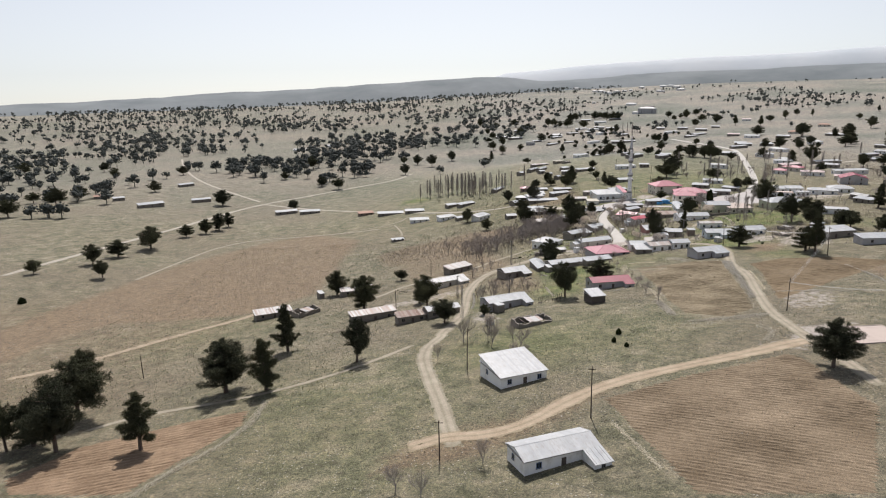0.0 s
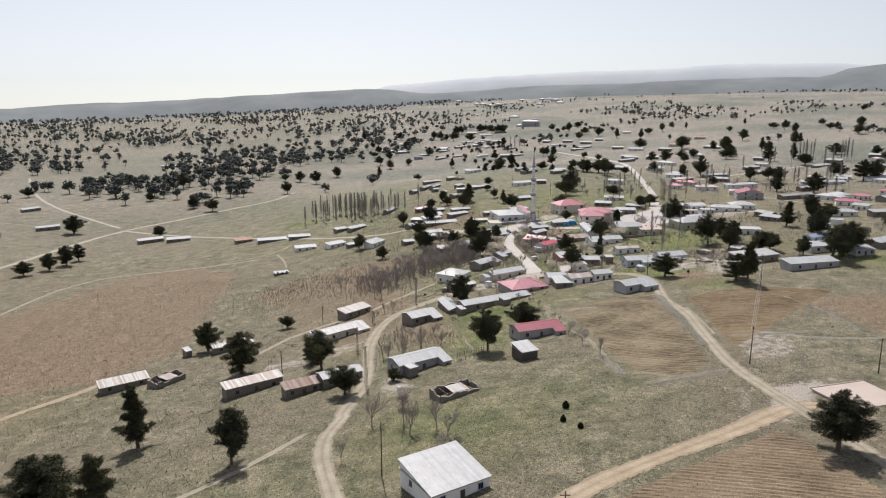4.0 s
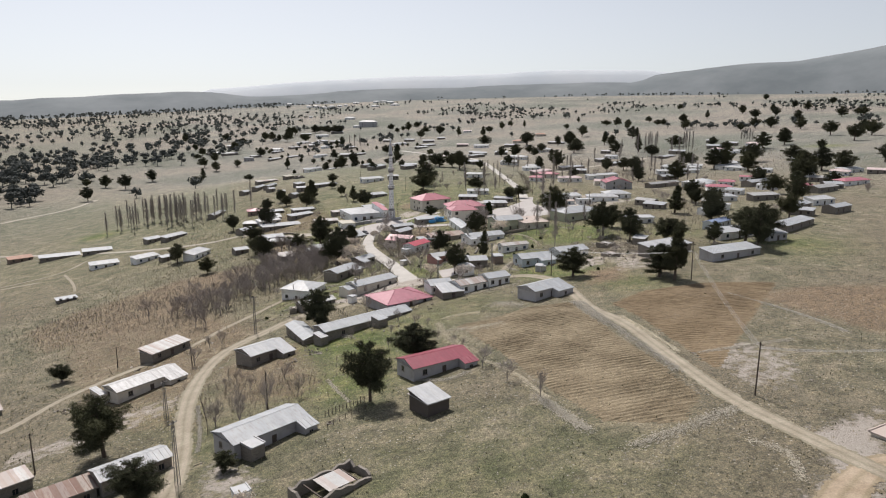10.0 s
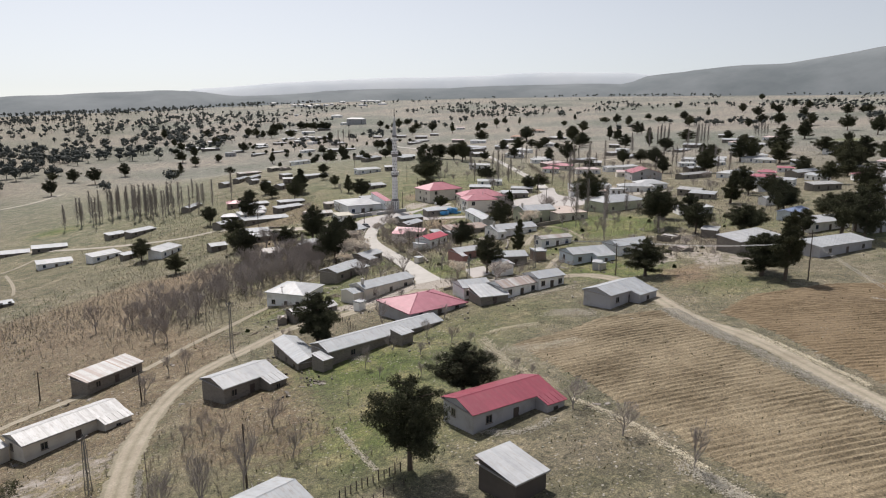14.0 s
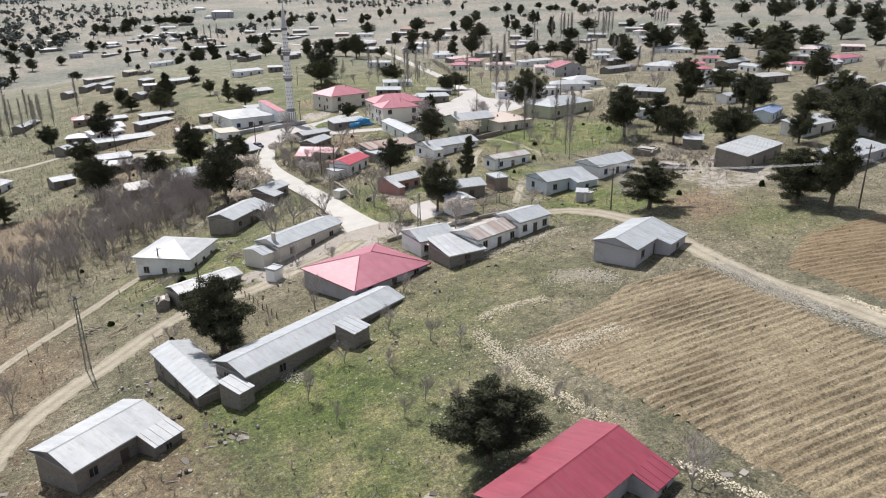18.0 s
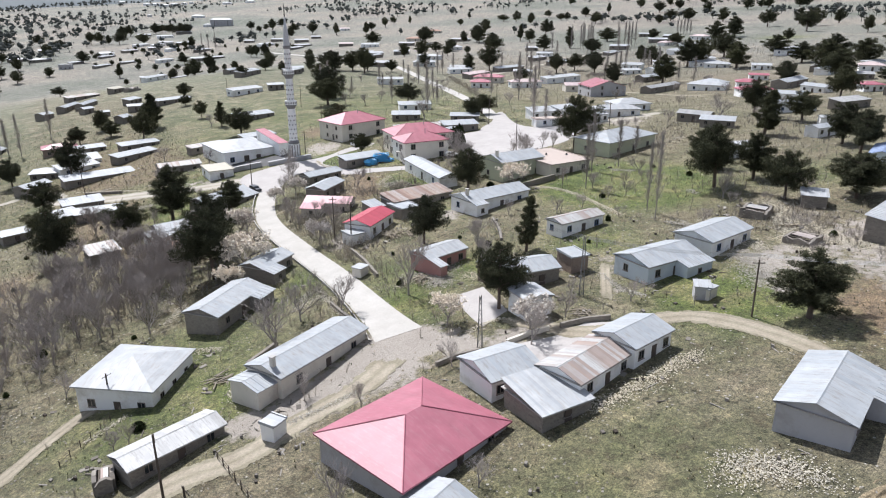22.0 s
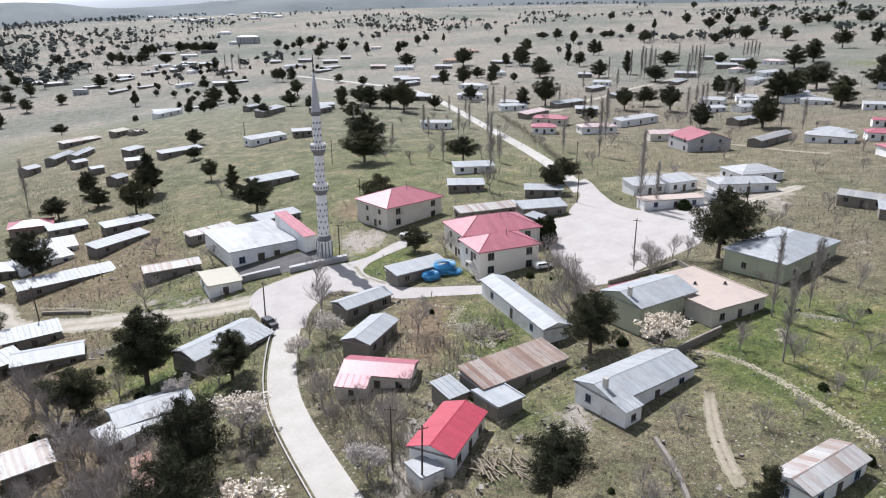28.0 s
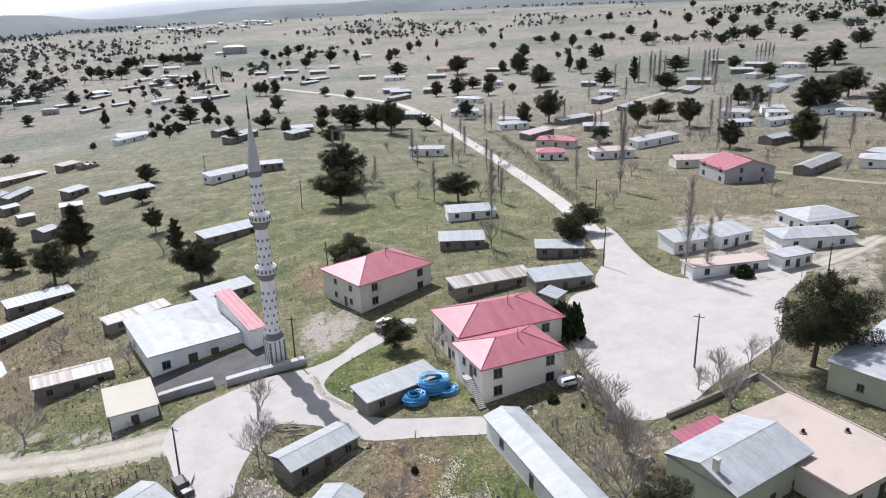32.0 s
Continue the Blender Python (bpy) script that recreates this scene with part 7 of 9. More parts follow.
bloom(78.6, 338.0, 6.8, 6.5)
bloom(-1.6, 212.9, 8.0, 5.0)
bloom(122.3, 421.0, 5.7, 4.3)
bush(181.1, 456.0, 3.0, 3.6)
pine(716.4, 722.6, 17.5, 17.0)
pine(763.6, 726.1, 14.5, 12.3)
pine(636.4, 620.3, 14.1, 10.0)
pine(637.0, 600.5, 16.0, 14.5)
pine(431.8, 538.7, 12.3, 14.1)
pine(337.7, 483.7, 11.3, 13.0)
pine(211.6, 399.7, 13.0, 8.6)
pine(240.3, 407.0, 10.0, 11.5)
pine(210.5, 351.5, 9.3, 10.7)
pine(344.8, 458.1, 9.4, 10.9)
pine(361.6, 446.7, 8.1, 9.3)
pine(556.3, 536.3, 17.5, 16.5)
pine(454.1, 472.5, 15.7, 13.3)
pine(18.9, 456.1, 9.4, 9.3)
pine(83.1, 617.8, 5.0, 5.7)
bare(165.9, 398.6, 6.8, 5.2)
bare(141.8, 328.5, 3.6, 4.7)
bare(139.1, 337.5, 4.9, 6.1)
bare(245.3, 372.1, 7.2, 7.4)
bare(131.1, 352.8, 3.9, 5.1)
pine(243.7, 427.8, 12.3, 9.6)
pine(389.8, 497.0, 17.5, 17.0)
pine(423.4, 513.5, 17.5, 15.4)
pine(302.4, 432.9, 11.6, 11.7)
pine(283.8, 396.6, 12.9, 10.4)
pine(641.4, 679.2, 17.5, 17.0)
pine(159.8, 1034.6, 10.4, 11.3)
pine(145.9, 916.4, 14.0, 15.1)
pine(162.9, 931.2, 15.8, 10.8)
pine(85.6, 556.8, 9.8, 5.4)
pine(36.0, 794.0, 6.6, 8.1)
pine(-3.1, 1058.8, 13.6, 12.8)
pine(10.1, 1016.8, 11.8, 12.2)
pine(36.9, 1045.7, 9.0, 10.8)
pine(0.8, 1447.0, 12.9, 14.8)
pine(-4.6, 1226.4, 12.1, 12.5)
pine(11.2, 1117.3, 12.7, 11.7)
pine(73.7, 1142.0, 13.1, 12.8)
pine(227.2, 1031.1, 12.8, 9.1)
pine(232.0, 1025.9, 12.2, 9.0)
pine(200.0, 869.1, 12.6, 12.3)
pine(155.4, 731.2, 7.5, 9.2)
pine(167.0, 661.4, 8.3, 9.8)
pine(190.3, 696.3, 11.5, 14.5)
pine(200.0, 672.4, 15.7, 12.3)
pine(265.3, 957.0, 8.3, 9.7)
pine(266.1, 899.8, 8.1, 7.0)
pine(403.5, 969.5, 17.0, 17.0)
pine(424.5, 1176.2, 17.0, 10.5)
pine(467.0, 1250.9, 11.7, 14.8)
pine(504.8, 1283.8, 15.7, 12.0)
pine(545.1, 1336.9, 13.0, 9.1)
pine(560.8, 1310.6, 12.8, 7.2)
pine(398.7, 1218.2, 17.0, 10.8)
pine(368.8, 1031.2, 14.1, 17.0)
pine(318.0, 817.6, 13.0, 15.5)
pine(305.6, 827.2, 11.2, 10.0)
pine(352.6, 854.5, 9.1, 11.9)
pine(363.3, 844.6, 11.0, 11.8)
pine(425.8, 924.7, 12.9, 9.2)
pine(434.1, 907.6, 17.0, 12.4)
pine(524.4, 1036.2, 17.0, 17.0)
pine(385.6, 810.9, 12.7, 17.0)
pine(349.5, 793.4, 7.4, 6.3)
pine(460.3, 854.6, 13.4, 11.9)
pine(670.3, 1207.8, 10.7, 15.7)
pine(667.7, 1170.0, 17.0, 11.8)
pine(642.1, 1098.2, 16.7, 12.2)
pine(759.1, 1208.4, 12.0, 12.3)
pine(584.6, 1195.0, 10.1, 11.5)
pine(678.8, 1320.6, 11.6, 7.6)
pine(258.2, 700.7, 10.0, 8.7)
pine(220.0, 675.1, 7.8, 7.0)
pine(271.2, 606.3, 7.3, 8.0)
pine(412.2, 768.9, 13.6, 12.4)
pine(546.1, 940.0, 16.5, 11.8)
pine(725.6, 1135.7, 10.3, 12.3)
pine(736.2, 1135.1, 11.2, 10.3)
pine(800.4, 1167.4, 14.7, 15.1)
pine(693.4, 1022.0, 15.9, 17.0)
pine(1010.5, 1459.4, 13.8, 14.2)
pine(1001.4, 1251.7, 17.5, 17.0)
pine(913.6, 1121.1, 17.5, 17.0)
pine(972.1, 1135.8, 17.5, 17.0)
pine(912.1, 1024.3, 17.5, 17.0)
pine(1133.2, 1222.3, 17.3, 14.3)
pine(1076.8, 1252.8, 13.9, 12.8)
pine(716.9, 931.4, 11.4, 11.8)
pine(763.4, 956.3, 15.4, 14.1)
pine(778.2, 939.7, 16.3, 17.0)
pine(774.4, 882.0, 16.6, 17.0)
pine(744.6, 758.5, 16.5, 12.2)
pine(1093.1, 1000.5, 17.5, 17.0)
pine(1071.6, 1053.1, 12.0, 15.4)
pine(439.8, 767.7, 17.5, 9.7)
pine(499.5, 785.7, 12.5, 17.0)
pine(518.3, 745.2, 11.0, 11.8)
pine(493.4, 694.4, 10.5, 13.2)
pine(402.1, 643.0, 11.4, 9.0)
pine(395.8, 626.6, 12.1, 13.4)
pine(398.3, 559.0, 15.4, 17.0)
pine(462.5, 579.2, 13.4, 16.2)
pine(301.1, 562.0, 11.5, 10.8)
pine(385.8, 1279.3, 17.0, 13.1)
pine(375.9, 1334.7, 14.0, 13.7)
pine(699.4, 763.2, 17.5, 17.0)
pine(570.1, 699.8, 17.5, 17.0)
pine(1094.6, 989.4, 17.4, 15.4)
pine(1174.8, 1297.0, 17.5, 13.5)
pine(1375.7, 1593.5, 17.5, 17.0)
pine(868.0, 1189.2, 16.7, 9.8)
pine(550.9, 936.6, 14.3, 8.2)
pine(396.2, 595.3, 17.5, 14.7)
pine(404.2, 591.8, 17.2, 14.9)
pine(444.9, 606.8, 16.2, 17.0)
pine(318.6, 633.7, 12.5, 11.1)
pine(338.6, 639.9, 11.3, 11.6)
pine(333.9, 614.4, 14.0, 13.6)
pine(1312.8, 1330.1, 16.2, 17.0)
pine(1444.6, 1271.0, 16.9, 17.0)
pine(1062.8, 1034.4, 14.9, 17.0)
pine(544.6, 628.6, 9.9, 7.3)
pine(-12.1, 1169.7, 8.1, 10.5)
pine(238.5, 1017.0, 14.4, 10.4)
pine(42.4, 1232.1, 17.5, 14.2)
pine(40.8, 1466.7, 16.5, 17.0)
pine(64.2, 1387.4, 11.9, 15.3)
pine(-32.6, 1521.1, 17.5, 13.8)
pine(-14.6, 1331.3, 11.3, 10.4)
pine(-5.2, 946.3, 12.5, 7.7)
pine(201.8, 1208.1, 15.1, 11.1)
pine(195.6, 1216.1, 10.1, 7.5)
pine(125.3, 1398.7, 12.9, 11.5)
pine(104.4, 1423.2, 17.5, 13.6)
pine(115.7, 1410.1, 17.5, 14.3)
pine(137.8, 1383.5, 17.5, 17.0)
pine(157.3, 1515.9, 17.2, 14.8)
pine(170.0, 1523.2, 17.4, 17.0)
pine(165.3, 1349.7, 14.5, 17.0)
pine(227.8, 1488.5, 17.5, 17.0)
pine(241.3, 1495.4, 17.5, 15.7)
pine(252.3, 1493.9, 14.3, 17.0)
pine(210.2, 1533.9, 17.5, 17.0)
pine(223.9, 1554.0, 12.9, 15.4)
pine(346.9, 1461.2, 14.1, 12.1)
pine(342.5, 1399.8, 9.8, 10.1)
pine(365.7, 1442.2, 9.3, 11.5)
pine(371.9, 1426.5, 17.5, 13.3)
pine(408.3, 1491.9, 12.2, 17.0)
pine(339.3, 1240.9, 13.9, 11.9)
bare(138.9, 423.3, 11.0, 7.0)
bare(123.7, 430.6, 9.6, 6.2)
bare(122.1, 425.5, 10.0, 6.7)
bare(125.8, 436.2, 7.3, 5.8)
bare(120.7, 420.8, 8.8, 5.6)
bare(140.7, 430.4, 5.5, 5.0)
bare(83.6, 465.3, 10.3, 7.4)
bare(75.0, 443.1, 8.4, 5.8)
bare(69.6, 420.2, 8.0, 5.5)
bare(76.2, 411.3, 6.0, 5.2)
bare(114.9, 417.3, 11.8, 8.2)
bare(29.1, 452.0, 11.2, 8.6)
bare(34.1, 435.8, 6.6, 9.5)
bare(41.6, 418.3, 9.4, 9.2)


# ---- poles and wires ----
POLE_FIRST = []


def pole(x, y, h):
    m = pose(x, y, lie(x, y), ((x * 7) % 3) - 1.5, ((y * 5) % 3) - 1.5, (x * 17) % 180)
    if POLE_FIRST:
        src = POLE_FIRST[0]
        keep = src.scale.copy()
        src.scale = (1, 1, 1)
        ob = copy_thing(src, m)
        src.scale = keep
    else:
        ob = thing("utility_pole", x, y, 0, 0, "dark wooden utility pole with a short crossarm", "pole", "utility poles")
        ob.matrix_world = m
        bm = bmesh.new()
        bmesh.ops.create_cone(bm, segments=8, radius1=0.16, radius2=0.1, depth=10.6, cap_ends=True, matrix=Matrix.Translation((0, 0, 4.7)))
        part("shaft", bm, M_POLE, ob)
        bm = bmesh.new()
        box(bm, -0.8, -0.16, 9.3, 0.8, -0.1, 9.42)
        part("crossarm", bm, M_POLE, ob)
        for s in (-0.7, -0.25, 0.25, 0.7):
            bm = bmesh.new()
            bmesh.ops.create_cone(bm, segments=6, radius1=0.05, radius2=0.035, depth=0.2, cap_ends=True, matrix=Matrix.Translation((s, -0.13, 9.52)))
            part("insulator", bm, M_FRAME, ob)
        POLE_FIRST.append(ob)
    ob.scale = (1, 1, h / 10.0)
    return ob


def lattice_pole(x, y, h):
    """A four-legged lattice mast of steel angle with a short crossarm."""
    root = thing("lattice_pole", x, y, lie(x, y), (x * 17) % 60, "slender grey steel lattice power pole", "pole", "lattice poles")
    wide = lambda z: 0.34 - 0.2 * z / h
    for sx, sy in ((-1, -1), (1, -1), (1, 1), (-1, 1)):
        verts, faces = [], []
        tube(verts, faces, Vector((sx * wide(0), sy * wide(0), -0.4)), Vector((sx * wide(h), sy * wide(h), h)), 0.055, 0.045, 4)
        from_lists("leg", verts, faces, M_STEEL, root)
    n = int(h / 0.8)
    for side in range(4):
        verts, faces = [], []
        for i in range(n):
            z0, z1, k = h * i / n, h * (i + 1) / n, 1 if i % 2 else -1
            tube(verts, faces, Vector((k * wide(z0), -wide(z0), z0)), Vector((-k * wide(z1), -wide(z1), z1)), 0.03, 0.03, 3)
        q = from_lists("bracing", verts, faces, M_STEEL, root)
        q.matrix_local = pose(0, 0, 0, 0, 0, 90 * side)
    bm = bmesh.new()
    box(bm, -0.9, -0.06, h - 0.5, 0.9, 0.06, h - 0.38)
    part("crossarm", bm, M_STEEL, root)
    for sx in (-0.8, 0.0, 0.8):
        bm = bmesh.new()
        bmesh.ops.create_cone(bm, segments=6, radius1=0.06, radius2=0.04, depth=0.24, cap_ends=True, matrix=Matrix.Translation((sx, 0, h - 0.26)))
        part("insulator", bm, M_FRAME, root)
    return root


def wires(a, b, sag=1.2, n=4):
    """Parallel overhead wires from a to b (x, y, z)."""
    a, b = Vector(a), Vector(b)
    d = (b - a).normalized()
    side = Vector((-d.y, d.x, 0))
    root = thing("overhead_wires", 0, 0, 0, 0, "thin overhead wires slung between poles", "wires")
    for i in range(n):
        verts, faces = [], []
        sweep(verts, faces, [a.lerp(b, k / 20) + side * (i - (n - 1) / 2) * 0.45 - Vector((0, 0, sag * 4 * k / 20 * (1 - k / 20))) for k in range(21)], 0.024, 3)
        from_lists("wire", verts, faces, M_WIRE, root)


pole(-112.7, 202.3, 8.3)
pole(20.9, 141.4, 12.0)
pole(-10.9, 126.4, 8.7)
pole(-7.4, 177.3, 12.0)
pole(89.4, 212.0, 10.5)
pole(115.5, 199.0, 9.3)
pole(-38.3, 258.1, 8.6)
lattice_pole(-11.4, 233.8, 12.0)
pole(5.7, 257.6, 9.1)
pole(27.2, 320.8, 9.4)
pole(-30.8, 325.7, 6.3)
pole(-10.2, 308.4, 6.2)
lattice_pole(-15.0, 270.6, 8.8)
lattice_pole(7.8, 325.5, 12.0)
lattice_pole(70.0, 338.2, 8.0)
pole(26.3, 334.0, 8.4)
pole(23.4, 360.5, 5.5)
lattice_pole(91.5, 342.0, 9.8)
pole(70.7, 458.8, 8.0)
pole(29.6, 490.1, 9.7)
pole(145.2, 435.3, 9.1)
pole(73.7, 393.6, 9.5)
pole(72.5, 399.9, 9.7)
pole(110.6, 507.4, 10.8)
pole(191.0, 513.7, 9.6)
pole(190.9, 444.6, 8.0)
pole(94.1, 479.7, 8.8)
pole(163.7, 478.5, 9.1)
pole(124.6, 572.0, 9.3)
pole(187.1, 558.0, 8.5)
pole(108.2, 639.3, 7.5)
pole(103.9, 320.3, 8.6)
pole(135.9, 289.7, 12.0)


def grove(make, count, seed, where, tall, wide):
    """Trees of one kind set out at random along a place, clear of houses and roads."""
    rnd = random.Random(seed)
    made = tries = 0
    while made < count and tries < count * 30:
        tries += 1
        x, y = where(rnd)
        if free_of(x, y, 1.2):
            h = rnd.uniform(*tall)
            make(round(x, 1), round(y, 1), h, h * rnd.uniform(*wide))
            made += 1


def along(pts, wide):
    p = smooth_line(pts, 1.0)

    def pick(rnd):
        q = p[rnd.randrange(len(p))]
        return q[0] + rnd.gauss(0, wide), q[1] + rnd.gauss(0, wide)

    return pick


grove(bare, 105, 1, along([(-11.6, 362.5), (1.1, 384.9), (16.1, 401.4), (33.6, 413.5), (45.3, 439.7)], 9.0), (5.5, 11.0), (0.6, 0.9))
grove(bare, 50, 2, along([(22.2, 399.1), (33, 402.8), (40.7, 411.6), (47.9, 421.2)], 7.5), (5.0, 10.0), (0.6, 0.9))
grove(poplar, 62, 3, along([(-56, 606.6), (-38.8, 617.4), (-12.6, 595.3), (5.3, 584)], 9.0), (12.0, 19.0), (0.16, 0.24))
grove(bare, 45, 4, lambda rnd: (rnd.uniform(15, 185), rnd.uniform(320, 490)), (2.5, 5.0), (0.7, 1.0))
grove(poplar, 26, 7, lambda rnd: (rnd.uniform(150, 330), rnd.uniform(520, 680)), (9.0, 15.0), (0.25, 0.35))
grove(pine, 70, 9, along([(94.3, 785.7), (136.2, 702.9), (159.2, 688.5), (116.4, 1100.1), (65.9, 1138.6), (157.2, 1318.5), (202.7, 1153.1), (196.6, 1056.9), (278.6, 1150.3), (288.7, 1069.3)], 25.0), (4.0, 7.0), (0.7, 1.0))
grove(bush, 45, 5, lambda rnd: (rnd.uniform(10, 190), rnd.uniform(300, 490)), (0.6, 1.5), (0.8, 1.4))


# ---- mosque, minaret and other single things ----
def lathe(bm, prof, seg=16):
    """A turned solid from (radius, z) pairs."""
    rows = [[bm.verts.new((r * math.cos(2 * math.pi * i / seg), r * math.sin(2 * math.pi * i / seg), z)) for i in range(seg)] for r, z in prof]
    for a, b in zip(rows[:-1], rows[1:]):
        for i in range(seg):
            bm.faces.new((a[i], a[(i + 1) % seg], b[(i + 1) % seg], b[i]))
    bm.faces.new(rows[0][::-1])
    bm.faces.new(rows[-1])


def minaret(x, y, h):
    """Slender minaret: panelled base, shaft with studded facets, two balconies, lead cone and finial."""
    root = thing("minaret", x, y, lie(x, y), 8, "tall pale stone minaret with two balconies beside the mosque", "minaret")
    k = h / 47.0

    def p(name, prof, mat, seg=16, label=""):
        bm = bmesh.new()
        lathe(bm, [(r * 0.86, z * k) for r, z in prof], seg)
        return part(name, bm, mat, root, label)

    bm = bmesh.new()
    box(bm, -1.4, -1.4, -3, 1.4, 1.4, 4.9 * k)
    base = part("base", bm, M_MINARET, root)
    for s in range(4):
        for u in (-1.28, -0.45, 0.45, 1.28):
            bm = bmesh.new()
            box(bm, u - 0.12, -1.47, 0.3, u + 0.12, -1.41, 4.6 * k)
            q = part("dark_rib", bm, M_DARKSTONE, base)
            q.matrix_local = pose(0, 0, 0, 0, 0, 90 * s)
    p("base_collar", [(1.75, 4.8), (2.05, 5.1), (2.05, 5.5), (1.75, 5.9), (1.5, 6.1)], M_DARKSTONE)
    p("lower_shaft", [(1.55, 5.8), (1.4, 17.0)], M_MINARET)
    p("middle_shaft", [(1.34, 17.2), (1.22, 26.4)], M_MINARET)
    p("upper_shaft", [(1.16, 26.6), (1.06, 34.6)], M_MINARET)
    for z, r in ((15.9, 2.1), (25.3, 2.0)):
        p("balcony", [(1.35, z), (r * 0.78, z + 0.6), (r, z + 1.1), (r, z + 1.4), (r - 0.1, z + 1.4)], M_DARKSTONE)
        rail = p("parapet", [(r - 0.02, z + 1.35), (r + 0.02, z + 2.6), (r - 0.12, z + 2.6), (r - 0.14, z + 1.41)], M_MINARET)
        for i in range(16):
            bm = bmesh.new()
            box(bm, -0.17, -0.05, 0, 0.17, 0.05, 0.6)
            a = 2 * math.pi * i / 16
            q = part("fretwork", bm, M_DARKSTONE, rail)
            q.matrix_local = pose(math.cos(a) * r * 0.86, math.sin(a) * r * 0.86, (z + 1.65) * k, 0, 0, math.degrees(a) + 90)
    p("cone_collar", [(1.06, 34.2), (1.42, 34.6), (1.42, 35.0), (1.25, 35.2)], M_DARKSTONE)
    p("cone", [(1.22, 35.1), (0.8, 39.2), (0.16, 43.6)], M_CONE, 16, "pale grey lead cone")
    p("finial", [(0.14, 43.4), (0.26, 44.2), (0.12, 44.6), (0.22, 45.2), (0.1, 45.7), (0.17, 46.2), (0.04, 47.6)], M_TYRE, 8, "dark metal finial")
    for z0, z1, r in ((6.6, 15.4, 1.49), (18.9, 25.0, 1.28), (28.3, 34.0, 1.11)):
        rows = int((z1 - z0) / 1.4)
        for j in range(rows):
            for i in range(8):
                a = 2 * math.pi * (i + 0.5 * (j % 2)) / 8
                bm = bmesh.new()
                box(bm, -0.15, -0.1, 0, 0.15, 0.08, 0.42)
                q = part("stud", bm, M_DARKSTONE, root)
                q.matrix_local = pose(math.cos(a) * r * 0.86, math.sin(a) * r * 0.86, (z0 + j * 1.4) * k, 0, 0, math.degrees(a) + 90)
    return root


def car(x, y, turn, mat, label):
    """A small estate car: body, cabin glass, four wheels, lamps."""
    root = thing("car", x, y, lie(x, y) + 0.16, turn, label, "car", "parked cars")
    bm = bmesh.new()
    hull_prism(bm, [(-2.05, 0.3), (2.05, 0.3), (2.1, 0.62), (1.95, 0.86), (0.95, 0.98), (0.45, 1.42), (-1.75, 1.45), (-2.02, 0.95)], "y", -0.8, 0.8)
    bmesh.ops.bevel(bm, geom=bm.edges[:], offset=0.06, segments=1, affect="EDGES")
    part("body", bm, mat, root)
    bm = bmesh.new()
    hull_prism(bm, [(-1.7, 1.0), (0.72, 1.0), (0.4, 1.34), (-1.6, 1.36)], "y", -0.815, 0.815)
    part("side_glazing", bm, M_GLASS, root)
    bm = bmesh.new()
    hull_prism(bm, [(0.98, 0.99), (1.01, 1.0), (0.5, 1.42), (0.46, 1.4)], "y", -0.7, 0.7)
    part("windscreen", bm, M_GLASS, root)
    for sx in (-1.3, 1.3):
        for sy in (-0.78, 0.78):
            bm = bmesh.new()
            bmesh.ops.create_cone(bm, segments=14, radius1=0.32, radius2=0.32, depth=0.2, cap_ends=True, matrix=pose(sx, sy, 0.3, 90))
            w = part("wheel", bm, M_TYRE, root)
            bm = bmesh.new()
            bmesh.ops.create_cone(bm, segments=10, radius1=0.18, radius2=0.16, depth=0.24, cap_ends=True, matrix=pose(sx, sy, 0.3, 90))
            part("rim", bm, M_LEAD, w)
    for sy in (-0.55, 0.55):
        bm = bmesh.new()
        box(bm, 2.02, sy - 0.17, 0.62, 2.12, sy + 0.17, 0.78)
        part("headlight", bm, M_GLASS, root)
    return root


def hose_coil(x, y, r, turns, seed):
    """A heap of blue water pipe, wound in loose loops."""
    rnd = random.Random(seed)
    root = thing("pipe_coil", x, y, lie(x, y) + 0.1, 0, "coil of bright blue plastic water pipe on the grass", "pipe coil", "coils of pipe")
    for i in range(turns):
        verts, faces, pts = [], [], []
        rr, cx, cy, cz = r * rnd.uniform(0.5, 1.0), rnd.uniform(-0.3, 0.3), rnd.uniform(-0.3, 0.3), 0.06 + 0.05 * i
        for k in range(33):
            a = 2 * math.pi * k / 30
            pts.append(Vector((cx + math.cos(a) * rr, cy + math.sin(a) * rr * 0.9, cz + 0.08 * math.sin(a * 3 + i) + 0.002 * k)))
        sweep(verts, faces, pts, 0.075, 5)
        from_lists("loop", verts, faces, M_HOSE, root)


def yard_wall(name, pts, h, mat, label, thick=0.4):
    p = smooth_line(pts, 3.0)
    bm = bmesh.new()
    rows = []
    d = np.gradient(p, axis=0)
    d /= np.hypot(*d.T)[:, None]
    for q, e in zip(p, d):
        n = np.array((-e[1], e[0])) * thick / 2
        z = lie(*q)
        rows.append([bm.verts.new((*(q + n), z - 0.6)), bm.verts.new((*(q + n), z + h)), bm.verts.new((*(q - n), z + h)), bm.verts.new((*(q - n), z - 0.6))])
    for a, b in zip(rows[:-1], rows[1:]):
        for j in range(4):
            bm.faces.new((a[j], a[(j + 1) % 4], b[(j + 1) % 4], b[j]))
    bm.faces.new(rows[0])
    bm.faces.new(rows[-1][::-1])
    bmesh.ops.recalc_face_normals(bm, faces=bm.faces[:])
    ob = tagged(part(name, bm, mat), label, "wall")
    return ob


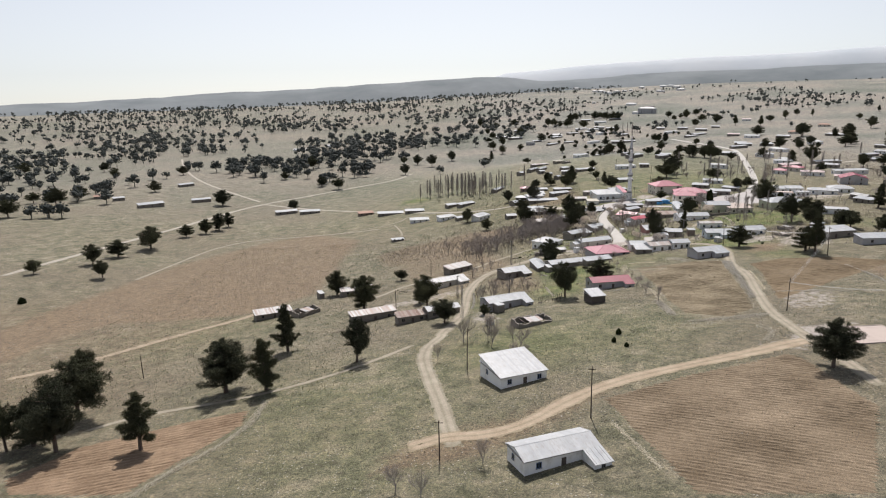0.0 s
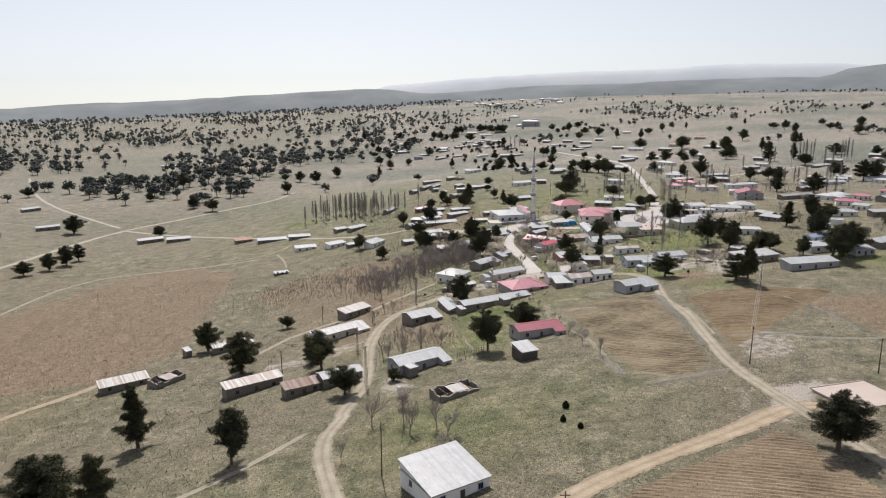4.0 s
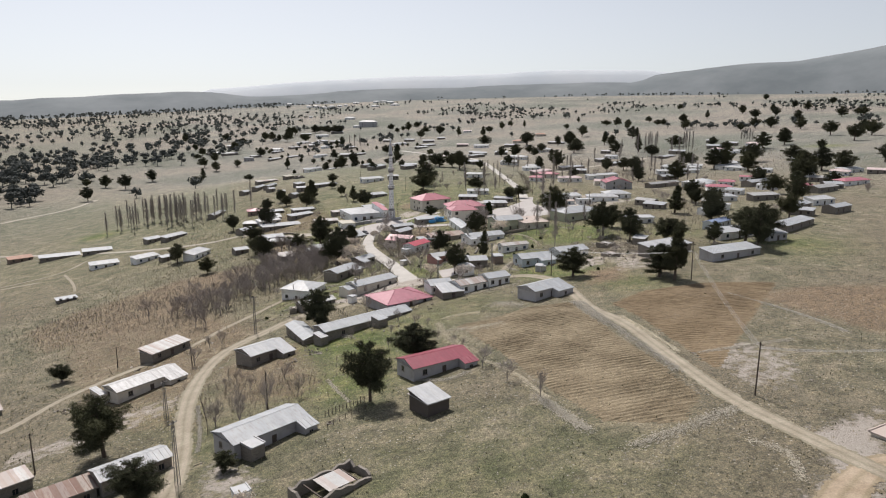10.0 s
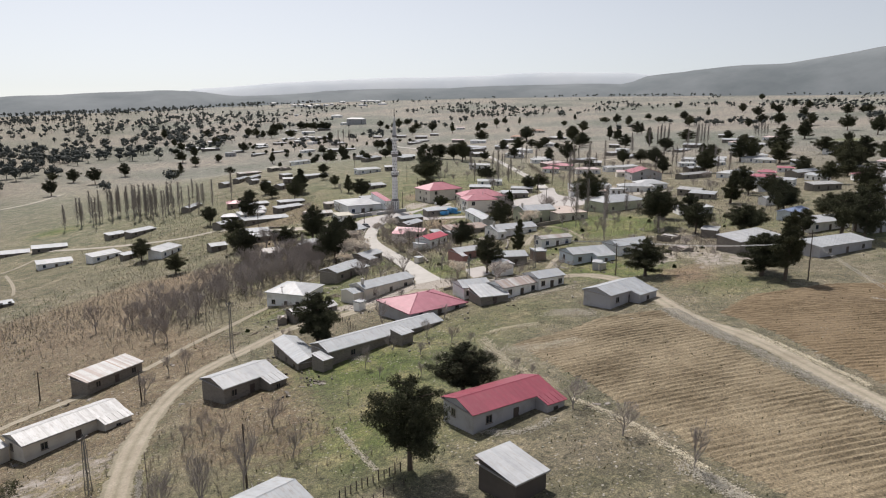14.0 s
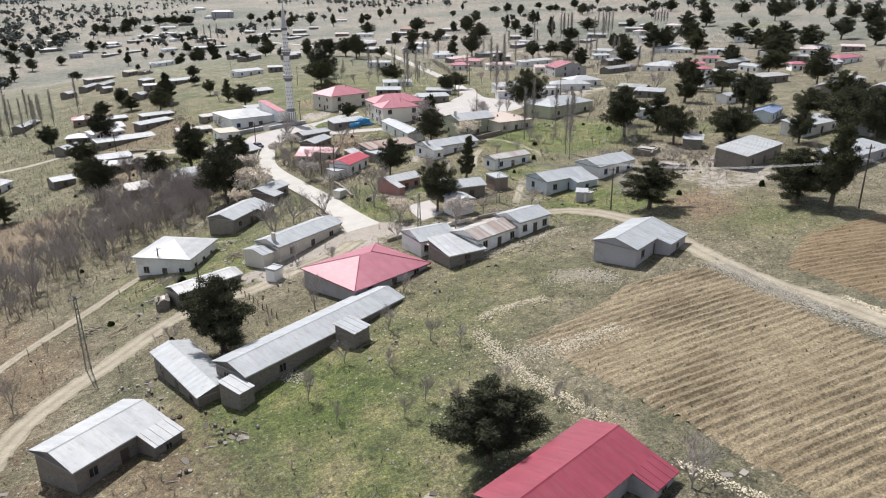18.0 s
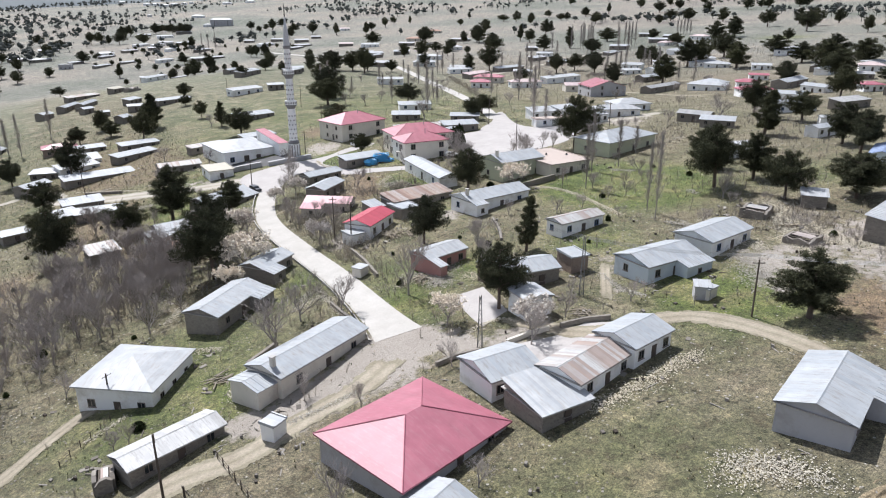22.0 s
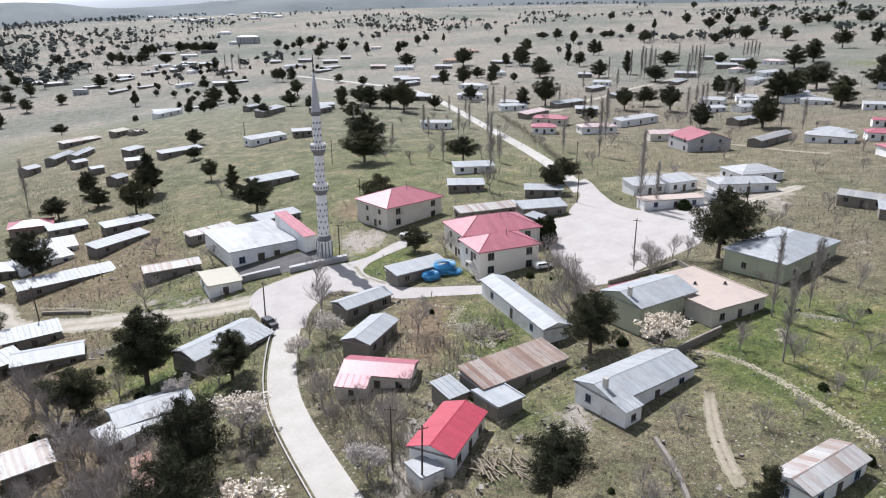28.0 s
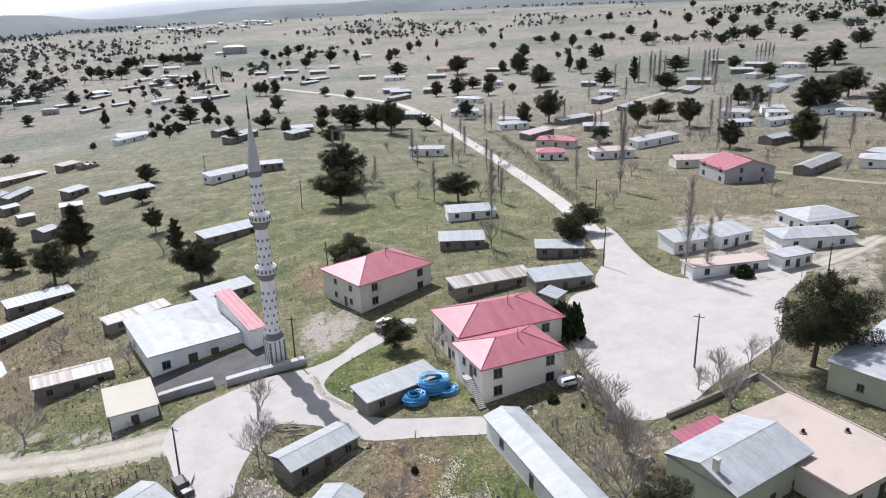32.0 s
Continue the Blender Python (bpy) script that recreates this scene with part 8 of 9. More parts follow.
def fence(pts, h=1.2, gap=1.6, label="rough picket fence of weathered stakes"):
    rnd = random.Random(3)
    p = smooth_line(pts, gap)
    root = thing("stake_fence", 0, 0, 0, 0, label, "fence")
    for q in p:
        bm = bmesh.new()
        z = lie(*q)
        hh = h * rnd.uniform(0.8, 1.2)
        box(bm, q[0] - 0.06, q[1] - 0.06, z - 0.3, q[0] + 0.06, q[1] + 0.06, z + hh)
        part("stake", bm, M_POLE, root)
    for f in (0.45, 0.85):
        verts, faces = [], []
        sweep(verts, faces, [Vector((*q, lie(*q) + h * f)) for q in p], 0.035, 3)
        from_lists("rail", verts, faces, M_POLE, root)


def timber_pile(x, y, turn, n, seed, label="heap of weathered planks and poles on the ground"):
    rnd = random.Random(seed)
    root = thing("timber_pile", x, y, lie(x, y), turn, label, "timber")
    for i in range(n):
        bm = bmesh.new()
        ln = rnd.uniform(1.6, 4.2)
        box(bm, -ln / 2, -0.09, 0, ln / 2, 0.09, 0.08)
        q = part("plank", bm, M_PLANK, root)
        q.matrix_local = pose(rnd.gauss(0, 0.9), rnd.gauss(0, 0.9), 0.04 + 0.07 * (i // 3), rnd.uniform(-4, 4), rnd.uniform(-6, 6), rnd.gauss(0, 28))


def trough(x, y, turn):
    root = thing("water_tank", x, y, lie(x, y), turn, "small pale rendered water tank with a flat lid", "tank")
    bm = bmesh.new()
    box(bm, -1.2, -1.0, -0.5, 1.2, 1.0, 1.7)
    part("tank_body", bm, WALL["cream"], root)
    bm = bmesh.new()
    box(bm, -1.35, -1.15, 1.7, 1.35, 1.15, 1.85)
    part("lid", bm, ROOF["white"], root)


def roof_vent(x, y, z):
    """A stub of dark pipe with a collar on a flat roof."""
    root = thing("roof_vent", x, y, z, 0, "short dark vent pipe on the pinkish flat roof", "vent", "roof vents")
    bm = bmesh.new()
    lathe(bm, [(0.42, 0.0), (0.42, 0.12), (0.3, 0.14)], 10)
    part("collar", bm, M_DARKSTONE, root)
    bm = bmesh.new()
    lathe(bm, [(0.24, 0.1), (0.22, 0.5), (0.16, 0.5), (0.16, 0.2)], 10)
    part("pipe", bm, M_TYRE, root)


roof_vent(138.6, 412.2, 5.5)
roof_vent(143.4, 409.6, 5.5)
minaret(91.2, 482.0, 47.0)
car(127.0, 442.9, -5, M_CARWHITE, "white estate car parked beside the ivory house")
car(112.6, 481.6, 25, M_CARWHITE, "white saloon car parked at the street edge")
car(70.6, 455.1, -75, M_CARDARK, "dark small car parked at the street corner")
car(178.1, 461.1, 20, M_CARWHITE, "white van parked under the poplars by the square")
hose_coil(105.5, 454.0, 2.0, 26, 0)
hose_coil(109.5, 455.3, 2.6, 40, 1)
hose_coil(110.8, 453.6, 1.8, 12, 2)
yard_wall("courtyard_wall", [(70.9, 482.3), (75.3, 482.0), (79.9, 481.2)], 1.5, WALL["grey"], "grey rendered courtyard wall of the mosque", 1.1)
yard_wall("courtyard_wall", [(81.8, 479.9), (87.4, 479.2), (95.2, 477.8)], 1.3, WALL["grey"], "low grey rendered courtyard wall by the minaret", 1.3)
yard_wall("garden_wall", [(131.8, 427.6), (141.0, 427.2), (149.9, 427.6)], 0.9, WALL["stone"], "low stone garden wall at the edge of the square")
yard_wall("garden_wall", [(150.0, 427.0), (149.4, 424.5), (148.5, 421.6)], 0.9, WALL["stone"], "low stone garden wall beside bare trees")
yard_wall("garden_wall", [(115.5, 398.8), (122.0, 399.4), (132.2, 400.2)], 1.4, WALL["stone"], "low stone garden wall below the flat-roofed house")
fence([(52.6, 462.5), (58.9, 461.4), (67.1, 463.0)])
fence([(33.0, 337.4), (34.0, 328.2), (34.9, 320.1)])
fence([(-8.0, 277.3), (-6.6, 262.1), (-6.4, 253.7)], 1.4, 2.2)
fence([(16.0, 247.1), (19.6, 248.3), (24.5, 249.5)], 1.3, 0.7)
fence([(15.5, 241.0), (19.2, 243.8), (23.8, 245.6)], 1.1, 1.2)
fence([(54.2, 462.9), (58.6, 463.2), (64.3, 463.2)], 1.1, 1.0)
fence([(23.0, 357.0), (19.0, 353.0), (16.5, 350.2)], 1.0, 1.4)
yard_wall("garden_wall", [(62.8, 338.0), (66.7, 338.2), (69.2, 337.2)], 0.7, WALL["stone"], "low rubble wall before a bare tree")
yard_wall("garden_wall", [(73.4, 336.6), (77.0, 336.6), (80.4, 335.9)], 0.7, WALL["cream"], "low rendered wall round a pale yard")
yard_wall("garden_wall", [(82.0, 335.4), (85.5, 334.7), (89.0, 332.6)], 0.8, WALL["stone"], "low stone wall at the edge of a pale yard")
yard_wall("garden_wall", [(41.8, 357.2), (44.6, 358.9), (47.4, 360.6)], 1.0, WALL["stone"], "low stone wall behind the long house", 0.5)
yard_wall("garden_wall", [(29.9, 497.5), (35.0, 493.6), (39.4, 489.6)], 0.7, WALL["stone"], "low field-stone wall along the gravel road", 0.6)
yard_wall("garden_wall", [(97.0, 372.5), (100.6, 378.4), (103.0, 384.5)], 0.6, WALL["stone"], "low field-stone wall between two gardens", 0.5)
yard_wall("garden_wall", [(60.2, 356.2), (59.4, 362.0), (59.6, 369.0)], 0.6, WALL["stone"], "low stone wall along the street bank", 0.5)
yard_wall("garden_wall", [(70.6, 374.0), (72.2, 384.0), (72.4, 391.0)], 0.7, WALL["stone"], "low stone wall along the street bank", 0.5)
timber_pile(38.0, 356.9, 20, 16, 8)
timber_pile(87.2, 337.2, -60, 12, 9)
timber_pile(13.4, 336.9, 25, 9, 10)
timber_pile(103.0, 427.6, 70, 14, 11)
timber_pile(75.8, 366.6, 30, 22, 12)
timber_pile(66.9, 326.0, 10, 10, 13)
timber_pile(134.6, 346.0, 40, 18, 14)
timber_pile(141.0, 340.0, -20, 14, 15)
timber_pile(103.4, 422.1, 0, 24, 0)
timber_pile(70.1, 380.4, 47, 8, 1)
timber_pile(82.9, 392.2, 94, 26, 2)
timber_pile(100.9, 425.4, 141, 14, 3)
timber_pile(9.2, 340.9, 8, 14, 4)
timber_pile(-56.1, 235.5, 55, 12, 5)
timber_pile(85.8, 390.1, 102, 18, 6)
timber_pile(87.7, 460.0, 149, 10, 7)
trough(104.7, 328.9, 10)
trough(68.7, 377.4, 30)
wires((103.9, 320.3, 12.2), (135.9, 289.7, 15.5))
wires((103.9, 320.3, 12.2), (91.3, 351.0, 9.7))
wires((89.4, 212.0, 17.0), (115.5, 199.0, 18.6), 0.8, 3)
wires((89.4, 212.0, 17.0), (135.9, 289.7, 15.5), 1.0, 3)


# ---- stones, shrubs and far woods ----
def pebble(verts, faces, c, r, rnd):
    n = len(verts)
    k = rnd.uniform(0.7, 1.3)
    for dx, dy, dz in ((1, 0, 0), (0, 1, 0), (-1, 0, 0), (0, -1, 0), (0.2, 0.1, 0.8), (0, 0, -0.6)):
        verts.append((c[0] + dx * r * k * rnd.uniform(0.7, 1.2), c[1] + dy * r / k * rnd.uniform(0.7, 1.2), c[2] + dz * r * 0.8))
    for a, b in ((0, 1), (1, 2), (2, 3), (3, 0)):
        faces.append((n + a, n + b, n + 4))
        faces.append((n + b, n + a, n + 5))


def rubble(pts, wide, label="tumbled pale field stones heaped in a line"):
    rnd = random.Random(int(abs(pts[0][0]) * 10))
    p = smooth_line(pts, 0.6)
    verts, faces = [], []
    for q in p:
        for _ in range(int(20 + wide * 13)):
            u, v = rnd.gauss(0, wide * 0.33), rnd.gauss(0, wide * 0.33)
            hgt = max(0, 0.45 - 0.5 * math.hypot(u, v) / wide) * min(1.0, wide / 2)
            x, y = q[0] + u, q[1] + v
            pebble(verts, faces, (x, y, lie(x, y) + hgt * rnd.random() + 0.04), rnd.uniform(0.04, 0.12) * (1.7 if rnd.random() < 0.07 else 1), rnd)
    return tagged(from_lists("rubble_bank", verts, faces, M_STONE), label, "stones", kind="stuff")


rubble([(54.9, 292.9), (53.6, 286.8), (53, 279.9), (53, 273.9), (53.5, 267)], 2.0)
rubble([(54.8, 283.6), (59.4, 282.8), (63.8, 281.1), (68.7, 280.7)], 4.0)
rubble([(75.2, 300.7), (78.6, 298.5), (79.9, 293.2)], 3.5)
rubble([(94.3, 287.7), (92.8, 281.3), (91.6, 274.2), (90.6, 265)], 2.2)
rubble([(122.9, 399.9), (126.8, 394.8), (127.5, 388.7), (126.7, 382.4), (125.2, 374.6), (123.8, 368)], 1.3, "low dry-stone wall tumbled along the green orchard")
rubble([(-60.7, 167.8), (-59.4, 155.1), (-61.8, 142.8), (-66.6, 135.2), (-70.3, 126.9), (-72.7, 119.9)], 1.8)
rubble([(55.2, 229.9), (55.4, 221.1), (56.1, 214.3)], 1.5)
rubble([(71, 316.6), (77, 316.5), (84.3, 317.3), (90.1, 317.6)], 2.6)
rubble([(37.6, 254.6), (41.3, 250.8), (44.4, 250.6), (48.0, 251.6)], 1.6)
rubble([(54.2, 256.3), (56.6, 245.3), (56.2, 235.2), (56.3, 230.0)], 1.1)
rubble([(20.0, 268.3), (20.8, 260.0), (21.7, 251.7)], 0.8)
rubble([(74.7, 370.0), (78.8, 366.0), (78.5, 361.6)], 3.0)
rubble([(127.0, 336.0), (130.0, 345.0), (133.0, 354.0)], 3.5)
rubble([(99.3, 430.2), (101.4, 428.0), (99.3, 424.9)], 2.4)
rubble([(39.2, 354.4), (38.4, 352.0), (38.0, 349.6)], 1.4)
rubble([(132.0, 330.0), (138.0, 339.0), (146.0, 347.0)], 4.0)
rubble([(28.5, 303.5), (30.5, 301.0), (31.5, 298.0)], 2.4)
rubble([(73.3, 299), (77, 298.7), (78.8, 295.2)], 4.5)
rubble([(151.7, 354), (140.5, 332.4), (140.9, 323.3)], 4.0)
rubble([(79.3, 364.4), (74.2, 361.8), (83.8, 368.4)], 3.0)
rubble([(121.2, 530.6), (128.7, 529.7), (131.6, 521.8)], 2.5)
rubble([(25.1, 138.2), (28.3, 127.8), (30.7, 118.9)], 1.0)
rubble([(134.4, 338.2), (131.1, 329.4), (129.7, 323.6)], 2.5)
rubble([(57.9, 296.1), (62.7, 296.5), (67.8, 295.1)], 2.0)
rubble([(95.7, 286.7), (91.9, 266.2), (88.3, 245.5), (85.5, 229)], 2.2)
rubble([(101.7, 424.8), (100, 418.2), (98.3, 424.9)], 1.0)
rubble([(128.9, 356.7), (127.9, 349.7), (120.9, 348.4)], 1.6)
rubble([(55.3, 228.3), (55.3, 221.3), (55.3, 215.3)], 2.4)
rubble([(99.5, 346.2), (97.2, 339.5), (98.2, 335.3)], 1.2)
rubble([(28, 502.7), (35, 496.8), (43.9, 486.8)], 0.8)
rubble([(37.6, 469), (44.6, 466.8)], 3.0)
rubble([(37.6, 444.1), (42.4, 444.2)], 3.5)
rubble([(93.1, 364.4), (89.2, 350.3), (82.5, 362.2)], 3.0)
rubble([(125.2, 354.1), (124.6, 345.4), (123.2, 337)], 2.0)
rubble([(122.8, 337.2), (119.5, 331.5), (114.3, 327.1)], 5.0)
rubble([(39.2, 338.6), (42.5, 338.8), (47.8, 338.8), (51.6, 339.6)], 1.0)
rubble([(71.5, 343.7), (77.6, 344.4), (78.4, 341.6)], 0.8)
rubble([(98, 428.2), (100.4, 428.8), (102.8, 429.3)], 3.5)
rubble([(95.1, 471.9), (94.1, 464.9), (96.7, 458.9)], 1.0)
rubble([(60.1, 377.2), (59.5, 367.6), (59, 359.5)], 1.0)
rubble([(54.9, 371.5), (59.1, 374.5), (60.5, 369.9)], 1.6)
rubble([(68.9, 429.1), (71.9, 431.1), (75.2, 430.8)], 1.2)
rubble([(134.7, 271.8), (135.9, 254.3), (135.4, 241.4), (133.9, 232)], 1.2)
rubble([(96, 235.2), (104.6, 234.7), (118.6, 233.1)], 1.5)
rubble([(59, 205.2), (66, 205.9), (74.9, 207.3), (82, 208.8)], 3.0)
rubble([(97.4, 268.1), (95.1, 252.4), (92.6, 238.5)], 1.2)
rubble([(76.2, 198.3), (78.7, 192.8), (73.9, 185.8)], 1.5)
rubble([(59.7, 281.2), (64.6, 281.5), (68.6, 281.4)], 2.0)
rubble([(54.4, 231.8), (55.4, 221.1), (55.4, 213.1)], 2.2)
rubble([(-8.5, 273.1), (-7.8, 255), (-8.3, 246.6)], 0.8)


def yard_heaps():
    """Small tumbled walls and stone heaps in the yards."""
    rnd = random.Random(12)
    made = 0
    while made < 34:
        x, y, a = rnd.uniform(20, 190), rnd.uniform(325, 500), rnd.uniform(0, 3.14)
        ln = rnd.uniform(2, 7)
        ends = [(x + k * ln * math.cos(a), y + k * ln * math.sin(a)) for k in (-0.5, 0, 0.5)]
        if all(free_of(*q, 1.0) for q in ends):
            rubble(ends, rnd.uniform(0.8, 1.8), "tumbled yard wall of pale field stones")
            made += 1


yard_heaps()


def yard_scrap():
    """Boards, posts, sheets and blocks lying about the yards, close to the houses."""
    rnd = random.Random(31)
    verts, faces = [], []
    near = [f for f in FOOT if -40 < f[0] < 230 and 240 < f[1] < 520]
    while len(faces) < 6 * 1300:
        fx, fy, co, si, hx, hy = near[rnd.randrange(len(near))]
        u, v = rnd.uniform(-1, 1) * (hx + 6), rnd.uniform(-1, 1) * (hy + 6)
        x, y = fx + u * co - v * si, fy + u * si + v * co
        if not free_of(x, y, 0.5):
            continue
        for _ in range(rnd.choice((1, 1, 2, 4))):
            a = rnd.uniform(0, 3.14)
            l, w, t = rnd.choice(((0.8, 0.06, 0.05), (0.6, 0.08, 0.04), (0.22, 0.2, 0.2), (0.45, 0.3, 0.05), (0.15, 0.15, 0.35)))
            l, ca, sa = l * rnd.uniform(0.6, 1.3), math.cos(a), math.sin(a)
            px, py = x + rnd.gauss(0, 0.5), y + rnd.gauss(0, 0.5)
            z, n, tip = lie(px, py) - 0.03, len(verts), rnd.uniform(0, 0.15)
            for dz in (0, t + 0.04):
                for dx, dy in ((-l, -w), (l, -w), (l, w), (-l, w)):
                    verts.append((px + dx * ca - dy * sa, py + dx * sa + dy * ca, z + dz + (tip if dx > 0 else 0)))
            faces += [(n + 3, n + 2, n + 1, n), (n + 4, n + 5, n + 6, n + 7)] + [(n + i, n + (i + 1) % 4, n + 4 + (i + 1) % 4, n + 4 + i) for i in range(4)]
    tagged(from_lists("yard_scrap", verts, faces, M_SCRAP), "loose boards, posts and blocks lying about the yards", "clutter", kind="stuff")


yard_scrap()


def scatter_stones():
    rnd = random.Random(77)
    verts, faces = [], []
    while len(faces) < 130000:
        x, y = rnd.uniform(-70, 215), rnd.uniform(130, 470)
        if noise.noise(Vector((x * 0.03, y * 0.03, 4))) < 0.02:
            continue
        if not free_of(x, y, 0.0):
            continue
        pebble(verts, faces, (x, y, lie(x, y) + 0.02), rnd.uniform(0.05, 0.2) * (1.6 if rnd.random() < 0.06 else 1), rnd)
    tagged(from_lists("loose_stones", verts, faces, M_PEBBLE), "pale stones scattered over the turf", "stones", kind="stuff")


scatter_stones()


def blade(verts, faces, a, b, w, az):
    """One thin shoot, tapering to its tip."""
    n, u = len(verts), Vector((-math.sin(az), math.cos(az), 0)) * w
    verts += [(a - u)[:], (a + u)[:], b[:]]
    faces.append((n, n + 1, n + 2))


def thicket(name, count, seed, where, tall, label, mat=None):
    """Leafless scrub: sprays of thin shoots."""
    rnd = random.Random(seed)
    verts, faces = [], []
    made = 0
    while made < count:
        x, y = where(rnd)
        made += 1
        if not free_of(x, y):
            continue
        z, h = lie(x, y) - 0.05, rnd.uniform(*tall)
        base = Vector((x, y, z))
        for _ in range(5 if h > 0.6 else 9):
            az, out = rnd.uniform(0, 6.28), rnd.uniform(0.05, 0.4)
            tip = base + Vector((math.cos(az) * out, math.sin(az) * out, rnd.uniform(0.65, 1.0))) * h
            blade(verts, faces, base, tip, 0.014 + 0.009 * h if h > 0.6 else 0.05, az)
            if h < 0.6:
                continue
            for _ in range(4):
                a = base.lerp(tip, rnd.uniform(0.25, 0.85))
                b = a + Vector((rnd.gauss(0, 0.13), rnd.gauss(0, 0.13), rnd.uniform(0.08, 0.34))) * h
                blade(verts, faces, a, b, 0.012 + 0.004 * h, az + 1)
                for _ in range(2):
                    c = a.lerp(b, rnd.uniform(0.3, 0.9))
                    blade(verts, faces, c, c + Vector((rnd.gauss(0, 0.09), rnd.gauss(0, 0.09), rnd.uniform(0.0, 0.16))) * h, 0.01 + 0.002 * h, az + 2)
    tagged(from_lists(name, verts, faces, mat or M_SHRUB), label, "shrubs", kind="stuff")


thicket("ravine_scrub", 900, 1, along([(-11.6, 362.5), (1.1, 384.9), (16.1, 401.4), (33.6, 413.5), (45.3, 439.7)], 9.0), (0.8, 3.0), "leafless grey-brown scrub filling the ravine")
grove(bare, 46, 18, lambda rnd: (rnd.uniform(180, 340), rnd.uniform(400, 640)), (4.5, 8.0), (0.7, 1.0))
thicket("east_scrub", 1500, 11, lambda rnd: (rnd.uniform(180, 330), rnd.uniform(400, 640)), (0.7, 1.8), "grey leafless scrub and saplings among the far houses")
thicket("upper_scrub", 1500, 19, lambda rnd: (rnd.uniform(290, 520), rnd.uniform(540, 760)), (1.0, 3.2), "dense leafless garden trees and scrub between far houses")
thicket("north_scrub", 900, 12, lambda rnd: (rnd.uniform(-50, 70), rnd.uniform(400, 580)), (0.7, 1.8), "grey leafless scrub among the old houses")
thicket("garden_thicket", 260, 13, along([(89.9, 435.7), (88, 427.2), (93.7, 421.9), (94.2, 418.4), (115.4, 432.5), (121.1, 427.9), (113, 417.4)], 3.0), (0.8, 2.8), "leafless garden bushes between the sheds")
thicket("bank_scrub", 240, 14, along([(66, 404.1), (66.2, 383.9), (78, 392.9), (91.2, 410.3), (54.1, 378.7), (53.3, 366.8), (69.3, 353.9), (68.6, 348.2)], 3.0), (0.8, 3.0), "leafless bushes along the street banks")
thicket("orchard_scrub", 520, 15, along([(139.9, 375.4), (152.2, 370), (156.5, 365.8), (173.9, 363.9), (213.6, 383.1), (245.6, 430.3), (200.2, 422.8), (177, 419.1)], 7.0), (0.8, 2.2), "grey leafless orchard scrub between the gardens")
thicket("village_scrub", 1900, 2, lambda rnd: (rnd.uniform(-40, 195), rnd.uniform(315, 540)), (0.5, 2.2), "leafless shrubs scattered through the yards")
thicket("slope_scrub", 1300, 3, along([(-59.2, 389.2), (-44.8, 398.9), (-24.3, 404.9), (-6.1, 405.2)], 14.0), (0.5, 1.8), "low dry scrub on the slope")
thicket("roadside_scrub", 420, 4, along([(63.1, 386), (63.8, 370.7), (67, 361.1), (72.9, 392.3), (79.2, 429.6)], 4.0), (0.8, 2.6), "leafless bushes beside the street")
thicket("yard_scrub", 420, 5, along([(75.2, 433.9), (71.9, 419), (71.9, 405.2), (77.1, 411.2), (75.5, 395.1)], 3.5), (0.8, 3.0), "leafless bushes beside the street")
thicket("ruin_scrub", 330, 16, along([(130.0, 352.0), (138.0, 348.0), (146.0, 340.0), (152.0, 346.0), (140.0, 330.0)], 4.0), (0.6, 2.0), "leafless shrubs growing among fallen walls")
thicket("garden_scrub", 330, 6, along([(-4.3, 285.8), (3.8, 268.1), (12.9, 266.3), (17.5, 271.1)], 8.0), (0.6, 2.0), "leafless garden shrubs")
thicket("hedge", 420, 7, along([(242.6, 643.5), (220.6, 584.6), (203.2, 546.8), (192.3, 521)], 1.2), (1.0, 2.4), "row of leafless saplings along the road")
thicket("west_scrub", 500, 8, along([(22.2, 399.1), (33, 402.8), (40.7, 411.6), (47.9, 421.2)], 7.0), (0.8, 3.0), "leafless scrub filling the ravine")
thicket("dry_grass", 15000, 9, lambda rnd: (rnd.uniform(-70, 210), rnd.uniform(130, 500)), (0.16, 0.45), "tufts of dry grass over the turf", M_STRAW)
thicket("slope_weeds", 9000, 20, lambda rnd: (rnd.uniform(-170, -40), rnd.uniform(170, 450)), (0.3, 0.8), "low dark weeds and thistles over the western slope", M_WEED)
thicket("yard_weeds", 6000, 22, lambda rnd: (rnd.uniform(-30, 66), rnd.uniform(430, 640)), (0.3, 0.8), "low dark weeds and thistles between the old barns", M_WEED)
thicket("low_weeds", 12000, 10, lambda rnd: (rnd.uniform(-70, 210), rnd.uniform(130, 500)), (0.15, 0.5), "low dark weeds and thistles over the turf", M_WEED)


def clump(verts, faces, c, rx, rz, rnd):
    """One lumpy mass of foliage with twenty uneven facets."""
    n = len(verts)
    for v in ICO[0]:
        k = rnd.uniform(0.7, 1.2)
        verts.append((c[0] + v[0] * rx * k, c[1] + v[1] * rx * k, c[2] + v[2] * rz * k))
    faces += [(n + i, n + j, n + k) for i, j, k in ICO[1]]


def icosahedron():
    bm = bmesh.new()
    bmesh.ops.create_icosphere(bm, subdivisions=1, radius=1)
    out = [v.co[:] for v in bm.verts], [tuple(v.index for v in f.verts) for f in bm.faces]
    bm.free()
    return out


ICO = icosahedron()


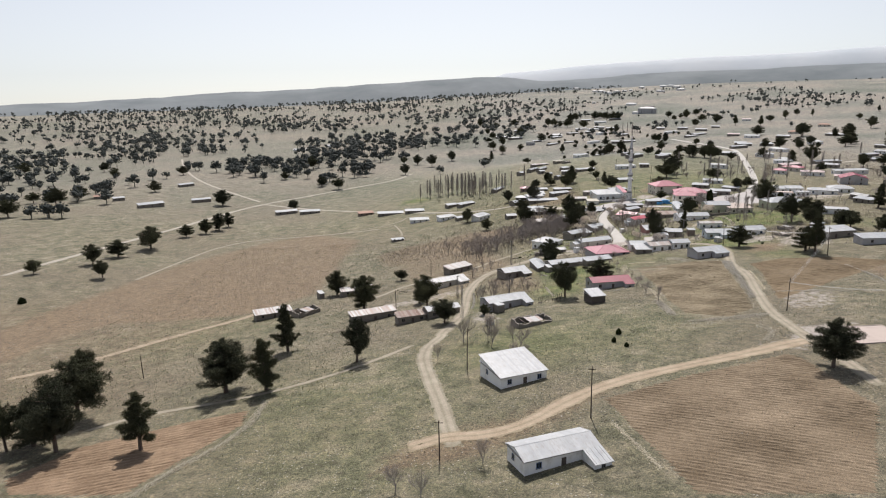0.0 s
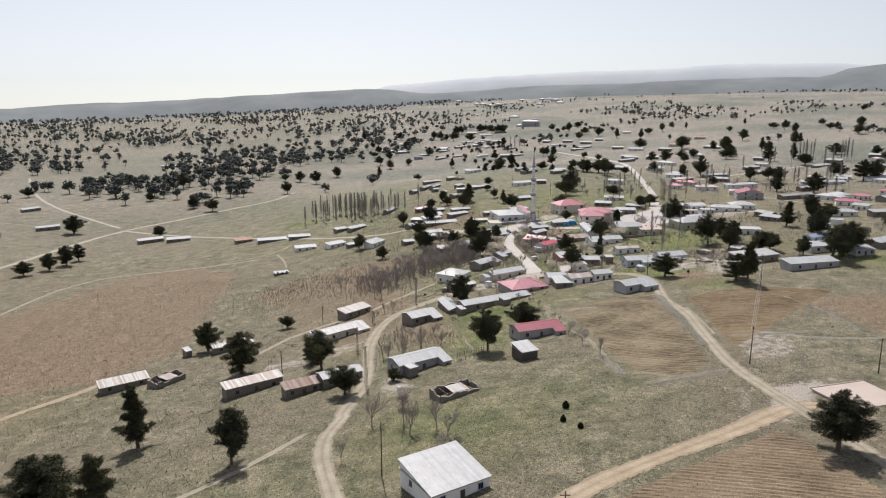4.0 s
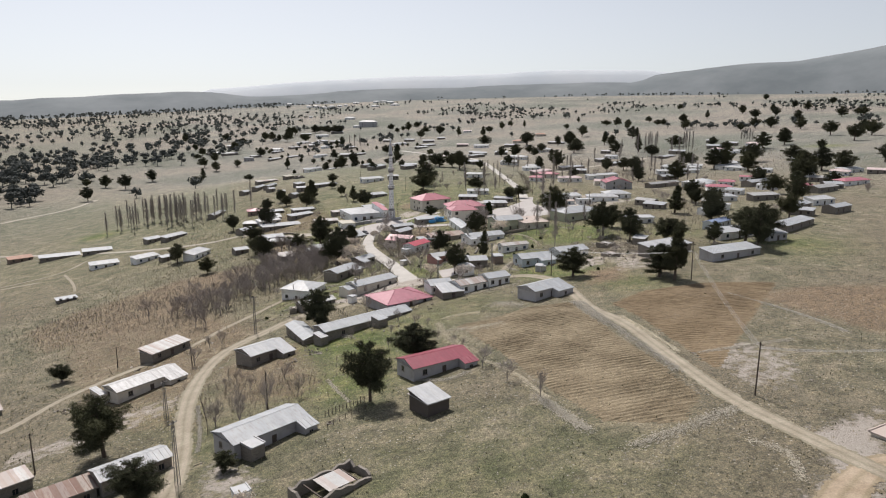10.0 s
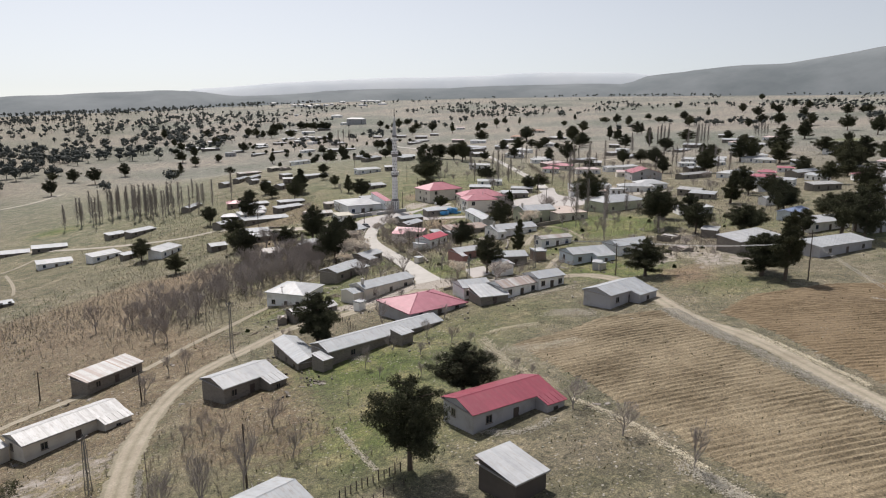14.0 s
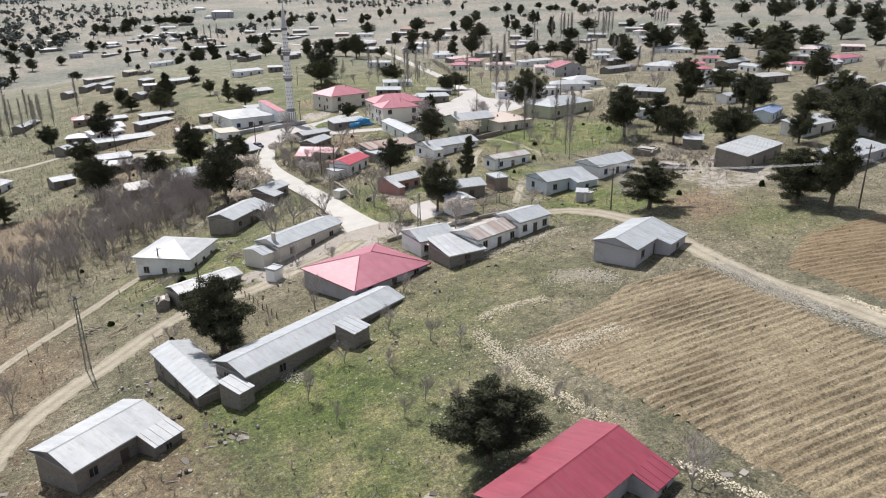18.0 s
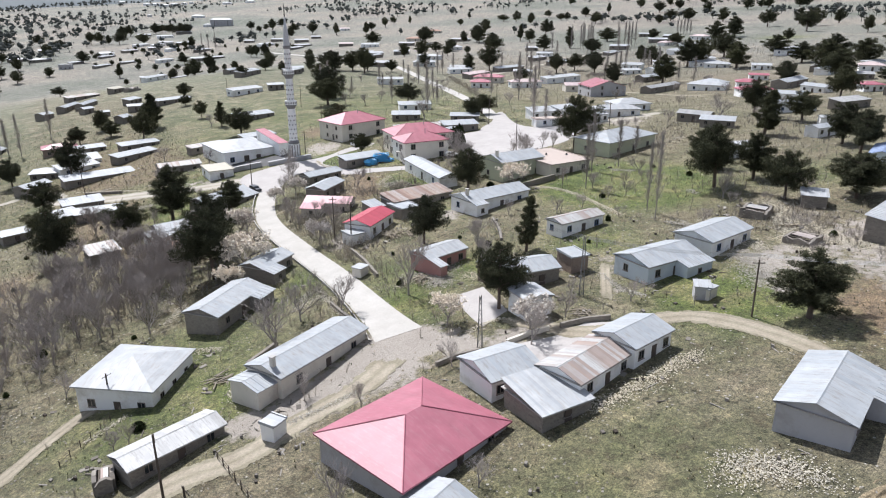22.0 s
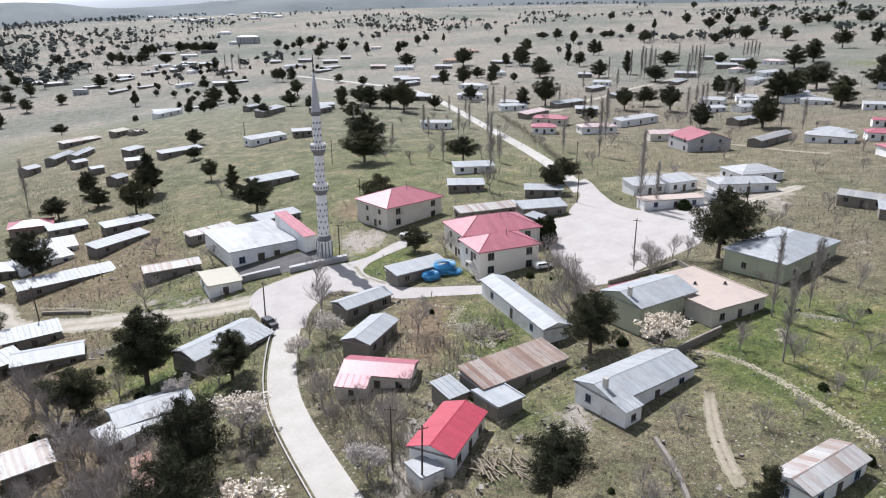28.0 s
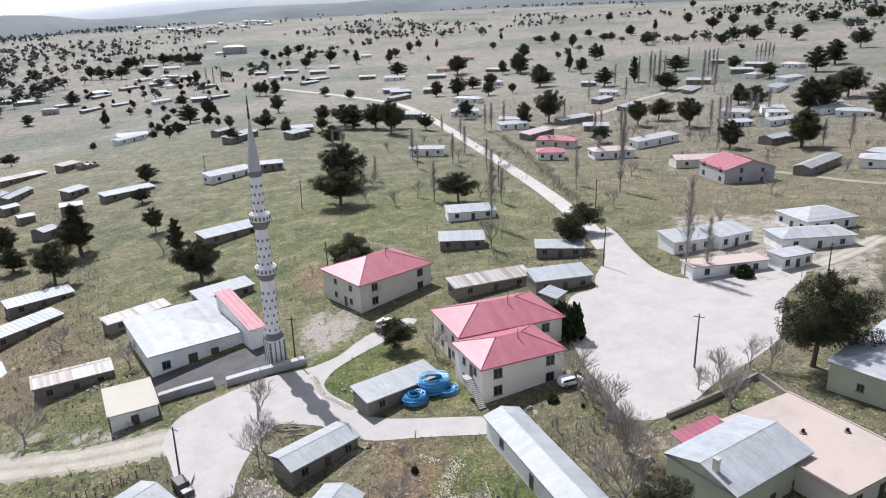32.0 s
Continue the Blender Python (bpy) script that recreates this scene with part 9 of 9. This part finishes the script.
def far_woods():
    """Pines dotted over the plain, singly in the east and closing to belts of wood in the north-west."""
    rnd = random.Random(21)
    verts, faces, made = [], [], 0
    kept = [o.location for o in scene.objects if o.name.startswith("pine_tree") and o.parent is None]
    near = {}
    for q in kept:
        near.setdefault((int(q.x // 30), int(q.y // 30)), []).append(q)
    while made < 4100:
        az, r = radians(rnd.uniform(-48, 66)), 540 + 2250 * rnd.random() ** 0.9
        x, y = 20 + math.sin(az) * r, 180 + math.cos(az) * r
        lumps = noise.noise(Vector((x * 0.0036, y * 0.0036, 2.0))) + 0.6 * noise.noise(Vector((x * 0.013, y * 0.013, 5.0)))
        wood = np.interp(math.degrees(az), (-48, -14, -3, 4, 12, 30, 66), (0.55, 0.5, 0.5, 0.3, -0.05, -0.1, 0.1))
        wood *= np.interp(r, (540, 800, 1200, 2600), (0.3, 0.6, 0.95, 1.15)) if wood > 0 else 1
        wood += 0.35 * math.exp(-(((r - 1750) / 260) ** 2)) if az > 0.15 else 0
        if lumps + wood < 0.14 + 0.42 * rnd.random():
            continue
        if (y < 620 and -90 < x < 420) or (y < 1100 and -150 < x < 1000 - 0.3 * y and rnd.random() < 0.95):
            continue
        i, j = int(x // 30), int(y // 30)
        if any(math.hypot(q.x - x, q.y - y) < 14 for a in (-1, 0, 1) for b in (-1, 0, 1) for q in near.get((i + a, j + b), ())):
            continue
        made += 1
        h = rnd.uniform(7.0, 12.5) * (1.3 if az < 0.1 else 1)
        w, z = h * rnd.uniform(0.42, 0.64), lie(x, y)
        tube(verts, faces, Vector((x, y, z - 0.5)), Vector((x, y, z + h * 0.5)), 0.035 * h, 0.02 * h, 4)
        many, blades = (9, 70) if r < 900 else ((6, 26) if r < 1500 else (4, 6))
        for i in range(many):
            a, f = i * 2.4 + rnd.uniform(-0.5, 0.5), rnd.random()
            out = w * rnd.uniform(0.3, 0.62) * (1 - 0.55 * f) * (i > 0)
            clump(verts, faces, (x + math.cos(a) * out, y + math.sin(a) * out, z + h * (0.42 + 0.4 * f)), w * rnd.uniform(0.32, 0.5) * (1 - 0.25 * f), h * rnd.uniform(0.13, 0.2), rnd)
        for _ in range(blades):
            d = Vector((rnd.gauss(0, 1), rnd.gauss(0, 1), rnd.gauss(0, 0.8))).normalized() * rnd.uniform(0.7, 1)
            tuft(verts, faces, Vector((x + d.x * w * 0.9, y + d.y * w * 0.9, z + h * 0.6 + d.z * h * 0.36)), w * 0.2, rnd, 1, (0.42, 0.65))
    tagged(from_lists("far_pine_woods", verts, faces, M_FARTREE), "scattered dark pines dotting the far plain, colour paled for haze", "trees", kind="stuff")


far_woods()
